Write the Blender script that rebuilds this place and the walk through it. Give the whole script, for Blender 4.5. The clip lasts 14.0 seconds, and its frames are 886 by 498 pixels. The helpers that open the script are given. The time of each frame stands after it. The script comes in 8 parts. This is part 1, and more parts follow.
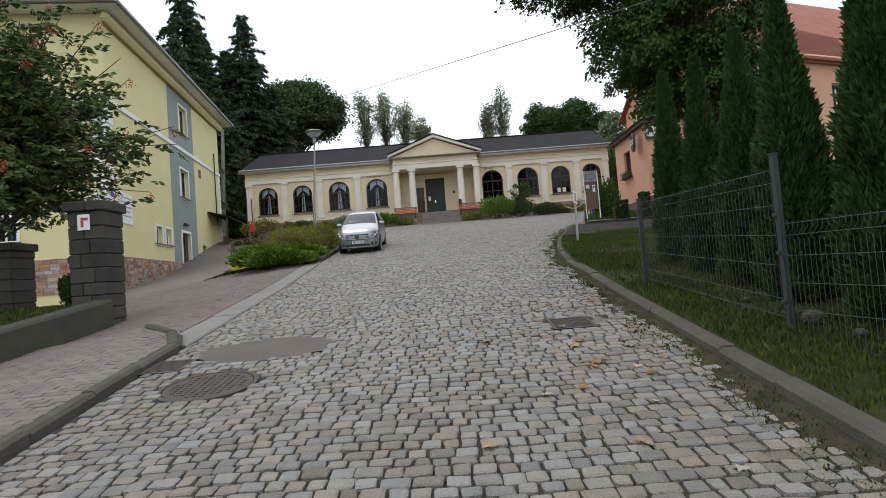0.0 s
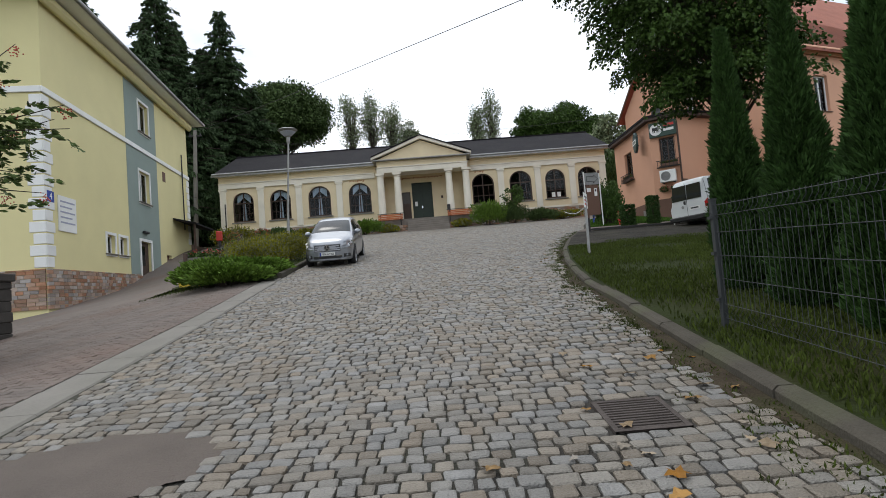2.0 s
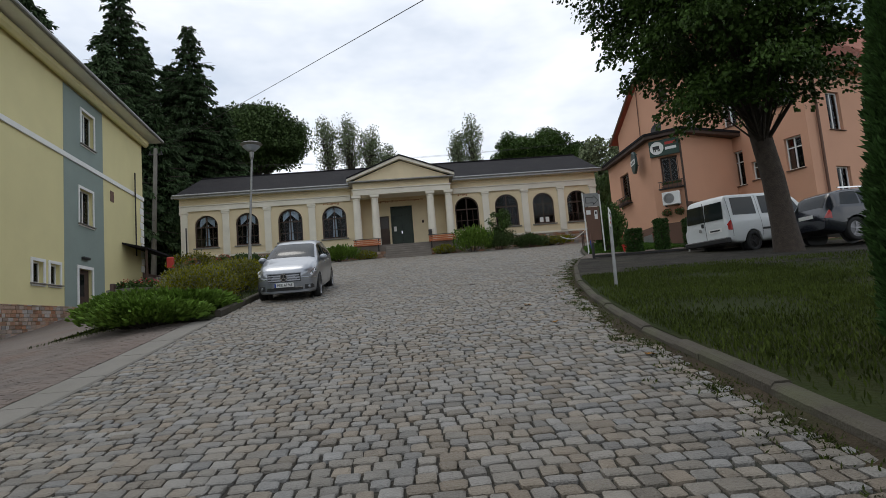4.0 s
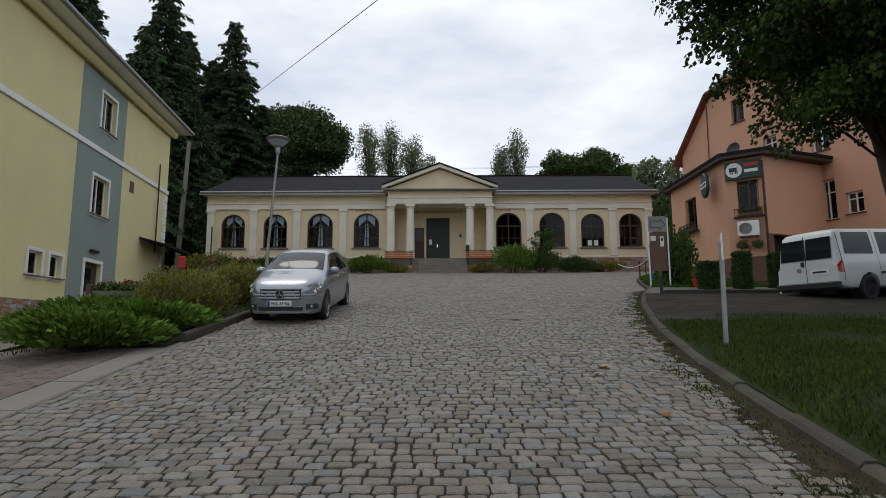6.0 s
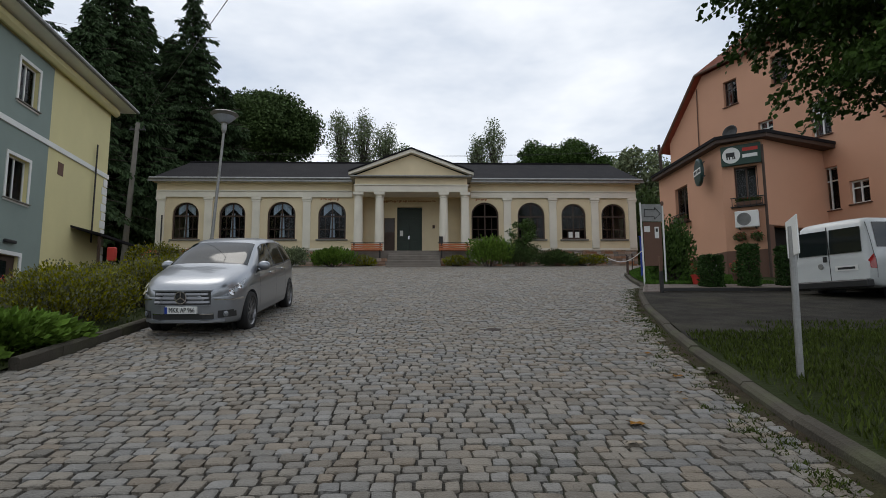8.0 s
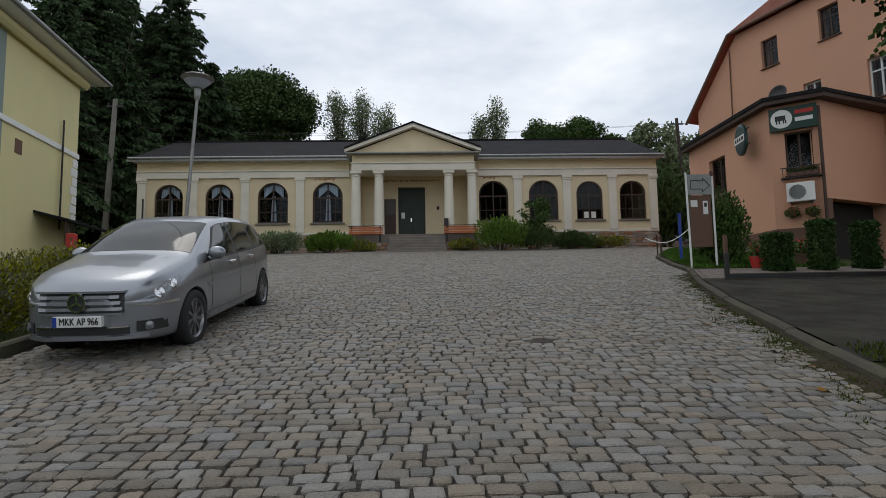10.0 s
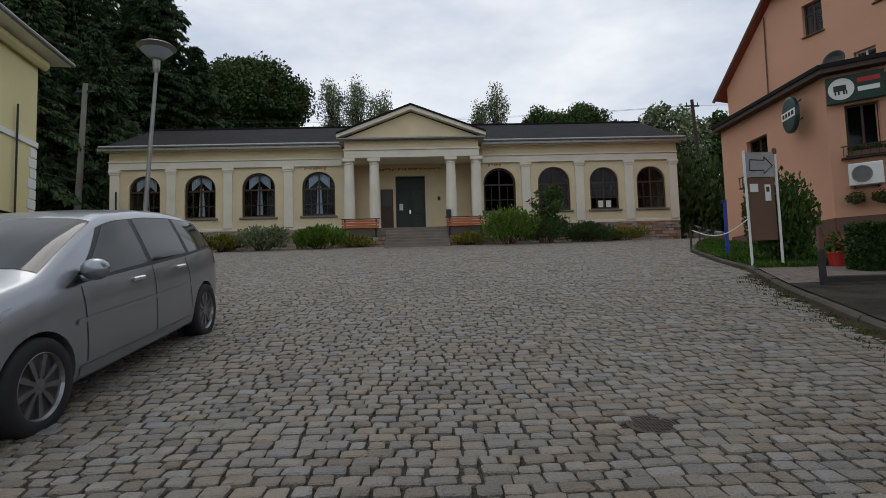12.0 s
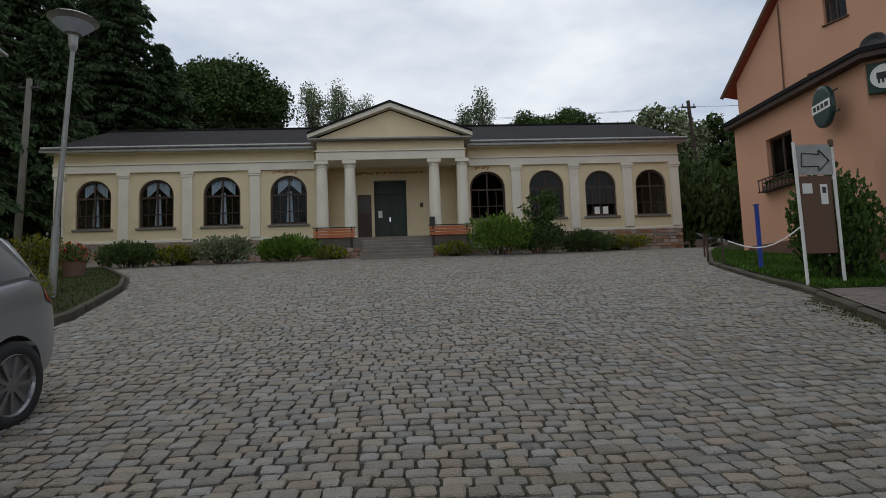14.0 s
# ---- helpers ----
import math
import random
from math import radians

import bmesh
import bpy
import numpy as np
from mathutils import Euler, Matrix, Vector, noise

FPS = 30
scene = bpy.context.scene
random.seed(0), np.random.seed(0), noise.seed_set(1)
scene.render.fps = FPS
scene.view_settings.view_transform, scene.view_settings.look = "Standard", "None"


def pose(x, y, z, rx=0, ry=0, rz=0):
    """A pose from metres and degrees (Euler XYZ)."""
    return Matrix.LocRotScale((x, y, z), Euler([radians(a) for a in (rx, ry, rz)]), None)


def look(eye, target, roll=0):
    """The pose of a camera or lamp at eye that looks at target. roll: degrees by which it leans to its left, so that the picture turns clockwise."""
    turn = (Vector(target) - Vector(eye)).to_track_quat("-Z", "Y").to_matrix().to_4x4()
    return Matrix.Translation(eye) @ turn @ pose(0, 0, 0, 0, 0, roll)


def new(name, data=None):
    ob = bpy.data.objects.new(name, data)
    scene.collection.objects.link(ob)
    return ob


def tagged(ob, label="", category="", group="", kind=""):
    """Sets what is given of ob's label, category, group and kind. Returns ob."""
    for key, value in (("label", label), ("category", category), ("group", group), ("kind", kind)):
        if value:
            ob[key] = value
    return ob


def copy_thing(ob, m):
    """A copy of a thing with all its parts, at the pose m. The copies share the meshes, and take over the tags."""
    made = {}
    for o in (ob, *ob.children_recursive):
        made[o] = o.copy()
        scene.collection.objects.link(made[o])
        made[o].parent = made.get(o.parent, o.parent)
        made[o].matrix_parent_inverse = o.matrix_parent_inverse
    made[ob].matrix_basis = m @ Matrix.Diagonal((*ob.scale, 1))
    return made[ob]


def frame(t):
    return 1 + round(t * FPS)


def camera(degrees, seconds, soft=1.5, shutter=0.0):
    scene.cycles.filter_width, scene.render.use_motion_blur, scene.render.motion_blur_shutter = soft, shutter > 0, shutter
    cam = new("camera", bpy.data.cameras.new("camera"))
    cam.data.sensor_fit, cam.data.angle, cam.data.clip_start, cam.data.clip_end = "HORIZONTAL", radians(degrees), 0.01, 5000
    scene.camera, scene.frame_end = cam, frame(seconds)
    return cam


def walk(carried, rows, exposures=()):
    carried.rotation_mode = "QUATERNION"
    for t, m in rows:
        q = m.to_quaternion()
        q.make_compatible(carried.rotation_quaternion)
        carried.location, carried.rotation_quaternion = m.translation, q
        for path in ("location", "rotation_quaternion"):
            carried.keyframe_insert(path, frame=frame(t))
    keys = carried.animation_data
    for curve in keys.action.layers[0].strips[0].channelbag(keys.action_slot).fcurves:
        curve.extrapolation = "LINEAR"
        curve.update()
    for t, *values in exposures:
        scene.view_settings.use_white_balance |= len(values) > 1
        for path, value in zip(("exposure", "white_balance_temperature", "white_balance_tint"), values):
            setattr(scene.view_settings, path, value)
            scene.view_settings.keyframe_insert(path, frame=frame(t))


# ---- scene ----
cam = camera(76.0, 14.0, soft=0.9)
PATH = [
    (0, (1.216, 2.646, 1.29), (1.217, 4.644, 1.395), -4.4),
    (0.5, (1.292, 3.431, 1.342), (1.297, 5.428, 1.449), -4.5),
    (1, (1.319, 4.14, 1.441), (1.34, 6.137, 1.558), -4.6),
    (1.5, (1.354, 4.819, 1.511), (1.374, 6.815, 1.631), -4.6),
    (2, (1.358, 5.451, 1.62), (1.398, 7.447, 1.743), -4.6),
    (2.2, (1.362, 5.751, 1.63), (1.41, 7.747, 1.751), -4.8),
    (4.3, (1.273, 8.872, 1.955), (1.399, 10.854, 2.194), -4.6),
    (4.5, (1.358, 9.109, 2.012), (1.466, 11.09, 2.267), -4.0),
    (5, (1.355, 9.895, 2.142), (1.445, 11.875, 2.409), -1.7),
    (5.5, (1.355, 10.689, 2.222), (1.387, 12.668, 2.507), -1.6),
    (6, (1.385, 11.361, 2.32), (1.381, 13.343, 2.591), -0.2),
    (6.5, (1.496, 11.925, 2.414), (1.585, 13.906, 2.67), -0.1),
    (7, (1.596, 12.572, 2.489), (1.676, 14.554, 2.743), -0.2),
    (7.5, (1.621, 13.214, 2.56), (1.705, 15.197, 2.81), -0.3),
    (8, (1.65, 13.844, 2.609), (1.73, 15.828, 2.854), -0.3),
    (8.5, (1.626, 14.509, 2.698), (1.71, 16.493, 2.932), -0.6),
    (9, (1.547, 15.162, 2.791), (1.632, 17.147, 3.016), -0.8),
    (9.2, (1.567, 15.426, 2.77), (1.647, 17.412, 2.991), -0.9),
    (11.3, (1.334, 18.231, 3.151), (1.419, 20.224, 3.299), -1.5),
    (11.5, (1.343, 18.475, 3.184), (1.424, 20.467, 3.345), -1.8),
    (12, (1.405, 19.152, 3.25), (1.486, 21.144, 3.41), -1.7),
    (12.5, (1.438, 19.823, 3.37), (1.537, 21.814, 3.534), -2.0),
    (13, (1.481, 20.435, 3.451), (1.589, 22.425, 3.619), -2.2),
    (13.5, (1.567, 21.11, 3.542), (1.686, 23.099, 3.712), -2.3),
    (14, (1.624, 21.712, 3.619), (1.757, 23.699, 3.804), -2.1),
]
EXPOSURES = [(0, 0.66), (2.2, 0.54), (4.4, 0.0), (6.5, -0.06), (9.0, -0.06), (11.5, -0.16), (14, -0.2)]
walk(cam, [(t, look(eye, target, roll)) for t, eye, target, roll in PATH], EXPOSURES)

# ---------------------------------------------------------------- light
world = bpy.data.worlds.new("sky")
scene.world = world
world.use_nodes = True
wn, wl = world.node_tree.nodes, world.node_tree.links
wn.clear()
w_out = wn.new("ShaderNodeOutputWorld")
w_bg = wn.new("ShaderNodeBackground")
w_sky = wn.new("ShaderNodeTexSky")
w_sky.sky_type, w_sky.sun_disc = "NISHITA", False
w_sky.sun_elevation, w_sky.sun_rotation = radians(64), radians(-30)
w_co = wn.new("ShaderNodeTexCoord")
w_noise = wn.new("ShaderNodeTexNoise")
w_noise.inputs["Scale"].default_value = 2.2
w_noise.inputs["Detail"].default_value = 5
w_noise.inputs["Roughness"].default_value = 0.55
w_map = wn.new("ShaderNodeMapping")
w_map.inputs["Scale"].default_value = (1, 1, 2.4)
w_ramp = wn.new("ShaderNodeValToRGB")
w_ramp.color_ramp.elements[0].position, w_ramp.color_ramp.elements[0].color = 0.30, (5.0, 5.9, 7.3, 1)
w_ramp.color_ramp.elements[1].position, w_ramp.color_ramp.elements[1].color = 0.62, (10.5, 10.8, 11.2, 1)
w_mix = wn.new("ShaderNodeMix")
w_mix.data_type = "RGBA"
w_mix.inputs["Factor"].default_value = 0.88
w_bg.inputs["Strength"].default_value = 0.105
wl.new(w_co.outputs["Generated"], w_map.inputs["Vector"])
wl.new(w_map.outputs["Vector"], w_noise.inputs["Vector"])
wl.new(w_noise.outputs["Fac"], w_ramp.inputs["Fac"])
wl.new(w_sky.outputs["Color"], w_mix.inputs["A"])
wl.new(w_ramp.outputs["Color"], w_mix.inputs["B"])
wl.new(w_mix.outputs["Result"], w_bg.inputs["Color"])
wl.new(w_bg.outputs["Background"], w_out.inputs["Surface"])

sun_data = bpy.data.lights.new("sun", "SUN")
sun_data.energy, sun_data.angle, sun_data.color = 0.5, radians(25), (1.0, 0.96, 0.9)
sun = new("sun", sun_data)
sun.matrix_world = look((-10, 32, 40), (0, 15, 0))


# ---------------------------------------------------------------- materials
def mat(name, base, rough=0.8, vary=0.12, scale=3.0, fine=40.0, bump=0.15, metal=0.0, per=0.0, stain=None, stain_amount=0.0,
        stain_scale=0.7, coat=0.0, hue=0.0, island=False, spec=0.5):
    m = bpy.data.materials.new(name)
    m.use_nodes = True
    n, l = m.node_tree.nodes, m.node_tree.links
    b = n["Principled BSDF"]
    b.inputs["Roughness"].default_value = rough
    b.inputs["Metallic"].default_value = metal
    b.inputs["Coat Weight"].default_value = coat
    b.inputs["Specular IOR Level"].default_value = spec
    co = n.new("ShaderNodeTexCoord")
    geo = n.new("ShaderNodeNewGeometry")
    where = geo.outputs["Position"]

    def nz(sc, det=4):
        t = n.new("ShaderNodeTexNoise")
        t.inputs["Scale"].default_value = sc
        t.inputs["Detail"].default_value = det
        l.new(where, t.inputs["Vector"])
        return t.outputs["Fac"]

    def math(op, a, c, clamp=False):
        t = n.new("ShaderNodeMath")
        t.operation, t.use_clamp = op, clamp
        for i, v in enumerate((a, c)):
            if isinstance(v, (int, float)):
                t.inputs[i].default_value = v
            else:
                l.new(v, t.inputs[i])
        return t.outputs[0]

    big, small = nz(scale), nz(fine, 3)
    val = math("ADD", math("MULTIPLY", math("SUBTRACT", big, 0.5), vary * 4), math("MULTIPLY", math("SUBTRACT", small, 0.5), vary * 2))
    val = math("ADD", val, 1.0)
    if per:
        if island:
            rnd = geo.outputs["Random Per Island"]
        else:
            oi = n.new("ShaderNodeObjectInfo")
            rnd = oi.outputs["Random"]
        val = math("ADD", val, math("MULTIPLY", math("SUBTRACT", rnd, 0.5), per * 2))
    hs = n.new("ShaderNodeHueSaturation")
    hs.inputs["Color"].default_value = (*base, 1)
    l.new(val, hs.inputs["Value"])
    if hue and per:
        h2 = n.new("ShaderNodeTexWhiteNoise")
        h2.noise_dimensions = "1D"
        l.new(rnd, h2.inputs["W"])
        l.new(math("ADD", math("MULTIPLY", h2.outputs["Value"], -hue), 0.5 + hue * 0.25), hs.inputs["Hue"])
        l.new(math("ADD", math("MULTIPLY", h2.outputs["Value"], 1.2), 0.3), hs.inputs["Saturation"])
    col = hs.outputs["Color"]
    if stain:
        mx = n.new("ShaderNodeMix")
        mx.data_type = "RGBA"
        mx.inputs["B"].default_value = (*stain, 1)
        l.new(col, mx.inputs["A"])
        s1 = nz(stain_scale, 6)
        l.new(math("MULTIPLY", math("SUBTRACT", s1, 0.5, True), stain_amount * 5, True), mx.inputs["Factor"])
        col = mx.outputs["Result"]
    l.new(col, b.inputs["Base Color"])
    if bump:
        bp = n.new("ShaderNodeBump")
        bp.inputs["Strength"].default_value = bump
        bp.inputs["Distance"].default_value = 0.02
        l.new(small, bp.inputs["Height"])
        l.new(bp.outputs["Normal"], b.inputs["Normal"])
    return m


def glassy(name, tint):
    """Clear window glass: it lets light through and mirrors more at a slant."""
    m = bpy.data.materials.new(name)
    m.use_nodes = True
    n, l = m.node_tree.nodes, m.node_tree.links
    n.remove(n["Principled BSDF"])
    mix, clear, gloss, fr = n.new("ShaderNodeMixShader"), n.new("ShaderNodeBsdfTransparent"), n.new("ShaderNodeBsdfGlossy"), n.new("ShaderNodeFresnel")
    clear.inputs["Color"].default_value = (*tint, 1)
    gloss.inputs["Roughness"].default_value = 0.03
    fr.inputs["IOR"].default_value = 1.25
    l.new(fr.outputs["Fac"], mix.inputs["Fac"])
    l.new(clear.outputs["BSDF"], mix.inputs[1])
    l.new(gloss.outputs["BSDF"], mix.inputs[2])
    l.new(mix.outputs["Shader"], n["Material Output"].inputs["Surface"])
    return m


M_COBBLE = mat("granite_sett", (0.186, 0.169, 0.136), 0.6, 0.15, 7, 70, 0.9, per=0.27, hue=0.028, island=True, stain=(0.19, 0.14, 0.085), stain_amount=0.22, stain_scale=0.9)
M_COBBLE_P = mat("granite_sett_single", (0.186, 0.169, 0.136), 0.6, 0.15, 7, 70, 0.9, per=0.27, hue=0.028, stain=(0.19, 0.14, 0.085), stain_amount=0.22, stain_scale=0.9)
M_JOINT = mat("joint_sand", (0.034, 0.030, 0.024), 0.95, 0.2, 2, 60, 0.6, stain=(0.045, 0.06, 0.02), stain_amount=0.3, stain_scale=0.6)
M_GRASS_SOIL = mat("lawn_soil", (0.026, 0.034, 0.010), 0.95, 0.25, 0.8, 25, 0.8, stain=(0.060, 0.043, 0.022), stain_amount=0.35, stain_scale=0.5, spec=0.12)
M_GRAVEL = mat("gravel", (0.040, 0.037, 0.031), 0.95, 0.45, 2.2, 38, 1.2, stain=(0.08, 0.075, 0.05), stain_amount=0.4, spec=0.12)
M_PAVER = mat("concrete_paver", (0.15, 0.122, 0.104), 0.85, 0.12, 2, 70, 0.35, per=0.14, stain=(0.14, 0.075, 0.05), stain_amount=0.4, stain_scale=0.5)
M_PAVER_I = mat("concrete_paver_mass", (0.15, 0.122, 0.104), 0.85, 0.12, 2, 70, 0.35, per=0.14, island=True, stain=(0.14, 0.075, 0.05), stain_amount=0.4, stain_scale=0.5)
M_KERB = mat("kerb_stone", (0.082, 0.073, 0.058), 0.85, 0.15, 3, 50, 0.6, per=0.1, stain=(0.10, 0.12, 0.05), stain_amount=0.35, stain_scale=1.5, spec=0.12)
M_HALL = mat("cream_plaster", (0.74, 0.62, 0.41), 0.85, 0.05, 1.2, 60, 0.12, stain=(0.50, 0.38, 0.23), stain_amount=0.14, stain_scale=0.8)
M_HALL_W = mat("pale_plaster", (0.78, 0.73, 0.615), 0.85, 0.05, 1.5, 60, 0.12, stain=(0.45, 0.41, 0.33), stain_amount=0.15, stain_scale=0.9)
M_BRICKSTAIN = mat("bare_plaster_patch", (0.42, 0.22, 0.12), 0.9, 0.3, 6, 40, 0.5)
M_SLATE = mat("dark_roof_felt", (0.017, 0.016, 0.018), 0.9, 0.2, 0.8, 40, 0.4, stain=(0.035, 0.032, 0.03), stain_amount=0.3, spec=0.15)
M_YELLOW = mat("yellow_plaster", (0.70, 0.63, 0.33), 0.85, 0.035, 0.8, 80, 0.1, stain=(0.56, 0.50, 0.28), stain_amount=0.12, stain_scale=0.5)
M_GREENGREY = mat("grey_green_plaster", (0.24, 0.295, 0.265), 0.85, 0.05, 1, 80, 0.1)
M_WHITE = mat("white_paint", (0.78, 0.78, 0.75), 0.6, 0.04, 2, 60, 0.05, stain=(0.55, 0.54, 0.48), stain_amount=0.15)
M_STONEWALL = mat("sandstone_block", (0.34, 0.24, 0.165), 0.9, 0.15, 4, 50, 0.6, per=0.3, hue=0.03, island=True)
M_PILLAR = mat("dark_stone_block", (0.045, 0.039, 0.033), 0.9, 0.2, 5, 40, 0.8, per=0.25, stain=(0.09, 0.095, 0.055), stain_amount=0.3)
M_PINK = mat("salmon_plaster", (0.62, 0.335, 0.215), 0.85, 0.035, 0.7, 80, 0.1, stain=(0.50, 0.28, 0.19), stain_amount=0.12, stain_scale=0.4)
M_BROWN = mat("brown_plaster", (0.14, 0.075, 0.05), 0.8, 0.08, 1, 60, 0.1)
M_REDROOF = mat("red_tile", (0.33, 0.115, 0.07), 0.85, 0.15, 1.5, 30, 0.4, per=0.15, island=True)
M_DARKWOOD = mat("dark_brown_wood", (0.055, 0.030, 0.020), 0.6, 0.2, 4, 40, 0.2)
M_GREENDOOR = mat("dark_green_paint", (0.018, 0.032, 0.020), 0.55, 0.15, 3, 40, 0.1)
# near-black that puts the darkness of unlit rooms and hollows into the colour
M_UNLIT = mat("unlit_depth_black", (0.02, 0.018, 0.016), 0.9, 0.2, 2, 20, 0.1)
M_PANE = glassy("window_glass", (0.82, 0.86, 0.88))
M_MOSSWALL = mat("mossy_wall", (0.052, 0.05, 0.034), 0.95, 0.2, 3, 40, 0.7, stain=(0.05, 0.075, 0.02), stain_amount=0.4, stain_scale=1.2)
M_STEP = mat("worn_stone_step", (0.19, 0.165, 0.14), 0.9, 0.15, 2, 50, 0.4, stain=(0.08, 0.075, 0.06), stain_amount=0.3)
M_CURTAIN = mat("white_curtain", (0.72, 0.76, 0.84), 0.9, 0.06, 3, 60, 0.1)
M_GALV = mat("galvanised_steel", (0.30, 0.30, 0.29), 0.5, 0.15, 5, 40, 0.1, metal=0.7)
M_WIRE = mat("grey_fence_wire", (0.04, 0.044, 0.045), 0.6, 0.1, 5, 40, 0.1, metal=0.2)
# brighter copy of the grass blade colour, with sunshine painted into the green
M_SUNGRASS = mat("sunlit_grass_blade", (0.055, 0.115, 0.016), 0.75, 0.3, 0.7, 10, 0, per=0.4, island=True, spec=0.12)
M_IRON = mat("dark_iron", (0.035, 0.033, 0.032), 0.6, 0.2, 5, 40, 0.2, metal=0.3)
M_CONCRETE = mat("concrete", (0.20, 0.185, 0.16), 0.9, 0.12, 2, 50, 0.4, stain=(0.14, 0.14, 0.10), stain_amount=0.3)
M_BARK = mat("bark", (0.055, 0.042, 0.032), 0.95, 0.3, 8, 40, 1.0)
M_LEAF_LINDEN = mat("linden_leaf", (0.050, 0.092, 0.018), 0.55, 0.15, 1, 10, 0, per=0.35, island=True, spec=0.15)
M_LEAF_DARK = mat("dark_leaf", (0.058, 0.092, 0.028), 0.7, 0.2, 0.5, 10, 0, per=0.35, island=True, spec=0.15)
M_LEAF_PALE = mat("pale_leaf", (0.17, 0.205, 0.11), 0.7, 0.2, 0.5, 10, 0, per=0.35, island=True, spec=0.15)
M_NEEDLE = mat("spruce_needle", (0.042, 0.070, 0.028), 0.8, 0.25, 0.4, 10, 0, per=0.35, island=True, spec=0.15)
M_THUJA = mat("thuja_scale_leaf", (0.034, 0.072, 0.017), 0.7, 0.25, 1.5, 10, 0, per=0.4, island=True, spec=0.15)
M_JUNIPER = mat("juniper_leaf", (0.10, 0.17, 0.025), 0.75, 0.25, 2, 10, 0, per=0.4, island=True, spec=0.12)
M_GOLD = mat("golden_leaf", (0.175, 0.18, 0.02), 0.75, 0.2, 2, 10, 0, per=0.45, hue=0.02, island=True, spec=0.12)
M_ROWAN = mat("rowan_leaf", (0.085, 0.130, 0.036), 0.6, 0.2, 2, 10, 0, per=0.35, island=True, spec=0.15)
M_BERRY = mat("red_berry", (0.45, 0.05, 0.02), 0.4, 0.1, 2, 10, 0)
M_GRASSBLADE = mat("grass_blade", (0.045, 0.062, 0.010), 0.75, 0.3, 0.7, 10, 0, per=0.4, island=True, spec=0.12)
M_SILVER = mat("silver_car_paint", (0.30, 0.315, 0.34), 0.32, 0.01, 1, 200, 0.0, metal=0.7, coat=0.6)
M_CARGLASS = mat("tinted_glass", (0.008, 0.012, 0.012), 0.05, 0.02, 1, 10, 0.0, coat=0.0, spec=0.30)
M_RUBBER = mat("tyre_rubber", (0.012, 0.012, 0.012), 0.8, 0.1, 5, 60, 0.1)
M_BLACKPL = mat("black_plastic", (0.02, 0.02, 0.02), 0.5, 0.1, 5, 60, 0.1)
M_CHROME = mat("chrome", (0.75, 0.75, 0.75), 0.15, 0.02, 1, 10, 0.0, metal=1.0)
M_ALLOY = mat("alloy_rim", (0.24, 0.24, 0.25), 0.3, 0.05, 3, 30, 0.0, metal=0.8)
M_VANWHITE = mat("white_van_paint", (0.62, 0.64, 0.63), 0.35, 0.04, 1, 40, 0.02, coat=0.4)
M_BLACKCAR = mat("black_car_paint", (0.012, 0.014, 0.02), 0.2, 0.02, 1, 40, 0.0, coat=0.8)
M_LAMPRED = mat("red_lens", (0.40, 0.02, 0.015), 0.2, 0.05, 3, 20, 0.0, coat=0.5)
M_LENS = mat("clear_lens", (0.22, 0.235, 0.25), 0.1, 0.45, 14, 40, 0.2, metal=0.4, coat=1.0)
M_ORANGE = mat("orange_bench_wood", (0.42, 0.13, 0.045), 0.6, 0.12, 5, 60, 0.1)
M_BLUEPL = mat("blue_paint", (0.015, 0.05, 0.30), 0.5, 0.1, 3, 30, 0.05)
M_REDPL = mat("red_paint", (0.45, 0.03, 0.02), 0.5, 0.1, 3, 30, 0.05)
M_YELPL = mat("yellow_plastic", (0.60, 0.42, 0.03), 0.5, 0.1, 3, 30, 0.05)
M_DEADLEAF = mat("dead_leaf", (0.26, 0.16, 0.045), 0.8, 0.2, 8, 40, 0.2, per=0.3, hue=0.03)
M_PATCH = mat("asphalt_patch", (0.105, 0.085, 0.07), 0.95, 0.15, 3, 80, 0.8, stain=(0.15, 0.12, 0.10), stain_amount=0.4)
M_CASTIRON = mat("rusty_cast_iron", (0.075, 0.06, 0.052), 0.8, 0.2, 6, 50, 0.5, metal=0.3)
M_KERBSOIL = mat("kerb_soil", (0.055, 0.043, 0.028), 0.95, 0.35, 5, 60, 1.0, stain=(0.04, 0.055, 0.015), stain_amount=0.5, stain_scale=1.3, spec=0.12)
M_HILL = mat("forest_floor", (0.030, 0.045, 0.018), 1.0, 0.3, 0.3, 8, 0.8)


# ---------------------------------------------------------------- building blocks
def obj(name, bm, material, parent=None, smooth=False):
    me = bpy.data.meshes.new(name)
    bm.normal_update()
    bm.to_mesh(me)
    bm.free()
    mats = material if isinstance(material, (list, tuple)) else [material]
    for m in mats:
        me.materials.append(m)
    if smooth:
        for p in me.polygons:
            p.use_smooth = True
    ob = new(name, me)
    if parent:
        ob.parent = parent
    return ob


def part(name, bm, material, parent, label="", smooth=False):
    ob = obj(name, bm, material, parent, smooth)
    if label:
        ob["label"] = label
    return ob


def thing(name, m, label, category, group="", kind=""):
    return_ob = new(name)
    return_ob.matrix_world = m
    return_ob.empty_display_size = 0.2
    return tagged(return_ob, label, category, group, kind)


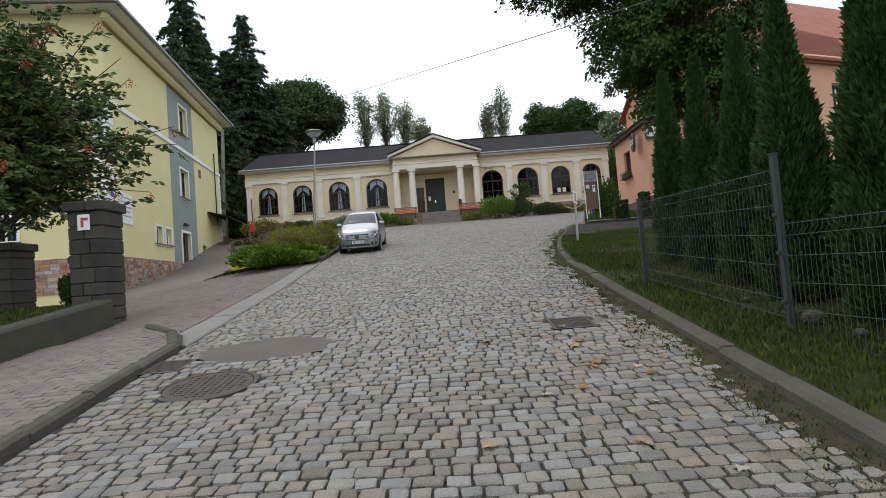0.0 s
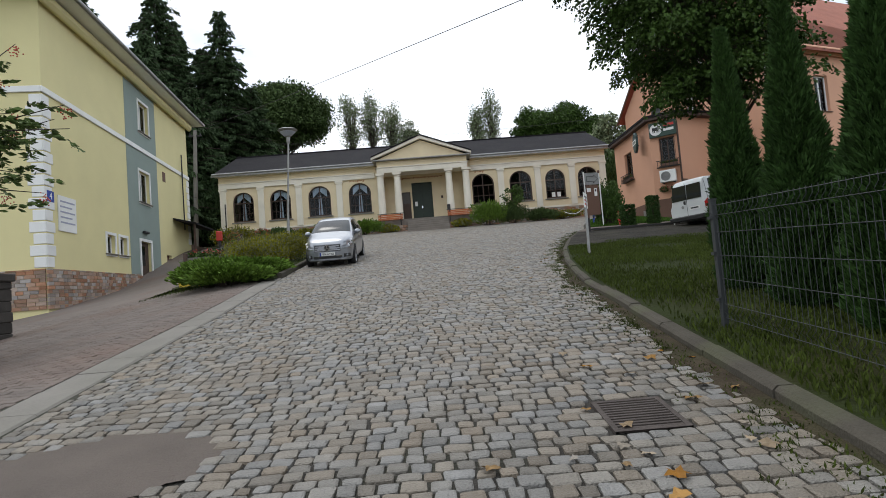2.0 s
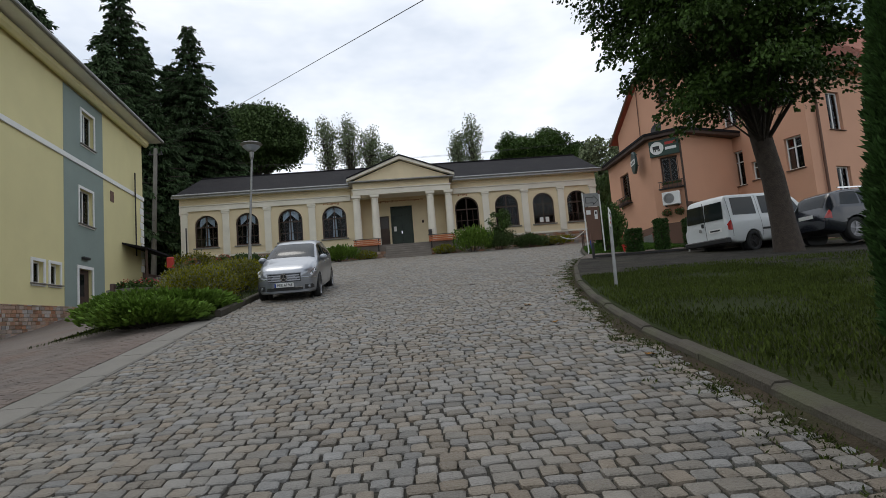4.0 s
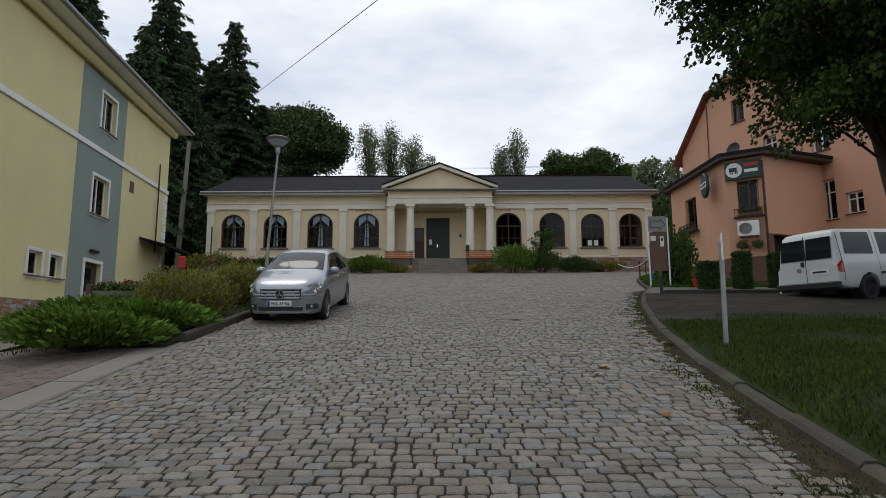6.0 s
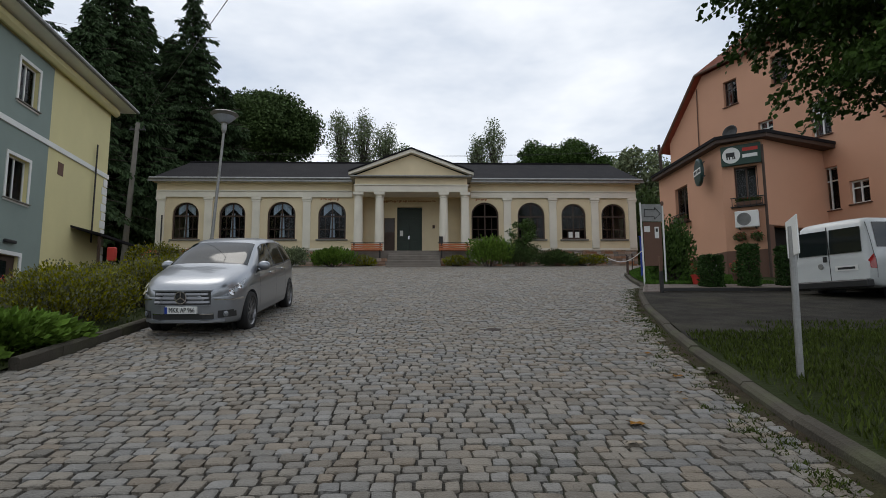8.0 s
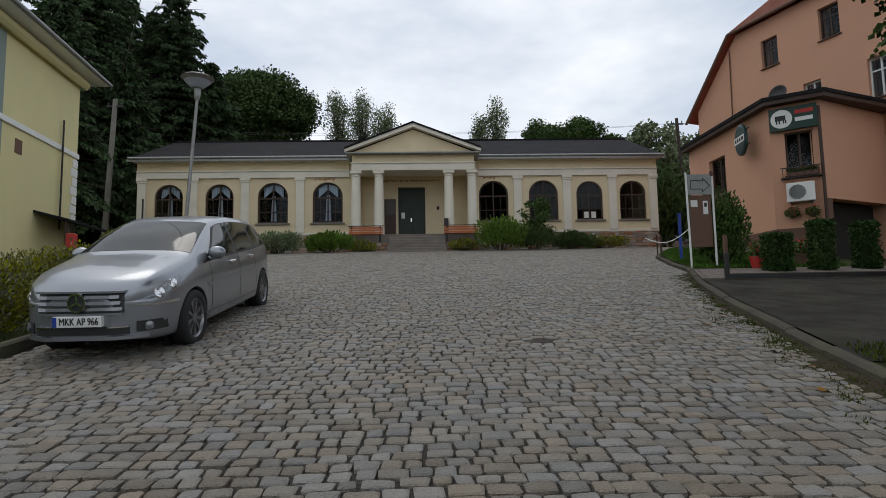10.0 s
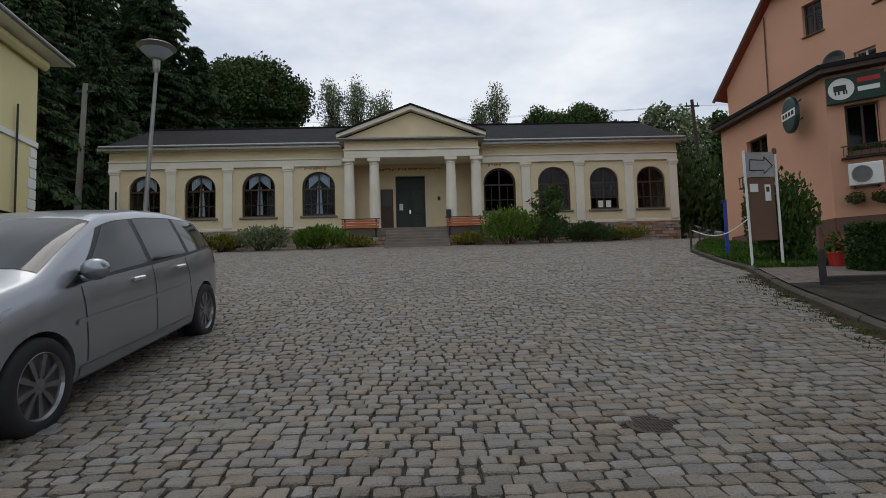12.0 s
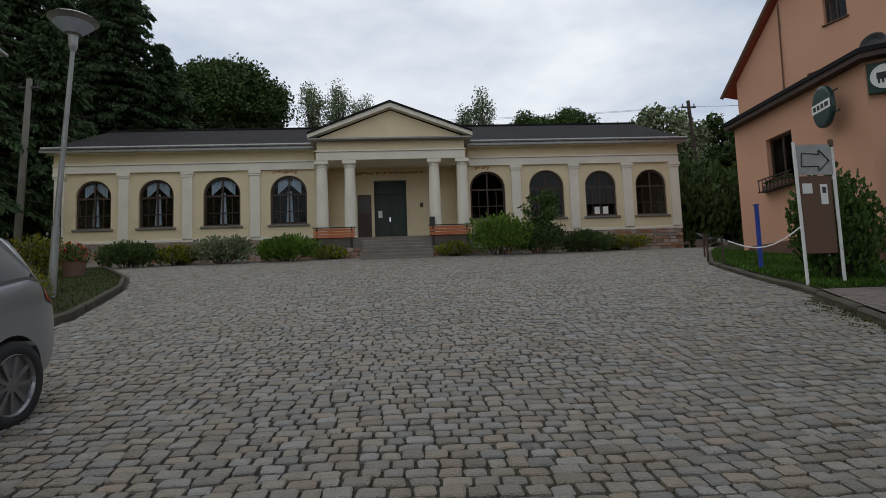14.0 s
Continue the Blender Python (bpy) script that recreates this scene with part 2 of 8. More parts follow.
def box(bm, x0, x1, y0, y1, z0, z1, bevel=0.0, m=None):
    geom = bmesh.ops.create_cube(bm, size=1.0)["verts"]
    for v in geom:
        v.co = Vector((x0 + (v.co.x + 0.5) * (x1 - x0), y0 + (v.co.y + 0.5) * (y1 - y0), z0 + (v.co.z + 0.5) * (z1 - z0)))
    if bevel:
        edges = list({e for v in geom for e in v.link_edges})
        r = bmesh.ops.bevel(bm, geom=edges, offset=bevel, segments=1, affect="EDGES", profile=0.5)
        geom = list({v for f in r["faces"] for v in f.verts} | {v for v in geom if v.is_valid})
    if m is not None:
        bmesh.ops.transform(bm, matrix=m, verts=geom)
    return bm


def B(*a, bevel=0.0, m=None):
    return box(bmesh.new(), *a, bevel=bevel, m=m)


def prism(bm, pts, y0, y1):
    """A polygon in x and z, drawn out from y0 to y1."""
    a = [bm.verts.new((x, y0, z)) for x, z in pts]
    b = [bm.verts.new((x, y1, z)) for x, z in pts]
    n = len(pts)
    bm.faces.new(a)
    bm.faces.new(b[::-1])
    for i in range(n):
        bm.faces.new((a[(i + 1) % n], a[i], b[i], b[(i + 1) % n]))
    return bm


def tube(bm, p, q, r0, r1=None, n=8, caps=True):
    p, q = Vector(p), Vector(q)
    r1 = r0 if r1 is None else r1
    t = (q - p).to_track_quat("Z", "Y").to_matrix()
    a = [bm.verts.new(p + t @ Vector((r0 * math.cos(k * math.tau / n), r0 * math.sin(k * math.tau / n), 0))) for k in range(n)]
    b = [bm.verts.new(q + t @ Vector((r1 * math.cos(k * math.tau / n), r1 * math.sin(k * math.tau / n), 0))) for k in range(n)]
    for k in range(n):
        bm.faces.new((a[k], a[(k + 1) % n], b[(k + 1) % n], b[k]))
    if caps:
        bm.faces.new(a[::-1])
        bm.faces.new(b)
    return bm


def lathe(bm, profile, n=20, m=None, arc=1.0):
    """profile: (radius, height) rows turned round z."""
    rings = []
    for r, z in profile:
        rings.append([bm.verts.new((r * math.cos(k * math.tau / n), r * math.sin(k * math.tau / n), z)) for k in range(n)])
    for a, b in zip(rings, rings[1:]):
        for k in range(n):
            bm.faces.new((a[k], a[(k + 1) % n], b[(k + 1) % n], b[k]))
    if profile[0][0] > 1e-4:
        bm.faces.new(rings[0][::-1])
    if profile[-1][0] > 1e-4:
        bm.faces.new(rings[-1])
    if m is not None:
        bmesh.ops.transform(bm, matrix=m, verts=[v for r in rings for v in r])
    return bm


def pierced(bm, u0, u1, z0, z1, holes, v0, v1):
    """A wall along x from u0 to u1, its face at y = v0 and its back at y = v1, with square holes (u0, u1, z0, z1)."""
    us = sorted({u0, u1, *[h[0] for h in holes], *[h[1] for h in holes]})
    zs = sorted({z0, z1, *[h[2] for h in holes], *[h[3] for h in holes]})

    def quad(*p):
        bm.faces.new([bm.verts.new(c) for c in p])
    for a, b in zip(us, us[1:]):
        for c, d in zip(zs, zs[1:]):
            if any(h[0] <= (a + b) / 2 <= h[1] and h[2] <= (c + d) / 2 <= h[3] for h in holes):
                continue
            quad((a, v0, c), (b, v0, c), (b, v0, d), (a, v0, d))
            quad((b, v1, c), (a, v1, c), (a, v1, d), (b, v1, d))
    for a, b, c, d in [*holes]:
        quad((a, v0, c), (a, v0, d), (a, v1, d), (a, v1, c))
        quad((b, v0, d), (b, v0, c), (b, v1, c), (b, v1, d))
        quad((a, v0, d), (b, v0, d), (b, v1, d), (a, v1, d))
        quad((b, v0, c), (a, v0, c), (a, v1, c), (b, v1, c))
    quad((u0, v0, z1), (u1, v0, z1), (u1, v1, z1), (u0, v1, z1))
    quad((u0, v1, z0), (u0, v1, z1), (u0, v0, z1), (u0, v0, z0))
    quad((u1, v0, z0), (u1, v0, z1), (u1, v1, z1), (u1, v1, z0))
    bmesh.ops.remove_doubles(bm, verts=bm.verts, dist=0.001)
    return bm


def words(text, size, material, parent, m, name="lettering"):
    cu = bpy.data.curves.new(name, "FONT")
    cu.body, cu.size, cu.extrude = text, size, 0.003
    cu.align_x, cu.align_y = "CENTER", "CENTER"
    ob = new(name, cu)
    me = bpy.data.meshes.new_from_object(ob.evaluated_get(bpy.context.evaluated_depsgraph_get()))
    bpy.data.objects.remove(ob)
    me.materials.append(material)
    ob = new(name, me)
    ob.parent = parent
    ob.matrix_local = m
    return ob


# ---------------------------------------------------------------- the lie of the land
def smooth01(a, b, v):
    t = min(1.0, max(0.0, (v - a) / (b - a)))
    return t * t * (3 - 2 * t)


def road_z(y):
    yy = min(y, 46.0)
    return -0.56 + 0.1325 * yy + max(0.0, yy - 33) * 0.006


def along(rows, v):
    for (a, p), (b, q) in zip(rows, rows[1:]):
        if v <= b:
            return p + (q - p) * max(0.0, (v - a) / (b - a))
    return rows[-1][1]


def left_edge(y):
    """The left side of the sett paving."""
    return along([(0, -1.7), (6, -1.78), (9, -1.95), (15, -2.15), (20, -2.5), (24, -2.7), (31, -3.6), (35.5, -5.0), (39, -6.6), (43.5, -9.5), (46, -10.5)], y)


def right_edge(y):
    """The right side of the sett paving."""
    return along([(0, 3.3), (6, 3.4), (10, 3.57), (15, 3.85), (18, 4.3), (21, 4.95), (25, 6.1), (28, 7.15), (31, 8.4), (34, 9.2), (37, 10.1), (40, 11.7), (44.5, 14.5), (46, 16)], y)


def land_z(x, y):
    z = road_z(y)
    fall = smooth01(43, 31, y) * smooth01(4, 10, y)
    z -= fall * 0.135 * min(11.0, max(0.0, left_edge(max(4, min(y, 36))) - 1.0 - x))
    return z


LAWN = 0.10

# ---------------------------------------------------------------- ground
def sheet(name, rows, lift, material, label, thick=0.0, category="", kind="structure"):
    """A surface laid on the land; rows of (y, x left, x right)."""
    bm = bmesh.new()
    prev = None
    for y, xa, xb in rows:
        n = 14
        line = [bm.verts.new((xa + (xb - xa) * k / n, y, land_z(xa + (xb - xa) * k / n, y) + lift)) for k in range(n + 1)]
        if prev:
            for k in range(n):
                bm.faces.new((prev[k], prev[k + 1], line[k + 1], line[k]))
        prev = line
    return tagged(obj(name, bm, material, smooth=True), label, category or name, kind=kind)


def ground_sheet():
    bm = bmesh.new()
    xs = [-900, -300, -120, -60] + [-40 + 2 * k for k in range(41)] + [60, 120, 300, 900]
    ys = [-900, -200, -60, -20] + [-8 + 1.5 * k for k in range(48)] + [75, 95, 140, 250, 900]

    def z(x, y):
        h = land_z(max(-30, min(x, 30)), max(-8, min(y, 46)))
        if y > 52:
            h += min(14, (y - 52) * 0.28)
        return h - 0.06
    grid = [[bm.verts.new((x, y, z(x, y))) for x in xs] for y in ys]
    for j in range(len(ys) - 1):
        for i in range(len(xs) - 1):
            bm.faces.new((grid[j][i], grid[j][i + 1], grid[j + 1][i + 1], grid[j + 1][i]))
    tagged(obj("ground", bm, M_GRASS_SOIL, smooth=True), "sloping ground of soil and rough grass on the hillside", "ground", kind="structure")


ground_sheet()
yy = [0.5 * k for k in range(-12, 93)]
sheet("road", [(y, left_edge(y) - 0.02, right_edge(y) + 0.02) for y in yy], -0.005, M_JOINT, "earth-filled bed of the sloping sett-paved street", category="road")
# lawn beside the street, gravel parking strip and the small paved terrace
sheet("lawn", [(y, right_edge(y) + 0.12, 22 if y > 14 else 14) for y in yy if y <= 21.5], LAWN, M_GRASS_SOIL, "mown grass verge with bare patches behind the kerb")
sheet("gravel_yard", [(y, right_edge(y) + 0.12, 26) for y in yy if 21.0 <= y <= 28.0], LAWN + 0.012, M_GRAVEL, "grey gravel parking strip beside the grass", category="gravel yard")
sheet("pavement", [(y, right_edge(y) + 0.12, 14.5) for y in yy if 28.0 <= y <= 30.5], LAWN + 0.02, M_PAVER, "small reddish paved terrace in front of the salmon house")
sheet("lawn_strip", [(y, right_edge(y) + 0.14, 14.5 if y < 41 else right_edge(y) + 3) for y in yy if 30.0 <= y <= 46.0], LAWN + 0.01, M_GRASS_SOIL, "green grass strip along the side of the salmon house", category="lawn")
sheet("driveway", [(y, -24, left_edge(y) - 0.45) for y in yy if 9.5 <= y <= 21.5], 0.0, M_JOINT, "paved driveway dropping towards the yellow house")
sheet("yard", [(y, -26, left_edge(y) - 4.2) for y in yy if 21.0 <= y <= 45.0], 0.0, M_PAVER, "brownish paved yard beside the yellow house", category="yard")


def strip(name, x_of, width, y0, y1, z_lift, height, piece, material, label, cat, gap=0.012, jitter=0.02):
    """A row of stones along the street."""
    rng = random.Random(name)
    root = thing(name, Matrix.Identity(4), label, cat, kind="structure")
    y = y0
    while y < y1:
        ln = piece * rng.uniform(0.85, 1.15)
        e = min(y + ln, y1)
        bm = bmesh.new()
        pts = []
        for yy_, s in ((y + gap / 2, 0), (e - gap / 2, 1)):
            xa = x_of(yy_) + rng.uniform(-jitter, jitter) * 0.3
            pts.append((xa, yy_, land_z(xa, yy_) + z_lift))
        c = [(pts[0][0], pts[0][1], pts[0][2]), (pts[1][0], pts[1][1], pts[1][2])]
        dz = rng.uniform(-jitter, jitter) * 0.5
        ring = []
        for px, py, pz in c:
            w, h, b = width, height + dz, min(0.03, width * 0.2)
            ring.append([bm.verts.new(q) for q in ((px, py, pz - 0.25), (px, py, pz + h - b), (px + b, py, pz + h), (px + w - b, py, pz + h), (px + w, py, pz + h - b), (px + w, py, pz - 0.25))])
        for k in range(5):
            bm.faces.new((ring[0][k], ring[1][k], ring[1][k + 1], ring[0][k + 1]))
        bm.faces.new(ring[0])
        bm.faces.new(ring[1][::-1])
        bmesh.ops.recalc_face_normals(bm, faces=bm.faces)
        part("kerbstone", bm, material, root)
        y = e
    return root


strip("kerb_right", right_edge, 0.17, -4, 14, 0.0, 0.115, 0.95, M_KERB, "weathered grey granite kerb with mossy edges beside the lawn", "kerb")
strip("kerb_far_right", right_edge, 0.15, 14, 45, 0.0, 0.10, 0.9, M_KERB, "low worn granite kerb along the grass strip", "kerb")
strip("kerb_pavement", lambda y: left_edge(y) - 0.16 - 1.0 * smooth01(9.2, 10.9, y) ** 2, 0.15, -4, 10.9, 0.0, 0.10, 0.9, M_KERB, "grey granite kerb of the paved footpath, curving into the driveway", "kerb")
strip("gutter_slab", lambda y: left_edge(y) - 0.46, 0.45, 9.6, 21.6, -0.01, 0.02, 0.6, M_CONCRETE, "smooth concrete gutter slabs between driveway and setts", "gutter", gap=0.008, jitter=0.008)
strip("bed_edging", lambda y: left_edge(y) - 0.13, 0.12, 20.0, 44.0, 0.0, 0.14, 0.8, M_KERB, "dark mossy stone edging of the planted bed", "kerb")
sheet("footpath", [(y, -4.8, left_edge(y) - 0.02 - 1.0 * smooth01(9.2, 10.9, y) ** 2) for y in yy if y <= 10.9], 0.06, M_JOINT, "footpath bed of small grey pavers", category="footpath")
sheet("planting_bed", [(y, left_edge(y) - (4.2 if y > 24 else 0.5 + 3.7 * smooth01(19.5, 23.5, y)), left_edge(y) - 0.1) for y in yy if 19.5 <= y <= 44.0], 0.05, M_GRASS_SOIL, "soil bed with evergreen shrubs beside the street", category="flower bed")


# ---------------------------------------------------------------- the hall
HY, FLOOR, HL, HR = 48.5, 6.58, -14.4, 15.2
WINDOWS = [-12.65, -9.84, -6.86, -3.78, 5.68, 8.57, 11.25, 13.78]
PIL = [-14.13, -11.28, -8.4, -5.32, 7.07, 9.92, 12.58, 14.96]
W_HALF, SILL, SPRING = 0.85, 7.50, 9.02


def arch_points(cx, half, z0, spring, n=14, rise=0.95):
    pts = [(cx + half, z0), (cx + half, spring)]
    for k in range(1, n):
        a = math.pi * k / n
        pts.append((cx + half * math.cos(a), spring + rise * half * math.sin(a)))
    return pts + [(cx - half, spring), (cx - half, z0)]


def arched_bay(bm, x0, x1, z0, z1, cx, half, sill, spring, y0, y1):
    prism(bm, [(x0, z0), (x1, z0), (x1, sill), (x0, sill)], y0, y1)
    prism(bm, [(x0, sill), (cx - half, sill), (cx - half, spring), (x0, spring)], y0, y1)
    prism(bm, [(cx + half, sill), (x1, sill), (x1, spring), (cx + half, spring)], y0, y1)
    arc = arch_points(cx, half, sill, spring)[1:-1]
    arc = [(x1, spring)] + arc + [(x0, spring)]
    for (ax, az), (bx, bz) in zip(arc, arc[1:]):
        if ax - bx > 1e-5:
            prism(bm, [(bx, bz), (ax, az), (ax, z1), (bx, z1)], y0, y1)


def hall_window(cx, half, label, curtain, papers=False):
    r = thing("window_1", pose(cx, HY + 0.12, SILL), label, "window", "arched windows of the hall", "structure")
    top = SPRING - SILL
    bm = bmesh.new()
    o, i = arch_points(0, half, 0.0, top), arch_points(0, half - 0.09, 0.09, top)
    for k in range(len(o) - 1):
        prism(bm, [o[k], o[k + 1], i[k + 1], i[k]], 0, 0.1)
    prism(bm, [o[-1], o[0], i[0], i[-1]], 0, 0.1)
    part("window_frame", bm, M_DARKWOOD, r)
    for x in (-0.035,):
        part("mullion", B(x, x + 0.07, 0.01, 0.09, 0.05, top + half * 0.9), M_DARKWOOD, r)
    for z, h in ((0.62, 0.04), (top - 0.12, 0.08)):
        part("transom", B(-half + 0.05, half - 0.05, 0.015, 0.085, z, z + h), M_DARKWOOD, r)
    for s in (-1, 1):
        part("glazing_bar", B(s * half * 0.5 - 0.015, s * half * 0.5 + 0.015, 0.03, 0.07, 0.05, top), M_DARKWOOD, r)
    bm = bmesh.new()
    prism(bm, arch_points(0, half - 0.08, 0.08, top), 0.045, 0.053)
    pane = part("pane", bm, M_PANE, r)
    pane.visible_shadow = False
    part("sill", B(-half - 0.12, half + 0.12, -0.2, 0.02, -0.10, -0.003, bevel=0.01), M_CONCRETE, r)
    if curtain:
        for s in (-1, 1):
            bm = bmesh.new()
            prev = None
            for k in range(13):
                a = k / 12
                x = s * (0.02 + a * half * 0.62)
                dy = 0.14 + 0.02 * math.sin(k * 2.4)
                low = top + half * 0.80 - a * 0.62 - 0.25 * (1 - a) - 0.10 * a
                lo, hi = bm.verts.new((x, dy, low)), bm.verts.new((x, dy, top + half * 0.92 * math.sqrt(max(0.02, 1 - (a * 0.66) ** 2))))
                if prev:
                    bm.faces.new((prev[0], lo, hi, prev[1]))
                prev = (lo, hi)
            part("curtain", bm, M_CURTAIN, r)
        bm = bmesh.new()
        prev = None
        for k in range(9):
            x, dy = -0.13 + 0.26 * k / 8, 0.15 + 0.025 * math.sin(k * 2.1)
            lo, hi = bm.verts.new((x * 1.3, dy, 0.15)), bm.verts.new((x * 0.75, dy, top + 0.1))
            if prev:
                bm.faces.new((prev[0], lo, hi, prev[1]))
            prev = (lo, hi)
        part("curtain", bm, M_CURTAIN, r)
    if papers:
        for x in (-0.32, 0.1):
            part("paper_notice", B(x, x + 0.26, 0.02, 0.03, 0.12, 0.48), M_WHITE, r)
    return r


def hall():
    top = 10.65
    root = thing("wall_south", Matrix.Identity(4), "cream plastered hall front with pale pilasters, arched windows and stone base", "wall", kind="structure")
    bm = bmesh.new()
    bounds = [HL, -11.28, -8.4, -5.32, -2.2]
    for cx, a, b in zip(WINDOWS[:4], bounds, bounds[1:]):
        arched_bay(bm, a, b, 6.5, 10.98, cx, W_HALF if cx > -8 else 0.79, SILL, SPRING, HY, HY + 0.45)
    bounds = [4.4, 7.07, 9.92, 12.58, HR]
    for cx, a, b in zip(WINDOWS[4:], bounds, bounds[1:]):
        arched_bay(bm, a, b, 6.5, 10.98, cx, W_HALF if cx < 9 else 0.77, SILL, SPRING, HY, HY + 0.45)
    part("plaster_wall", bm, M_HALL, root)
    # recessed doorway wall behind the columns
    bm = bmesh.new()
    pierced(bm, -2.2, 4.4, 6.5, 10.98, [(0.18, 1.76, FLOOR, 9.66)], HY + 0.8, HY + 1.2)
    box(bm, -2.2, -2.0, HY + 0.004, HY + 0.8, 6.5, 10.98)
    box(bm, 4.2, 4.4, HY + 0.004, HY + 0.8, 6.5, 10.98)
    part("doorway_wall", bm, M_HALL, root)
    for px in PIL:
        bm = B(px - 0.23, px + 0.23, HY - 0.10, HY + 0.02, 6.93, 9.84, bevel=0.01)
        box(bm, px - 0.27, px + 0.27, HY - 0.13, HY + 0.02, 9.84, 9.92)
        box(bm, px - 0.30, px + 0.30, HY - 0.16, HY + 0.02, 9.92, 10.08, bevel=0.02)
        part("pilaster", bm, M_HALL_W, root)
    for a, b in ((HL - 0.02, -2.55), (4.8, HR + 0.02)):
        part("architrave", B(a, b, HY - 0.12, HY + 0.02, 10.085, 10.44, bevel=0.01), M_HALL_W, root)
        part("fillet", B(a, b, HY - 0.17, HY + 0.02, 10.445, 10.51), M_HALL_W, root)
        part("frieze", B(a, b, HY - 0.06, HY + 0.02, 10.513, 10.97), M_HALL, root)
        part("cornice", B(a - 0.05, b + 0.05, HY - 0.34, HY + 0.02, 10.972, 11.06, bevel=0.02), M_HALL_W, root)
        part("base_band", B(a, b, HY - 0.05, HY + 0.02, 6.80, 6.93, bevel=0.01), M_HALL_W, root)
        bm = bmesh.new()
        tube(bm, (a - 0.3, HY - 0.52, 11.17), (b + (0.3 if b > 8 else 0), HY - 0.52, 11.17), 0.075, n=8)
        part("gutter", bm, M_GALV, root)
    # bare patches over two windows and under the portico
    rng = random.Random(3)
    for cx, w, z, yv in ((-3.9, 1.2, 10.0, HY - 0.006), (5.5, 0.8, 10.0, HY - 0.006), (1.0, 3.4, 10.06, HY + 0.794)):
        bm = bmesh.new()
        for k in range(int(w / 0.14)):
            x = cx - w / 2 + k * 0.14 + rng.uniform(-0.03, 0.03)
            h = rng.uniform(0.03, 0.13)
            prism(bm, [(x, z - h), (x + 0.1, z - h * rng.uniform(0.3, 1)), (x + 0.15, z + rng.uniform(-0.02, 0.05)), (x + 0.02, z + 0.04)], yv, yv + 0.02)
        part("bare_patch", bm, M_BRICKSTAIN, root, "flaked plaster showing brick")
    # rough stone base
    rng = random.Random(5)
    bm = bmesh.new()
    z = 5.25
    while z < 6.78:
        h = rng.uniform(0.14, 0.2)
        for a, b in ((HL, -2.3), (4.5, HR)):
            x = a
            while x < b:
                w = min(rng.uniform(0.22, 0.5), b - x)
                if w > 0.05:
                    box(bm, x + 0.01, x + w - 0.01, HY - 0.06 - rng.uniform(0, 0.03), HY + 0.3, z + 0.01, min(z + h, 6.795) - 0.008)
                x += w
        z += h
    part("stone_base", bm, M_STONEWALL, root, "rough brown stone base")
    part("base_core", B(HL + 0.05, HR - 0.05, HY + 0.0, HY + 1.1, 5.3, 6.55), M_CONCRETE, root)
    for k, cx in enumerate(WINDOWS):
        hall_window(cx, 0.77 if cx > 9 else (W_HALF if cx > -8 else 0.79), "arched dark wooden window with " + ("white gathered curtains" if k < 4 else "dark panes"), k < 4, k == 6)
    # side and back walls, floor and ceiling
    for n_, a in (("wall_west", (HL, HL + 0.4, HY + 0.45, HY + 11, 5.3, 10.98)), ("wall_east", (HR - 0.4, HR, HY + 0.45, HY + 11, 5.3, 10.98)), ("wall_north", (HL, HR, HY + 11, HY + 11.4, 5.3, 10.98))):
        tagged(obj(n_, B(*a), M_HALL), "plain cream plaster wall of the hall", "wall", kind="structure")
    tagged(obj("floor", B(HL + 0.4, HR - 0.4, HY + 1.2, HY + 11, 6.4, 6.6), M_DARKWOOD), "dark wooden floor inside the hall", "floor", kind="structure")
    # added near-black sheet: the hall's indoor shade is painted, not a real wall
    tagged(obj("wall_inner", B(HL + 0.4, HR - 0.4, HY + 3.5, HY + 3.7, 6.6, 10.93), M_UNLIT), "added near-black backing behind the hall windows, its colour standing in for the unlit room", "wall", kind="structure")
    tagged(obj("ceiling", B(HL + 0.4, HR - 0.4, HY + 0.45, HY + 11, 10.93, 11.03), M_HALL), "plain plaster ceiling inside the hall", "ceiling", kind="structure")


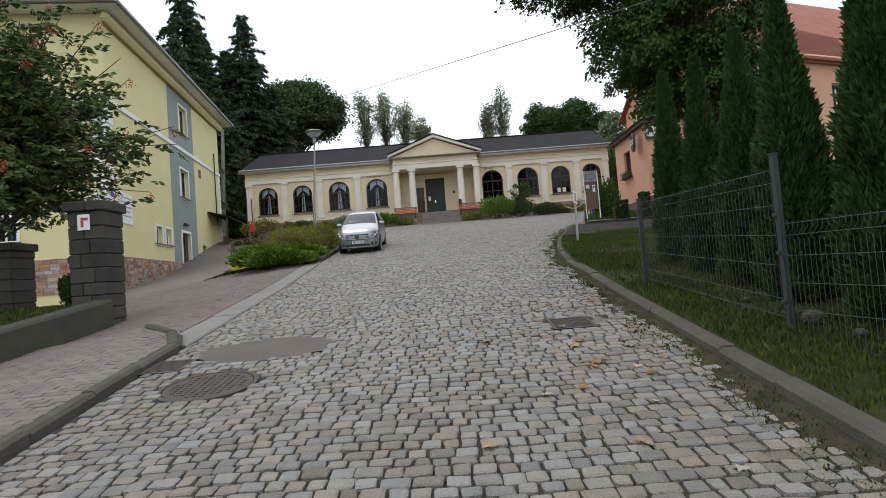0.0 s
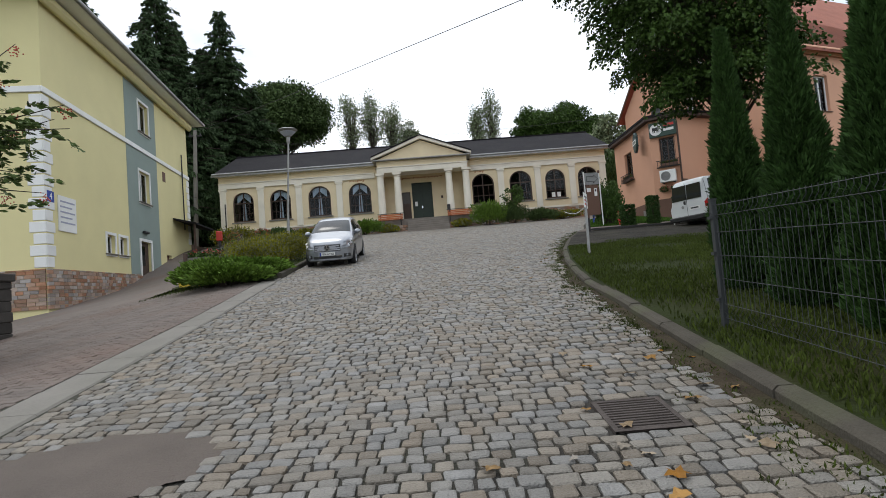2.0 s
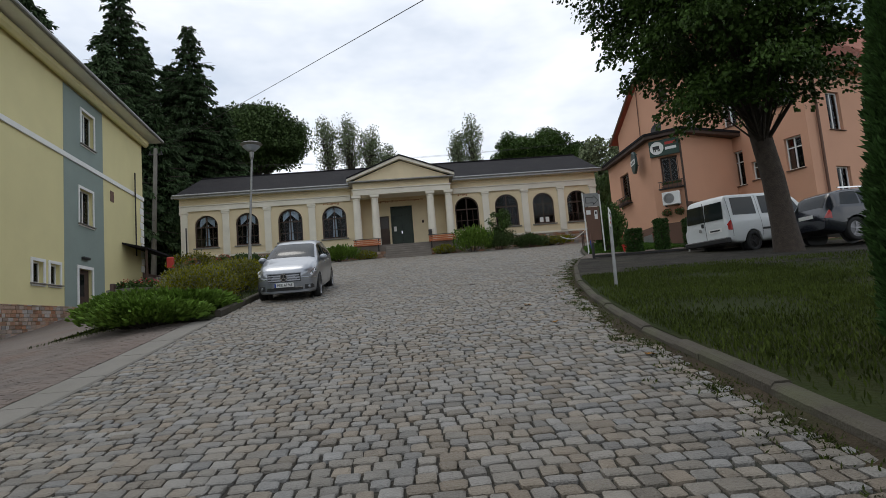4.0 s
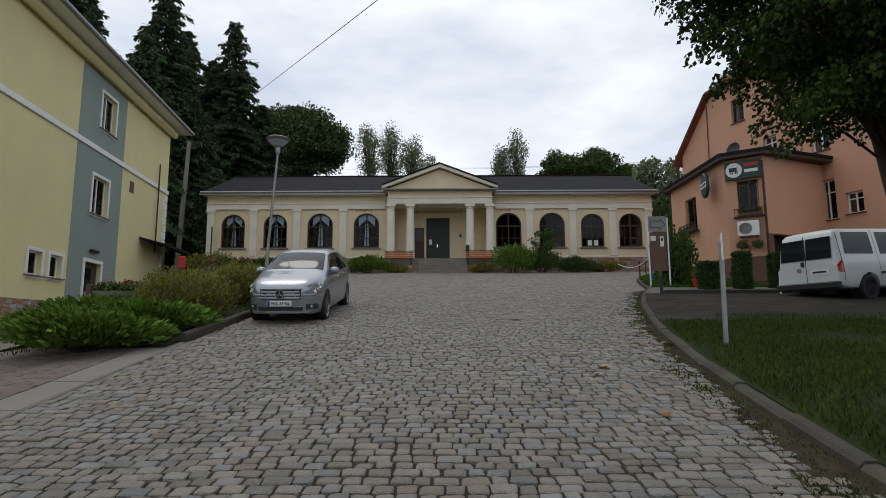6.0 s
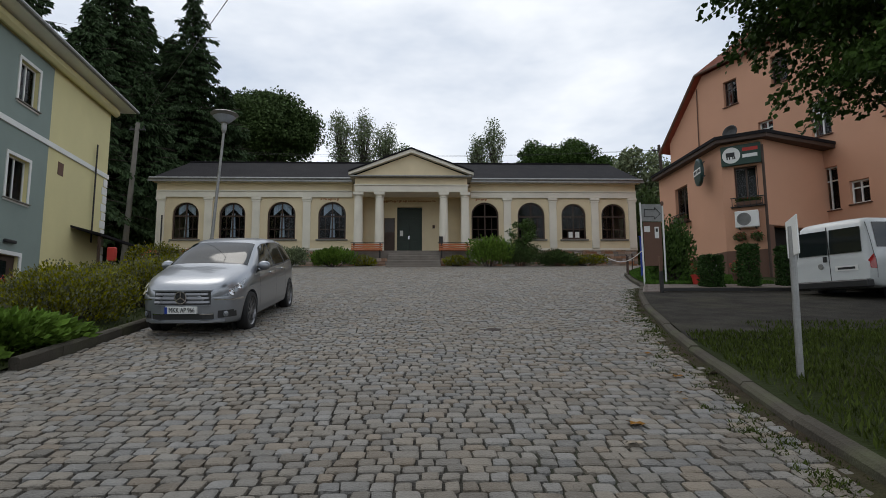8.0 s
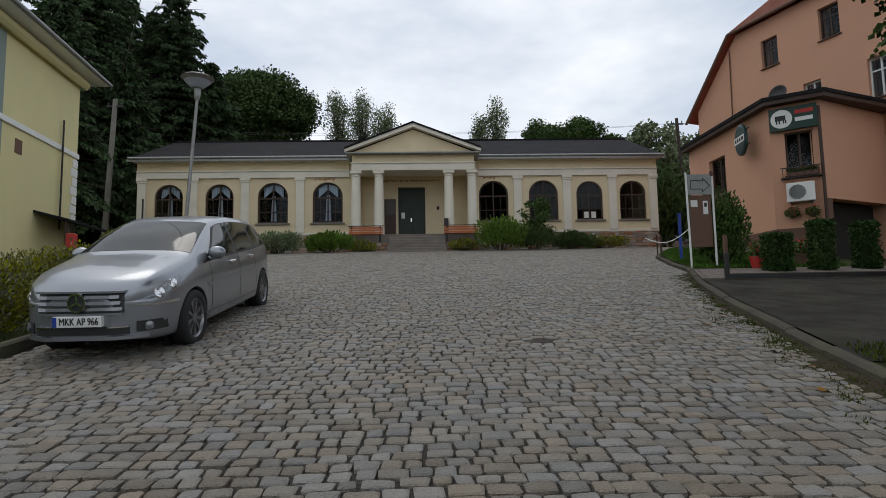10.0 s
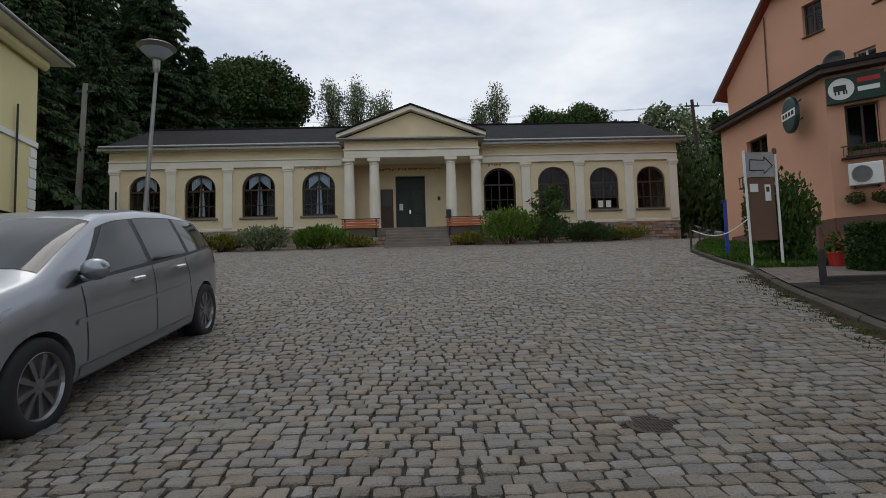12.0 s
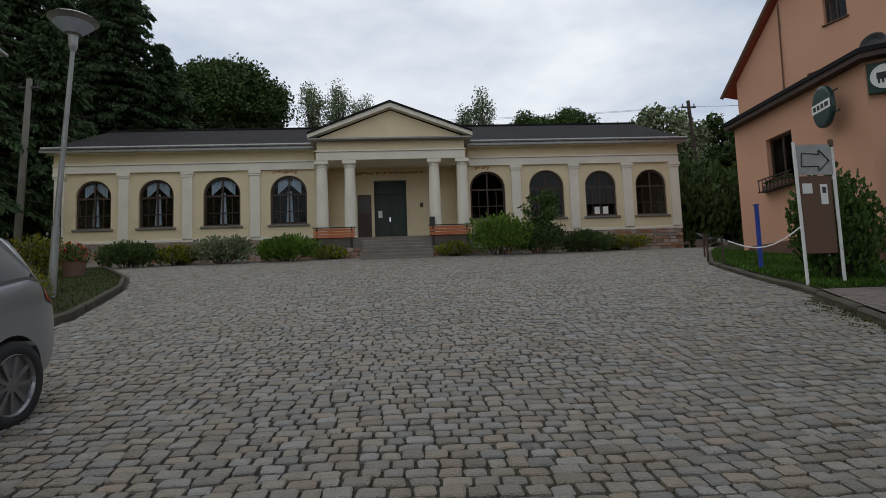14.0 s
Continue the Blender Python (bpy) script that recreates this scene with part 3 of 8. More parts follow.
def hall_roof():
    root = thing("roof", Matrix.Identity(4), "dark grey felt roof of the hall with gabled ends", "roof", kind="structure")
    bm = bmesh.new()
    x0, x1, y0, y1, z0, zr = HL - 0.4, HR + 0.4, HY - 0.5, HY + 11.8, 11.12, 13.85
    ym = (y0 + y1) / 2
    lower = [bm.verts.new(p) for p in ((x0, y0, z0), (x1, y0, z0), (x1, y1, z0), (x0, y1, z0))]
    up = [bm.verts.new(p) for p in ((x0, ym, zr), (x1, ym, zr))]
    bm.faces.new((lower[0], lower[1], up[1], up[0]))
    bm.faces.new((lower[1], lower[2], up[1]))
    bm.faces.new((lower[2], lower[3], up[0], up[1]))
    bm.faces.new((lower[3], lower[0], up[0]))
    part("roof_sheet", bm, M_SLATE, root)
    part("eaves_board", B(x0, -2.5, y0 - 0.02, y0 + 0.02, z0 - 0.14, z0 - 0.003), M_GALV, root)
    part("eaves_board", B(4.75, x1, y0 - 0.02, y0 + 0.02, z0 - 0.14, z0 - 0.003), M_GALV, root)
    part("soffit", B(x0 + 0.03, x1 - 0.03, y0 + 0.021, HY + 0.3, z0 - 0.045, z0 - 0.005), M_HALL, root)
    part("ridge_cap", B(x0, x1, ym - 0.12, ym + 0.12, zr - 0.03, zr + 0.06), M_SLATE, root)
    for k in range(42):
        x = x0 + 0.3 + k * (x1 - x0 - 0.6) / 41
        part("snow_hook", B(x, x + 0.02, ym - 0.02, ym + 0.02, zr + 0.05, zr + 0.17), M_IRON, root)
    # portico: entablature, gable roof
    p = thing("portico", Matrix.Identity(4), "classical entrance porch with four pale columns and a low gable", "portico", kind="structure")
    cx, a, b = 1.12, -2.24, 4.48
    yf, zt = 46.95, 10.12
    part("architrave", B(a, b, yf, HY - 0.13, zt, 10.50, bevel=0.015), M_HALL_W, p)
    part("fillet", B(a - 0.05, b + 0.05, yf - 0.05, HY - 0.13, 10.503, 10.57), M_HALL_W, p)
    part("frieze", B(a + 0.03, b - 0.03, yf + 0.03, HY - 0.13, 10.573, 10.98), M_HALL, p)
    part("cornice", B(a - 0.28, b + 0.28, yf - 0.3, HY - 0.13, 10.983, 11.07, bevel=0.02), M_GALV, p)
    bm = bmesh.new()
    prism(bm, [(a - 0.1, 11.075), (b + 0.1, 11.075), (cx, 12.40)], yf + 0.02, yf + 3.5)
    part("tympanum", bm, M_HALL, p)
    part("porch_ceiling", B(a + 0.03, b - 0.03, HY - 0.129, HY + 0.8, 10.25, 10.35), M_HALL, p)
    for s, ex in ((-1, a - 0.34), (1, b + 0.34)):
        bm = bmesh.new()
        prism(bm, [(ex, 11.08), (cx, 12.46), (cx, 12.67), (ex, 11.25)] if s < 0 else [(cx, 12.46), (ex, 11.08), (ex, 11.25), (cx, 12.67)], yf - 0.3, yf + 0.06)
        part("raking_cornice", bm, M_HALL_W, p)
        bm = bmesh.new()
        prism(bm, [(ex, 11.254), (cx, 12.674), (cx, 12.76), (ex, 11.34)] if s < 0 else [(cx, 12.674), (ex, 11.254), (ex, 11.34), (cx, 12.76)], yf - 0.36, HY + 5)
        part("porch_roof", bm, M_SLATE, p)
    for x in (-2.03, -0.78, 3.05, 4.33):
        bm = bmesh.new()
        lathe(bm, [(0.30, 0), (0.30, 0.06), (0.275, 0.09), (0.272, 1.2), (0.235, 3.21), (0.26, 3.24), (0.26, 3.28), (0.235, 3.30), (0.30, 3.38)], 24, pose(x, 47.25, FLOOR + 0.004))
        box(bm, x - 0.31, x + 0.31, 46.95, 47.55, FLOOR + 3.385, zt - 0.002)
        part("column", bm, M_HALL_W, p, smooth=False)
    # landing and steps
    st = thing("entrance_steps", Matrix.Identity(4), "worn grey stone steps up to the hall door", "steps", kind="structure")
    part("landing", B(-2.5, 4.75, 46.75, HY + 1.25, 5.2, FLOOR), M_STEP, st)
    for k in range(6):
        z = FLOOR - 0.185 * (k + 1)
        part("step", B(-0.2, 2.78, 46.75 - 0.4 * (k + 1), 46.75 - 0.4 * k + 0.02 if k else 46.749, 4.9, z, bevel=0.015), M_STEP, st)
    rng = random.Random(8)
    for x0_, x1_ in ((-2.45, -0.23), (2.81, 4.7)):
        bm = bmesh.new()
        z = 5.15
        while z < 6.0:
            x = x0_
            while x < x1_:
                w = min(rng.uniform(0.2, 0.45), x1_ - x)
                if w > 0.04:
                    box(bm, x + 0.01, x + w - 0.01, 45.9 - rng.uniform(0, 0.03), 46.7, z + 0.01, z + 0.17)
                x += w
            z += 0.18
        part("cheek_wall", bm, M_STONEWALL, st, "low rubble wall beside the steps")
    d = thing("door_1", pose(0.16, HY + 0.95, FLOOR), "tall dark green double door with a white notice", "door", kind="structure")
    part("door_frame", pierced(bmesh.new(), 0.0, 1.62, 0.0, 3.07, [(0.08, 1.54, -0.01, 2.98)], 0.0, 0.1), M_GREENDOOR, d)
    for x in (0.09, 0.82):
        bm = B(x, x + 0.715, 0.03, 0.08, 0.02, 2.4)
        for z0_, z1_ in ((0.15, 0.9), (1.05, 2.25)):
            box(bm, x + 0.12, x + 0.6, 0.015, 0.03, z0_, z1_, bevel=0.01)
        part("door_leaf", bm, M_GREENDOOR, d)
    part("fanlight", B(0.09, 1.535, 0.03, 0.07, 2.42, 2.97), M_GREENDOOR, d)
    part("notice", B(0.2, 0.4, 0.005, 0.014, 1.25, 1.6), M_WHITE, d, "white paper notice")
    part("door_handle", B(0.74, 0.8, -0.04, 0.02, 1.05, 1.25), M_CHROME, d)
    s = thing("notice_board", pose(-0.62, HY + 0.76, FLOOR + 0.02), "tall dark wooden notice board leaning by the door", "notice board")
    part("board", B(0, 0.66, 0.0, 0.035, 0, 2.35, bevel=0.01), M_DARKWOOD, s)
    part("poster", B(0.05, 0.61, -0.006, 0.0, 1.45, 2.28), mat("dark_poster", (0.06, 0.05, 0.045), 0.4, 0.2, 8), s)
    b2 = tagged(obj("doorbell_box", B(2.42, 2.57, HY + 0.72, HY + 0.799, 8.3, 8.5, bevel=0.01), M_DARKWOOD), "small brown box on the wall beside the door", "doorbell")


hall()
hall_roof()


# ---------------------------------------------------------------- houses left and right
def framed_window(root, u, z, w, h, face, depth=0.14, trim=None, label="", frame_mat=M_WHITE, bars=(0.5,), cross=None, trim_w=0.12):
    r = new("window_2")
    r.parent = root
    r.location = (u, 0, z)
    if trim:
        bm = pierced(bmesh.new(), -trim_w, w + trim_w, -trim_w, h + trim_w, [(0, w, 0, h)], -0.045, -0.002)
        part("window_surround", bm, trim, r)
        part("sill", B(-trim_w - 0.04, w + trim_w + 0.04, -0.12, depth, -0.05, -0.003, bevel=0.008), M_CONCRETE, r)
    else:
        part("sill", B(-0.06, w + 0.06, -0.08, depth, -0.045, -0.003, bevel=0.008), M_BROWN, r)
    part("window_frame", pierced(bmesh.new(), 0.003, w - 0.003, 0.003, h - 0.003, [(0.06, w - 0.06, 0.06, h - 0.06)], depth, depth + 0.07), frame_mat, r)
    for b in bars:
        part("mullion", B(w * b - 0.03, w * b + 0.03, depth + 0.004, depth + 0.06, 0.05, h - 0.05), frame_mat, r)
    if cross:
        part("transom", B(0.05, w - 0.05, depth + 0.006, depth + 0.058, h * cross - 0.025, h * cross + 0.025), frame_mat, r)
    pane = part("pane", B(0.05, w - 0.05, depth + 0.025, depth + 0.033, 0.05, h - 0.05), M_PANE, r)
    pane.visible_shadow = False
    # near-black sheet painted as the shade of the room behind the pane
    part("dark_room", B(0.0, w, depth + 0.5, depth + 0.52, 0, h), M_UNLIT, r)
    return r


def yellow_house():
    z0, ze, L, D = 2.55, 13.55, 16.95, 12.0
    # local x runs along the street side, starting at the near corner
    o, d = Vector((-13.4, 34.9)), Vector((-0.115, 0.9934))
    c = o + d * -9.05
    ang = math.degrees(math.atan2(d.y, d.x))
    H = thing("yellow_house", pose(c.x, c.y, 0, 0, 0, ang), "three-storey pale yellow plastered house with grey-green strip and white bands", "house")
    holes = [(8.95, 10.25, 10.85, 12.45), (8.68, 10.05, 7.08, 8.7), (4.75, 5.55, 4.16, 5.0), (6.05, 6.85, 4.16, 5.0), (8.5, 9.85, 2.62, 5.02), (12.3, 13.1, 2.7, 4.55)]
    bm = pierced(bmesh.new(), 0, L, z0 - 1.5, ze, holes, 0, 0.5)
    part("street_wall", bm, M_YELLOW, H)
    fr = [(-9.4, -7.9, 10.7, 12.4), (-9.4, -7.9, 7.1, 9.0), (-5.2, -3.7, 10.7, 12.4), (-5.2, -3.7, 7.1, 9.0), (-9.4, -8.4, 4.1, 5.1), (-7.3, -6.3, 4.1, 5.1), (-4.6, -3.6, 4.1, 5.1)]
    front = new("front_wall")
    front.parent = H
    front.matrix_local = pose(0, 0, 0, 0, 0, 90) @ pose(0, 0, 0)
    # front wall: local x of it runs back along the house's y
    bm = pierced(bmesh.new(), 0.5, D, z0 - 1.5, ze, [(-b, -a, c_, d_) for a, b, c_, d_ in fr], -0.5, 0.0)
    bm.transform(pose(0, 0, 0, 0, 0, 0))
    for f in bm.faces:
        f.normal_flip()
    part("front_plaster", bm, M_YELLOW, front)
    for a, b, c_, d_ in fr:
        w = framed_window(front, -a, c_, b - a, d_ - c_, 0, trim=M_WHITE)
        w.matrix_local = pose(-a, 0, c_, 0, 0, 180)
    part("back_wall", B(0, L, D - 0.4, D, z0 - 1.5, ze), M_YELLOW, H)
    part("far_wall", B(L - 0.4, L - 0.003, 0.5, D - 0.4, z0 - 1.5, ze), M_YELLOW, H)
    part("string_course", B(-0.06, L + 0.06, -0.07, 0.0, 9.75, 9.98, bevel=0.015), M_WHITE, H)
    part("string_course", B(-0.07, 0.0, 0.003, D, 9.75, 9.98, bevel=0.015), M_WHITE, H)
    part("strip_upper", pierced(bmesh.new(), 7.25, 11.3, 9.985, 13.1, [(8.95, 10.25, 10.85, 12.45)], -0.012, -0.002), M_GREENGREY, H)
    for a in ((7.25, 11.3, 8.7, 9.745), (7.25, 8.68, 7.08, 8.7), (10.05, 11.3, 7.08, 8.7), (7.25, 11.3, 5.02, 7.08), (7.25, 8.5, z0 + 0.75, 5.02), (9.85, 11.3, z0 + 0.75, 5.02)):
        part("strip_lower", B(a[0], a[1], -0.012, -0.002, a[2], a[3]), M_GREENGREY, H, "grey-green painted strip")
    # quoins
    for k in range(15):
        z = 3.35 + k * 0.425
        w = 0.55 if k % 2 else 0.42
        if z < 9.6:
            part("quoin", B(-0.03, w, -0.035, 0.0, z, z + 0.38, bevel=0.012), M_WHITE, H)
            part("quoin", B(-0.035, 0.0, 0.003, w, z, z + 0.38, bevel=0.012), M_WHITE, H)
            if z > 5.4:
                part("quoin", B(L - w, L + 0.03, -0.035, 0.0, z, z + 0.38, bevel=0.012), M_WHITE, H)
    # stone plinth
    rng = random.Random(11)
    bm = bmesh.new()
    z = z0 - 0.7
    while z < 3.28:
        for x0_, x1_ in ((-0.06, 8.5), (9.85, 12.2)):
            x = x0_
            while x < x1_:
                w = min(rng.uniform(0.2, 0.42), x1_ - x)
                if w > 0.05:
                    box(bm, x + 0.008, x + w - 0.008, -0.05 - rng.uniform(0, 0.015), 0.02, z + 0.008, min(z + 0.135, 3.3))
                x += w
        y = 0.05
        while y < D:
            w = rng.uniform(0.2, 0.42)
            box(bm, -0.06, 0.02, y + 0.008, y + w - 0.008, z + 0.008, min(z + 0.135, 3.3))
            y += w
        z += 0.14
    part("stone_plinth", bm, M_STONEWALL, H, "thin reddish stone cladding at the foot")
    for a, b, c_, d_ in holes[:2]:
        framed_window(H, a, c_, b - a, d_ - c_, 0, trim=M_WHITE, frame_mat=M_WHITE)
    for a, b, c_, d_ in holes[2:4]:
        framed_window(H, a, c_, b - a, d_ - c_, 0, trim=M_WHITE, bars=())
    dr = new("house_door")
    dr.parent = H
    dr.location = (8.5, 0, 2.6)
    part("door_surround", pierced(bmesh.new(), -0.14, 1.49, -0.1, 2.56, [(0, 1.35, -0.11, 2.42)], -0.06, -0.013), M_WHITE, dr)
    part("door_leaf", B(0.02, 1.33, 0.12, 0.17, 0.02, 2.40), M_DARKWOOD, dr, "dark brown wooden door")
    part("door_pane", B(0.35, 0.85, 0.105, 0.119, 1.2, 2.2), M_CARGLASS, dr)
    part("wall_lamp", B(0.3, 0.95, -0.16, -0.013, 2.85, 2.97, bevel=0.03), M_BLACKPL, dr)
    part("cellar_door", B(12.3, 13.1, 0.15, 0.2, 2.7, 4.55), M_BROWN, H)
    part("vent_grille", B(12.15, 12.6, -0.02, -0.002, 8.8, 9.35), M_BROWN, H, "brown vent grille")
    bm = bmesh.new()
    tube(bm, (15.4, -0.12, 6.3), (15.4, -0.12, 11.1), 0.04)
    part("standpipe", bm, M_IRON, H, "thin dark steel pipe")
    bm = B(13.6, 19.2, -1.3, 0.0, 6.75, 6.85)
    bmesh.ops.transform(bm, matrix=Matrix.Identity(4), verts=bm.verts)
    for v in bm.verts:
        if v.co.y < -0.6:
            v.co.z -= 0.35
    part("lean_to_roof", bm, M_SLATE, H, "dark lean-to roof")
    for x in (13.8, 19.0):
        part("lean_to_post", B(x - 0.05, x + 0.05, -1.2, -1.1, 2.0, 6.4), M_DARKWOOD, H)
    part("lean_to_side", B(14.0, 18.9, -0.9, -0.86, 2.4, 5.2), M_DARKWOOD, H)
    part("signboard", B(0.8, 2.1, -0.04, -0.005, 4.75, 6.1), M_WHITE, H, "white notice sign with unreadable lines")
    for k in range(5):
        part("print_line", B(0.92, 1.98 - 0.2 * (k % 2), -0.046, -0.0405, 5.86 - 0.2 * k, 5.92 - 0.2 * k), mat("grey_print", (0.35, 0.36, 0.45), 0.7, 0.05), H)
    n4 = part("number_plate", B(0.06, 0.50, -0.05, -0.036, 5.75, 6.15), M_BLUEPL, H, "blue house number plate")
    words("4", 0.36, M_WHITE, H, pose(0.28, -0.055, 5.95, 90, 0, 0))
    # eaves and roof
    part("cove", B(-0.3, L + 0.3, -0.35, 0.0, ze - 0.45, ze - 0.003, bevel=0.12), M_YELLOW, H)
    part("soffit", B(-0.8, L + 0.8, -0.9, D + 0.9, ze, ze + 0.12), M_WHITE, H)
    bm = bmesh.new()
    tube(bm, (-0.9, -0.95, ze + 0.1), (L + 0.9, -0.95, ze + 0.1), 0.09)
    tube(bm, (-0.95, -0.9, ze + 0.1), (-0.95, D + 0.9, ze + 0.1), 0.09)
    part("gutter", bm, M_GALV, H)
    bm = bmesh.new()
    a = [bm.verts.new(p) for p in ((-0.9, -1, ze + 0.13), (L + 0.9, -1, ze + 0.13), (L + 0.9, D + 1, ze + 0.13), (-0.9, D + 1, ze + 0.13), (6, D / 2, ze + 3.2), (L - 6, D / 2, ze + 3.2))]
    for f in ((0, 1, 5, 4), (1, 2, 5), (2, 3, 4, 5), (3, 0, 4)):
        bm.faces.new([a[k] for k in f])
    part("house_roof", bm, M_SLATE, H)
    return H


yellow_house()


def salmon_house():
    o, d = Vector((17.8, 35.7)), Vector((0.35, -0.9367))
    # local x runs towards the street's lower end, face towards the street
    c = o + d * -7.75
    ang = math.degrees(math.atan2(d.y, d.x))
    H = thing("salmon_house", pose(c.x, c.y, 0, 0, 0, ang), "tall salmon-pink plastered house with red half-hipped roof", "house")
    W, ze, zk, zt, LEN, z0 = 11.8, 11.9, 14.75, 16.8, 22.0, 2.0

    def hole(u, z_, w, h):
        return (7.75 - u, 7.75 - u + w, z_, z_ + h)
    holes = [hole(4.2, 12.65, 0.75, 1.25), hole(1.7, 12.8, 0.78, 1.3), hole(4.95, 10.25, 0.7, 0.95), hole(2.5, 10.3, 0.72, 1.05), hole(0.1, 9.9, 0.78, 1.5), hole(0.0, 6.8, 0.75, 1.75), hole(-1.15, 6.9, 0.7, 0.9), hole(-2.6, 9.95, 0.9, 1.6), hole(-2.9, 6.9, 0.8, 1.5)]
    gab = [h for h in holes]
    bm = pierced(bmesh.new(), 0, W, z0, ze, [h for h in gab if h[3] < ze], 0, 0.45)
    up = [h for h in gab if h[2] > ze]
    pierced(bm, 2.35, W - 2.35, ze, zk, up, 0, 0.45)
    prism(bm, [(0, ze), (2.35, ze), (2.35, zk)], 0, 0.45)
    prism(bm, [(W - 2.35, ze), (W, ze), (W - 2.35, zk)], 0, 0.45)
    bmesh.ops.remove_doubles(bm, verts=bm.verts, dist=0.001)
    part("gable_wall", bm, M_PINK, H)
    for h in gab:
        framed_window(H, h[0], h[2], h[1] - h[0], h[3] - h[2], 0, frame_mat=M_WHITE if h[2] < 12 else M_DARKWOOD, bars=(0.5,), cross=0.68)
    # long side towards the lower street
    side = new("side_wall")
    side.parent = H
    side.matrix_local = pose(W, 0, 0, 0, 0, 90)
    sh = []
    for k in range(7):
        sh += [(1.6 + k * 2.7, 2.6 + k * 2.7, 8.6, 10.4), (1.6 + k * 2.7, 2.6 + k * 2.7, 5.1, 6.9)]
    bm = pierced(bmesh.new(), 0.45, LEN, z0, ze, sh, 0, 0.45)
    part("side_plaster", bm, M_PINK, side)
    for h in sh:
        framed_window(side, h[0], h[2], h[1] - h[0], h[3] - h[2], 0, frame_mat=M_WHITE)
    bm = bmesh.new()
    tube(bm, (0.7, -0.1, z0 + 0.5), (0.7, -0.1, ze), 0.06)
    part("downpipe", bm, M_BROWN, side)
    part("eaves_moulding", B(0.0, LEN, -0.25, -0.002, ze - 0.5, ze - 0.05, bevel=0.1), M_PINK, side)
    part("far_side", B(0, 0.4, 0.45, LEN, z0, ze), M_PINK, H)
    part("rear_gable", B(0, W, LEN, LEN + 0.4, z0, ze), M_PINK, H)
    # roof with half hip
    bm = bmesh.new()
    m2 = W / 2
    pts = {"el": (-0.45, -0.25, ze - 0.45), "er": (W + 0.45, -0.25, ze - 0.45), "kl": (2.25, -0.3, zk + 0.12), "kr": (W - 2.25, -0.3, zk + 0.12), "t": (m2, 3.2, zt + 1.6), "elb": (-0.45, LEN, ze - 0.45), "erb": (W + 0.45, LEN, ze - 0.45), "tb": (m2, LEN, zt + 1.6)}
    v = {k: bm.verts.new(p) for k, p in pts.items()}
    for f in (("el", "kl", "t", "tb", "elb"), ("er", "erb", "tb", "t", "kr"), ("kl", "kr", "t")):
        bm.faces.new([v[k] for k in f])
    bmesh.ops.solidify(bm, geom=bm.faces[:], thickness=0.16)
    part("tiled_roof", bm, M_REDROOF, H, "red clay tile roof")
    for a, b in (((-0.5, -0.3, ze - 0.5), (2.2, -0.33, zk + 0.02)), ((W + 0.5, -0.3, ze - 0.5), (W - 2.2, -0.33, zk + 0.02)), ((2.2, -0.33, zk + 0.02), (W - 2.2, -0.33, zk + 0.02))):
        bm = bmesh.new()
        tube(bm, a, b, 0.07, n=6)
        part("bargeboard", bm, M_BROWN, H)
    ch = bmesh.new()
    box(ch, W - 1.75, W - 1.0, 0.9, 1.7, zk - 2.6, zt + 0.9)
    box(ch, W - 1.82, W - 0.93, 0.83, 1.77, zt + 0.9, zt + 1.02)
    part("chimney", ch, M_CONCRETE, H, "stained pale chimney")
    for k in (0.35, 0.6):
        y = LEN * k
        bm = bmesh.new()
        lathe(bm, [(0.9, 0), (0.85, 0.25), (0.5, 0.55), (0.02, 0.65)], 16, pose(W - 1.4, y, ze + 1.1) @ Matrix.Diagonal((0.8, 1.3, 1, 1)))
        part("eyebrow_dormer", bm, M_REDROOF, H)
    bm = bmesh.new()
    tube(bm, (1.9, -0.05, z0 + 6), (2.0, -0.05, 14.2), 0.025, n=6)
    part("cable_conduit", bm, M_BROWN, H)
    return H


salmon_house()


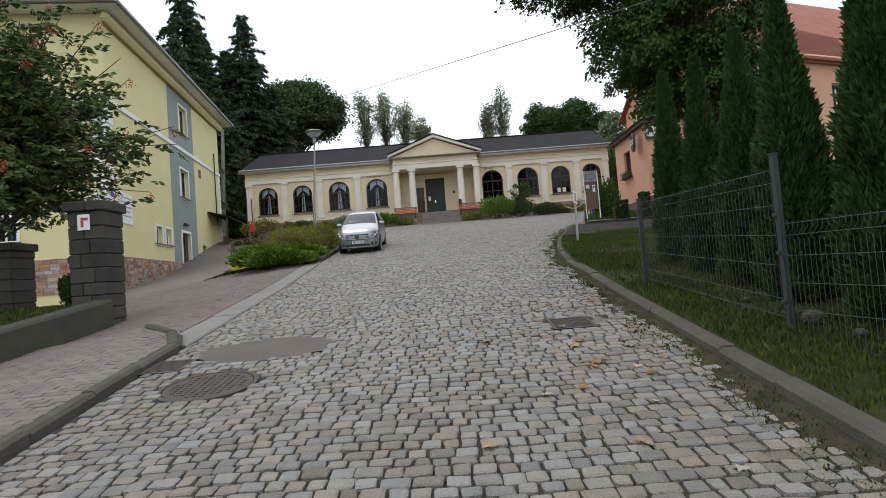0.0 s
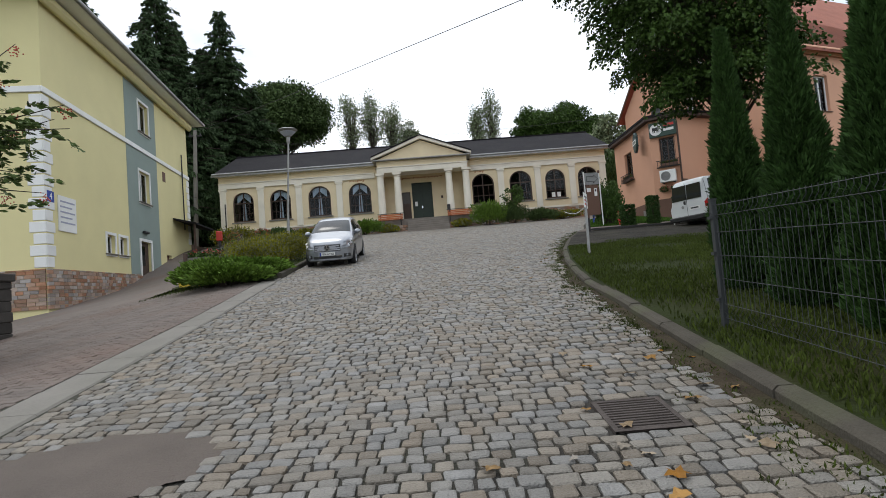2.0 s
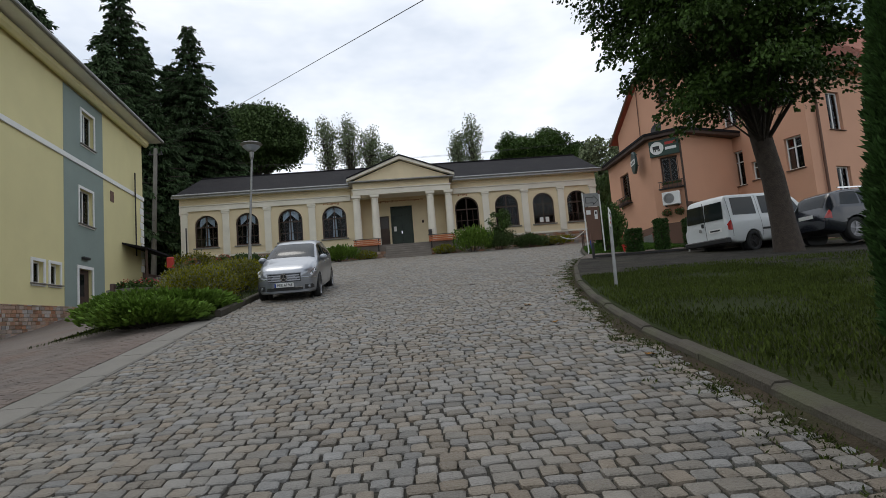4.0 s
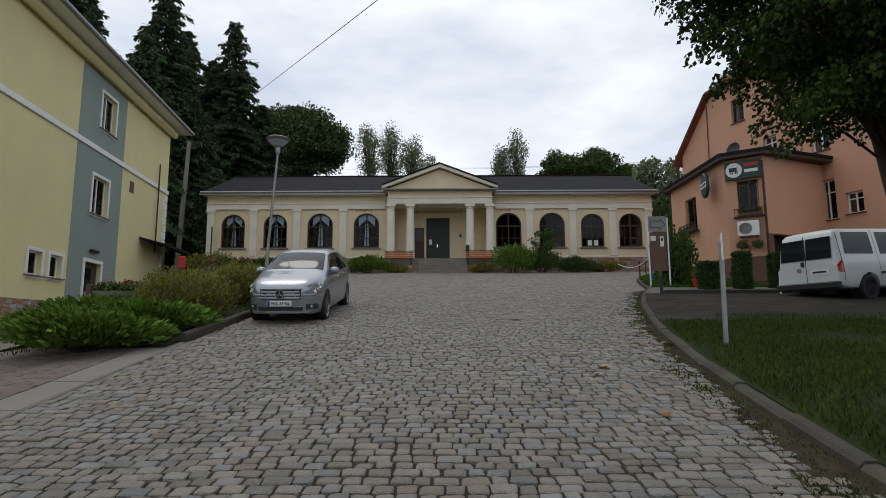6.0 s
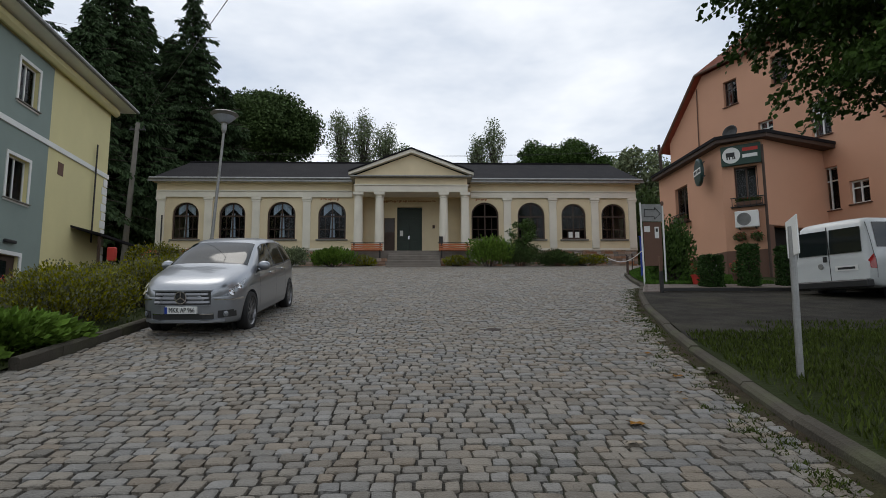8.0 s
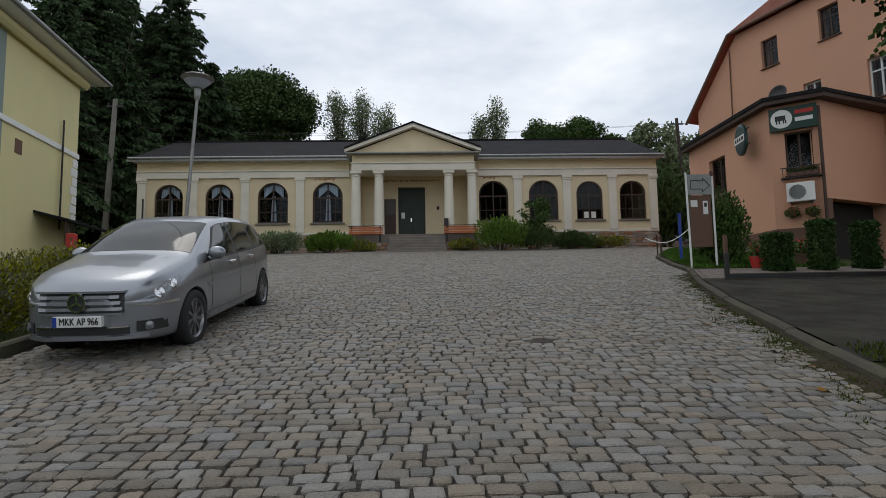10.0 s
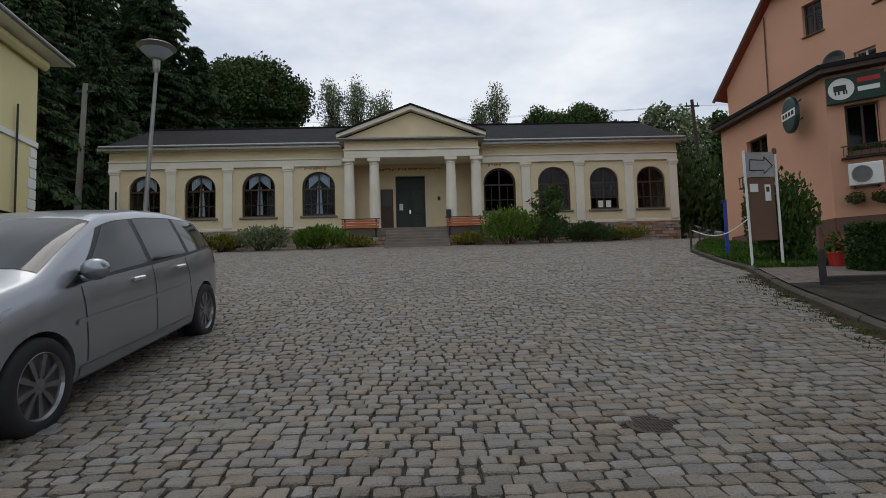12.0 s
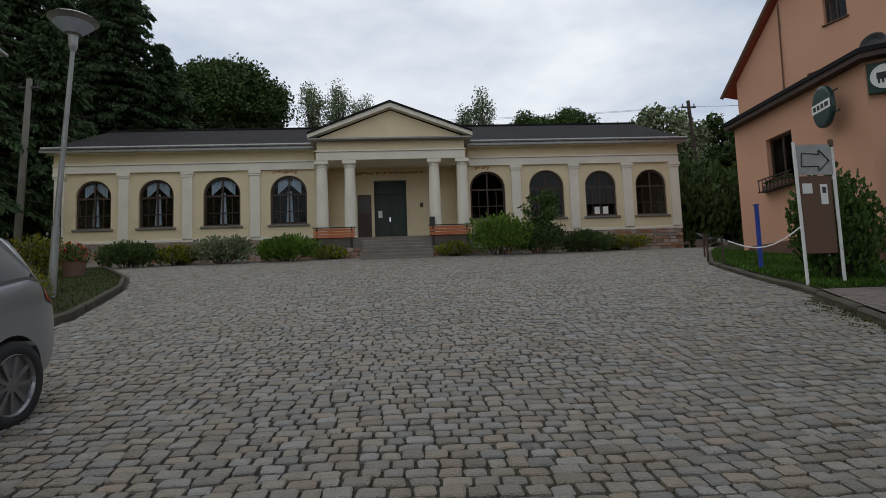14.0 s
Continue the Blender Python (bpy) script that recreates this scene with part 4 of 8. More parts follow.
def annex():
    root = thing("annex", Matrix.Identity(4), "single-storey salmon annex with splayed corner and dark flat roof", "annex")
    A0, A1, B1, C1 = Vector((13.3, 40.2)), Vector((13.3, 34.8)), Vector((14.45, 33.95)), Vector((18.2, 35.6))
    zb, zt, zp = 3.2, 9.25, 5.1

    def run(p, q, holes, name):
        d = (q - p)
        r = new(name)
        r.parent = root
        r.matrix_local = pose(p.x, p.y, 0, 0, 0, math.degrees(math.atan2(d.y, d.x)))
        L = d.length
        part("plaster", pierced(bmesh.new(), 0, L, zp, zt, holes, 0, 0.35), M_PINK, r)
        return r, L
    r, L = run(A0, A1, [(1.35, 2.55, 6.85, 8.4)], "wall_a")
    part("brown_base", B(0, L, -0.02, 0.35, zb, zp - 0.003), M_BROWN, r)
    framed_window(r, 1.35, 6.85, 1.2, 1.55, 0, frame_mat=M_DARKWOOD)
    part("cellar_window", B(3.6, 4.7, -0.04, -0.021, 4.25, 4.75), M_GALV, r)
    for k in range(9):
        part("balcony_bar", B(1.2 + k * 0.18, 1.22 + k * 0.18, -0.28, -0.26, 6.75, 7.1), M_IRON, r)
    part("rail", B(1.15, 2.75, -0.29, -0.25, 7.1, 7.13), M_IRON, r)
    part("rail", B(1.15, 2.75, -0.29, -0.0, 6.72, 6.75), M_IRON, r)
    r, L = run(A1, B1, [(0.42, 1.22, 6.85, 8.3)], "wall_b")
    part("brown_base", B(0, L, -0.02, 0.35, zb, zp - 0.003), M_BROWN, r)
    framed_window(r, 0.42, 6.85, 0.8, 1.45, 0, frame_mat=M_DARKWOOD)
    for k in range(6):
        part("balcony_bar", B(0.3 + k * 0.2, 0.32 + k * 0.2, -0.24, -0.22, 6.75, 7.05), M_IRON, r)
    part("rail", B(0.25, 1.4, -0.25, -0.21, 7.05, 7.08), M_IRON, r)
    part("rail", B(0.25, 1.4, -0.25, -0.0, 6.72, 6.75), M_IRON, r)
    sg = part("inn_sign", B(0.02, 1.38, -0.16, -0.06, 8.35, 9.12, bevel=0.01), mat("dark_green_sign", (0.012, 0.045, 0.03), 0.4, 0.1), r, "dark green inn sign with red and white writing")
    bm = bmesh.new()
    lathe(bm, [(0.31, 0), (0.31, 0.02)], 28, pose(0.38, -0.161, 8.74, 90, 0, 0))
    part("sign_disc", bm, M_WHITE, r)
    bm = bmesh.new()
    box(bm, 0.2, 0.5, -0.19, -0.182, 8.68, 8.85, bevel=0.004)
    for x in (0.22, 0.30, 0.42, 0.48):
        box(bm, x, x + 0.04, -0.19, -0.182, 8.58, 8.69)
    part("animal_emblem", bm, M_BLACKPL, r)
    for k, w in enumerate((0.52, 0.5)):
        part("sign_bar", B(0.76, 0.76 + w, -0.168, -0.161, 8.85 - 0.25 * k, 8.98 - 0.25 * k), M_REDPL if k == 0 else M_WHITE, r)
    r, L = run(B1, C1, [], "wall_c")
    for v in r.children[0].data.vertices:
        if v.co.z < 6:
            v.co.z = 6.0
    # near-black sheet gives the opening its shade by colour
    part("dark_opening", B(0.3, L, 0.6, 0.7, zb, 6.0), M_UNLIT, r)
    part("brown_base", B(0, 0.3, -0.02, 0.35, zb, 6.0), M_BROWN, r)
    # roof slab and its dark fascia
    for name, ov, z0, z1, m_ in (("roof_slab", 0.3, zt, zt + 0.14, M_DARKWOOD), ("roof_felt", 0.34, zt + 0.142, zt + 0.26, M_SLATE)):
        pts = [(13.3 - ov, 40.6), (13.3 - ov, 34.7 - ov * 0.4), (14.4, 33.9 - ov), (18.6, 35.5 - ov), (18.0, 40.6)]
        bm = bmesh.new()
        lo = [bm.verts.new((x, y, z0)) for x, y in pts]
        hi = [bm.verts.new((x, y, z1)) for x, y in pts]
        bm.faces.new(lo[::-1])
        bm.faces.new(hi)
        for k in range(5):
            bm.faces.new((lo[k], lo[(k + 1) % 5], hi[(k + 1) % 5], hi[k]))
        bmesh.ops.recalc_face_normals(bm, faces=bm.faces)
        part(name, bm, m_, root)
    part("far_wall", B(13.3, 17, 40.2, 40.5, zb, zt), M_PINK, root)
    bm = bmesh.new()
    tube(bm, (14.36, 33.85, 3.6), (14.36, 33.85, 9.0), 0.05)
    part("downpipe", bm, M_DARKWOOD, root)
    return root


annex()

# ---------------------------------------------------------------- plants
def leaf_mesh(name, pts, size, material, parent, droop=0.3, long=1.6, jitter=1.0, seed=1, label="", dirs=None):
    """Many small pointed leaves, one at each place."""
    rng = np.random.default_rng(seed)
    pts = np.asarray(pts, float)
    n = len(pts)
    a = rng.normal(size=(n, 3)) if dirs is None else np.asarray(dirs, float) + rng.normal(size=(n, 3)) * 0.35
    a[:, 2] -= droop
    a /= np.linalg.norm(a, axis=1)[:, None] + 1e-9
    b = np.cross(a, rng.normal(size=(n, 3)))
    b /= np.linalg.norm(b, axis=1)[:, None] + 1e-9
    c = np.cross(a, b)
    s = size * rng.uniform(0.6, 1.35, n)[:, None]
    v = np.empty((n, 4, 3))
    v[:, 0] = pts
    v[:, 1] = pts + a * s * long * 0.5 + b * s * 0.5 + c * s * 0.12
    v[:, 2] = pts + a * s * long
    v[:, 3] = pts + a * s * long * 0.5 - b * s * 0.5 + c * s * 0.12
    me = bpy.data.meshes.new(name)
    me.from_pydata(v.reshape(-1, 3).tolist(), [], np.arange(n * 4).reshape(n, 4).tolist())
    me.materials.append(material)
    ob = new(name, me)
    ob.parent = parent
    if parent:
        ob["kind"] = "stuff"
    if label:
        ob["label"] = label
    return ob


def blob_points(rng, centre, radii, n, shell=0.55):
    d = rng.normal(size=(n, 3))
    d /= np.linalg.norm(d, axis=1)[:, None]
    r = shell + (1 - shell) * rng.random(n) ** 0.6
    return np.asarray(centre) + d * r[:, None] * np.asarray(radii)


def spruce(x, y, z, top, radius, seed, label, low=0.18):
    rng = random.Random(seed)
    T = thing("spruce_tree", pose(x, y, z), label, "tree", "spruces on the slope")
    h = top - z
    bm = bmesh.new()
    tube(bm, (0, 0, -0.5), (0, 0, h * 0.98), h * 0.013 + 0.06, 0.03, 9)
    part("trunk", bm, M_BARK, T)
    pts, dirs = [], []
    bm = bmesh.new()
    lv = h * low
    while lv < h * 0.985:
        f = (lv / h - low) / (1 - low)
        rad = radius * (1 - f) ** 0.8 * rng.uniform(0.7, 1.2) + 0.25
        nb = 9 if f < 0.7 else 6
        a0 = rng.random() * 6.28
        for k in range(nb):
            a = a0 + k * math.tau / nb + rng.uniform(-0.3, 0.3)
            ln = rad * rng.uniform(0.35, 1.2)
            dx, dy = math.cos(a), math.sin(a)
            rise = 0.35 * f - 0.28
            tip = (dx * ln, dy * ln, lv + ln * rise)
            tube(bm, (0, 0, lv), tip, 0.05, 0.01, 4, caps=False)
            m_ = max(4, int(ln * 8.5))
            for j in range(m_):
                s = (j + rng.random()) / m_
                s = 0.12 + 0.88 * s
                sag = -0.22 * ln * s * s + 0.10 * ln * max(0, s - 0.75)
                for _ in range(6):
                    q = rng.uniform(-0.32, 0.32) * ln * 0.55 * (1.05 - s * 0.7)
                    pts.append((dx * ln * s - dy * q, dy * ln * s + dx * q, lv + ln * rise * s + sag + rng.uniform(-0.12, 0.12)))
                    dirs.append((dx * 0.8 - dy * q * 1.2, dy * 0.8 + dx * q * 1.2, -0.6))
        lv += h * 0.023 * (1.25 - 0.5 * f) * rng.uniform(0.8, 1.2)
    tagged(part("limb", bm, M_BARK, T), kind="stuff")
    leaf_mesh("crown", pts, 0.15, M_NEEDLE, T, 0.35, 2.6, seed=seed, dirs=dirs)
    return T


def broadleaf(name, x, y, z, top, radius, base, seed, label, material, leaf=0.3, count=9000, clumps=26, trunk=0.22, narrow=1.0, lean=(0, 0), group="", centre=None, rz=None, tilt=0.0, bend=0.6):
    rng = np.random.default_rng(seed)
    T = thing(name, pose(x, y, z), label, "tree", group)
    h = top - z
    cz = (base + h) / 2 if centre is None else centre[2]
    cx, cy = lean if centre is None else centre[:2]
    rz_ = (h - base) / 2 if rz is None else rz
    bm = bmesh.new()
    fork = base * 0.75 + 0.4
    tube(bm, (0, 0, -0.4), (0, 0, 0.3), trunk * 1.5, trunk * 1.08, 12, caps=False)
    tube(bm, (0, 0, 0.3), (cx * 0.15, cy * 0.15, fork), trunk * 1.08, trunk * 0.85, 12, caps=False)
    tube(bm, (cx * 0.15, cy * 0.15, fork), (cx * bend, cy * bend, cz + rz_ * 0.5), trunk * 0.85, trunk * 0.15, 10, caps=False)
    part("trunk", bm, M_BARK, T)
    pts = []
    bm = bmesh.new()
    per = count // clumps
    for k in range(clumps):
        d = rng.normal(size=3)
        d /= np.linalg.norm(d)
        r = 0.25 + 0.47 * rng.random() ** 0.5
        c = np.array([cx, cy, cz]) + d * r * np.array([radius, radius, rz_])
        c[2] -= tilt * (c[0] - cx)
        f = rng.uniform(0.20, 0.34)
        start = Vector((cx * 0.3, cy * 0.3, fork + (cz - fork) * rng.random() * 0.8))
        tube(bm, start, Vector(c), trunk * 0.28, 0.015, 5, caps=False)
        pts.append(blob_points(rng, c, (radius * f * narrow, radius * f * narrow, rz_ * f * 0.8), per, 0.25))
    part("limb", bm, M_BARK, T)
    pts = np.concatenate(pts)
    leaf_mesh("crown", pts, leaf, material, T, 0.5, 1.35, seed=seed)
    return T


def shrub(name, x, y, z, rx, ry, h, seed, label, material, leaf=0.07, count=2600, clumps=12, category="shrub", group="", spiky=0.0, droop=-0.4):
    rng = np.random.default_rng(seed)
    T = thing(name, pose(x, y, z), label, category, group)
    pts, dirs = [], []
    bm = bmesh.new()
    for k in range(clumps):
        a = rng.random() * math.tau
        r = math.sqrt(rng.random())
        c = np.array([math.cos(a) * rx * r * 0.75, math.sin(a) * ry * r * 0.75, h * (0.30 + 0.38 * rng.random() * (1 - 0.5 * r))])
        tube(bm, (c[0] * 0.3, c[1] * 0.3, -0.05), tuple(c), 0.02, 0.006, 5, caps=False)
        p = blob_points(rng, c, (rx * 0.42, ry * 0.42, h * 0.36), count // clumps, 0.3)
        p[:, 2] = np.maximum(p[:, 2], 0.02)
        pts.append(p)
        d = p - np.array([0, 0, -h * 0.4])
        d /= np.linalg.norm(d, axis=1)[:, None] + 1e-6
        dirs.append(d * (1 + spiky))
    part("stem", bm, M_BARK, T)
    leaf_mesh("foliage", np.concatenate(pts), leaf, material, T, droop, 2.0 if spiky else 1.5, seed=seed, dirs=np.concatenate(dirs))
    return T


def thuja(x, y, top, r, seed):
    z = land_z(x, y) + LAWN - 0.02
    T = thing("thuja_tree", pose(x, y, z), "tall narrow dark green thuja behind the wire fence", "tree", "thujas behind the fence")
    rng = np.random.default_rng(seed)
    h = top - z
    bm = bmesh.new()
    tube(bm, (0, 0, -0.2), (0, 0, h * 0.85), 0.07, 0.01, 7)
    part("trunk", bm, M_BARK, T)
    n = 34000
    f = rng.random(n) ** 1.1
    prof = np.interp(f, [0, 0.05, 0.22, 0.48, 0.72, 0.92, 1.0], [0.7, 1.0, 1.05, 0.80, 0.42, 0.12, 0.02]) * r
    a = rng.random(n) * math.tau
    lump = 1 + 0.16 * np.sin(a * 5 + f * 19 + seed) + 0.10 * np.sin(a * 9 - f * 31)
    rr = prof * lump * (0.62 + 0.38 * rng.random(n) ** 0.4)
    pts = np.stack([rr * np.cos(a), rr * np.sin(a), f * h], 1)
    dirs = np.stack([np.cos(a) * 0.7, np.sin(a) * 0.7, np.full(n, 1.1)], 1)
    leaf_mesh("foliage", pts, 0.030, M_THUJA, T, 0.0, 3.2, seed=seed, dirs=dirs)
    return T


def bg_z(x, y):
    return land_z(max(-30, min(x, 30)), min(y, 46)) + (min(14, (y - 52) * 0.28) if y > 52 else 0) - 0.06


for k, (x, y, top, r) in enumerate([(-23.0, 58, 33.5, 6.2), (-18.4, 62, 31.5, 5.6), (-28.5, 54, 31, 5.6), (-21.0, 51.5, 24.5, 4.6), (-24.8, 66, 33, 5.4), (-31, 60, 33, 5.4), (-16.2, 64, 24, 4.2), (-18.8, 55, 21, 4.2), (-21.2, 64, 28.5, 5.0)]):
    spruce(x, y, bg_z(x, y), top, r, 20 + k, "tall dark spruce on the slope behind the houses")
for k, (name, x, y, top, r, base, m_, leaf, n, cl, lab, grp) in enumerate([
        ("broadleaf_tree", -20.6, 95, 36.4, 9.2, 6, M_LEAF_DARK, 0.28, 70000, 150, "large rounded dark green broadleaf tree behind the hall", ""),
        ("broadleaf_tree", -28.0, 99, 35, 7.5, 5, M_LEAF_DARK, 0.28, 30000, 80, "dark broadleaf tree behind the hall", ""),
        ("poplar_tree", -10.6, 100, 36.8, 2.7, 4, M_LEAF_PALE, 0.20, 3600, 90, "slender pale green poplar behind the hall roof", "poplars behind the hall"),
        ("poplar_tree", -7.2, 101, 36.9, 2.4, 4, M_LEAF_PALE, 0.20, 3600, 90, "slender pale green poplar behind the hall roof", "poplars behind the hall"),
        ("poplar_tree", -3.8, 100, 34.8, 2.4, 4, M_LEAF_PALE, 0.20, 3600, 90, "slender pale green poplar behind the hall roof", "poplars behind the hall"),
        ("poplar_tree", -1.0, 102, 31.2, 2.0, 4, M_LEAF_PALE, 0.20, 3600, 90, "slender pale green poplar behind the hall roof", "poplars behind the hall"),
        ("birch_tree", 13.2, 100, 35.8, 2.0, 4, M_LEAF_PALE, 0.20, 2900, 80, "slim pale birch behind the hall roof", "birches behind the hall"),
        ("birch_tree", 10.6, 100, 32.5, 1.8, 4, M_LEAF_PALE, 0.20, 2900, 80, "slim pale birch behind the hall roof", "birches behind the hall"),
        ("broadleaf_tree", 21.8, 105, 32.6, 5.2, 4, M_LEAF_LINDEN, 0.25, 20000, 60, "rounded green tree beyond the hall roof", ""),
        ("broadleaf_tree", 27.0, 105, 33.2, 5.6, 4, M_LEAF_LINDEN, 0.25, 20000, 60, "rounded green tree beyond the hall roof", ""),
        ("broadleaf_tree", 31.8, 107, 30.8, 4.6, 4, M_LEAF_LINDEN, 0.25, 17000, 50, "rounded green tree beyond the hall roof", "")]):
    broadleaf(name, x, y, bg_z(x, y), top, r, base, 31 + k, lab, m_, leaf, n, cl, 0.25, group=grp, narrow=1.5 if grp else 1.0)
broadleaf("willow_tree", 21.2, 62, bg_z(21, 62), 18.6, 3.6, 2, 66, "loose green tree beside the far end of the hall", M_LEAF_PALE, 0.22, 8000, 50, 0.15)
broadleaf("broadleaf_tree", 28.5, 66, bg_z(28, 66), 19.5, 3.2, 2, 67, "dark green tree beyond the salmon house", M_LEAF_DARK, 0.3, 6000, 34)
for k, (x, y, r, h) in enumerate([(17.2, 52.5, 2.2, 5.2), (20.0, 54.0, 2.6, 5.6), (22.8, 52, 2.4, 5.0), (18.6, 57, 2.6, 6.5), (24.5, 56, 3, 6)]):
    shrub("hedge_bush", x, y, bg_z(x, y), r, r, h, 70 + k, "dense dark green bush beside the hall's end", M_LEAF_DARK, 0.22, 5200, 30, "bush", "bushes beyond the hall")
rng_w = random.Random(4)
for k in range(15):
    x, y = -33 + k * 1.25 + rng_w.uniform(-0.5, 0.5), 52 + rng_w.uniform(-1.5, 5)
    shrub("undergrowth_bush", x, y, bg_z(x, y), 2.0, 2.0, rng_w.uniform(3.5, 8), 90 + k, "dark undergrowth at the edge of the wood", M_NEEDLE, 0.2, 5000, 22, "bush", "undergrowth below the spruces")

def linden(x, y):
    """Big street tree: a leaning-limbed trunk and layered, drooping sprays of leaves, reaching far over the street."""
    z = land_z(x, y) + LAWN - 0.05
    T = thing("linden_tree", pose(x, y, z), "big linden tree with dark trunk and dense low crown", "tree")
    rng = random.Random(7)
    g = np.random.default_rng(7)
    bm = bmesh.new()
    ring = [(0, 0, -0.3, 0.50), (0, 0, 0.15, 0.40), (-0.04, 0, 0.8, 0.34), (-0.14, 0.02, 2.2, 0.31), (-0.34, 0.05, 3.6, 0.29), (-0.6, 0.1, 5.2, 0.25), (-0.9, 0.1, 8.0, 0.18), (-1.1, 0, 12.5, 0.05)]
    for (ax, ay, az, ar), (bx, by, bz, br) in zip(ring, ring[1:]):
        tube(bm, (ax, ay, az), (bx, by, bz), ar, br, 14, caps=False)
    part("trunk", bm, M_BARK, T, smooth=True)
    limbs = bmesh.new()
    pts, dirs = [], []
    heart = np.array([-3.3, -1.5, 8.6])
    span = np.array([6.5, 4.2, 5.6])
    made = 0
    while made < 470:
        d = g.normal(size=3)
        d /= np.linalg.norm(d)
        c = heart + d * span * (0.35 + 0.65 * g.random() ** 0.45)
        low = 4.2 + 2.0 * min(1.5, max(0.0, -3.7 - c[0])) + 0.7 * max(0.0, -5.2 - c[0]) + 1.1 * max(0.0, c[0] - 0.3) + 1.1 * max(0.0, c[1] - 0.3) + (0.6 * max(0.0, c[1] + 1.8) if c[0] < -4.0 else 0.0)
        if c[2] < low or c[0] > (0.7 if c[2] < 6.2 else 0.1):
            continue
        made += 1
        along_t = min(7.6, max(3.2, c[2] - rng.uniform(0.3, 2.4)))
        root_x = -0.34 - 0.13 * (along_t - 3.6)
        start = Vector((root_x, 0.05, along_t))
        end = Vector(c)
        mid = start.lerp(end, 0.55) + Vector((0, 0, 0.35))
        thick = 0.075 if made % 9 == 0 else 0.03
        tube(limbs, start, mid, thick, thick * 0.6, 5, caps=False)
        tube(limbs, mid, end, thick * 0.6, 0.01, 5, caps=False)
        out = np.array([c[0] - root_x, c[1], 0.0])
        out /= np.linalg.norm(out) + 1e-6
        side = np.array([-out[1], out[0], 0.0])
        m = 270
        a = g.uniform(-0.9, 0.75, m)
        b = g.uniform(-0.62, 0.62, m) * (1 - 0.45 * np.abs(a))
        p = c + a[:, None] * out + b[:, None] * side
        p[:, 2] += -0.42 * np.maximum(0, a + 0.3) ** 1.5 - 0.30 * b * b + g.normal(size=m) * 0.13
        pts.append(p)
        dirs.append(out * 0.5 + side * b[:, None] * 0.8 + np.array([0, 0, -0.45]))
    tagged(part("limb", limbs, M_BARK, T), kind="stuff")
    leaf_mesh("crown", np.concatenate(pts), 0.095, M_LEAF_LINDEN, T, 0.2, 1.3, seed=7, dirs=np.concatenate(dirs))


linden(12.2, 24.2)

for k, y in enumerate([6.5, 7.75, 9.1, 10.25, 11.55, 12.85]):
    thuja([5.3, 5.3, 5.28, 5.4, 5.44, 5.46][k], y, [4.2, 4.3, 4.35, 4.33, 4.45, 4.68][k], [0.40, 0.38, 0.37, 0.37, 0.33, 0.30][k], 110 + k)


def rowan():
    T = thing("rowan_tree", pose(-7.6, 13.6, land_z(-7.6, 13.6)), "rowan tree with feathery leaves and orange-red berries by the gate pillar", "tree")
    rng = random.Random(77)
    bm = bmesh.new()
    tube(bm, (0, 0, -0.2), (0.1, -0.1, 2.4), 0.13, 0.09, 9)
    twigs = []
    for k in range(160):
        a = rng.random() * math.tau
        ln = rng.uniform(1.6, 3.6)
        el = rng.uniform(-0.25, 1.4)
        tip = Vector((0.1 + math.cos(a) * ln * math.cos(el), -0.1 + math.sin(a) * ln * math.cos(el), 2.6 + ln * math.sin(el) + 1.1))
        s = Vector((0.1, -0.1, rng.uniform(1.9, 3.6)))
        mid = (s + tip) / 2 + Vector((0, 0, 0.25))
        tube(bm, s, mid, 0.03, 0.018, 5, caps=False)
        tube(bm, mid, tip, 0.018, 0.006, 5, caps=False)
        twigs.append((s, mid, tip))
    part("trunk", bm, M_BARK, T)
    pts, dirs = [], []
    bb = bmesh.new()
    for s, mid, tip in twigs:
        for j in range(26):
            f = rng.uniform(0.25, 1.0)
            p = (s.lerp(mid, f * 2) if f < 0.5 else mid.lerp(tip, f * 2 - 1)) + Vector([rng.uniform(-0.28, 0.28) for _ in range(3)])
            d = Vector((rng.uniform(-1, 1), rng.uniform(-1, 1), rng.uniform(-0.9, 0.1))).normalized()
            side = d.cross(Vector((0, 0, 1))).normalized()
            for q in range(6):
                at = p + d * 0.035 * q
                for sg in (-1, 1):
                    pts.append(tuple(at))
                    dirs.append(tuple((side * sg + d * 0.5) * 2.2))
        if rng.random() < 0.45:
            c = tip - Vector((0, 0, 0.12))
            for _ in range(26):
                o = Vector([rng.gauss(0, 0.045) for _ in range(3)])
                bmesh.ops.create_icosphere(bb, subdivisions=1, radius=0.014, matrix=Matrix.Translation(c + o))
    leaf_mesh("foliage", pts, 0.055, M_ROWAN, T, 0.1, 2.6, seed=5, dirs=dirs)
    tagged(part("berry_cluster", bb, M_BERRY, T, "clusters of orange-red berries"), kind="stuff")


rowan()

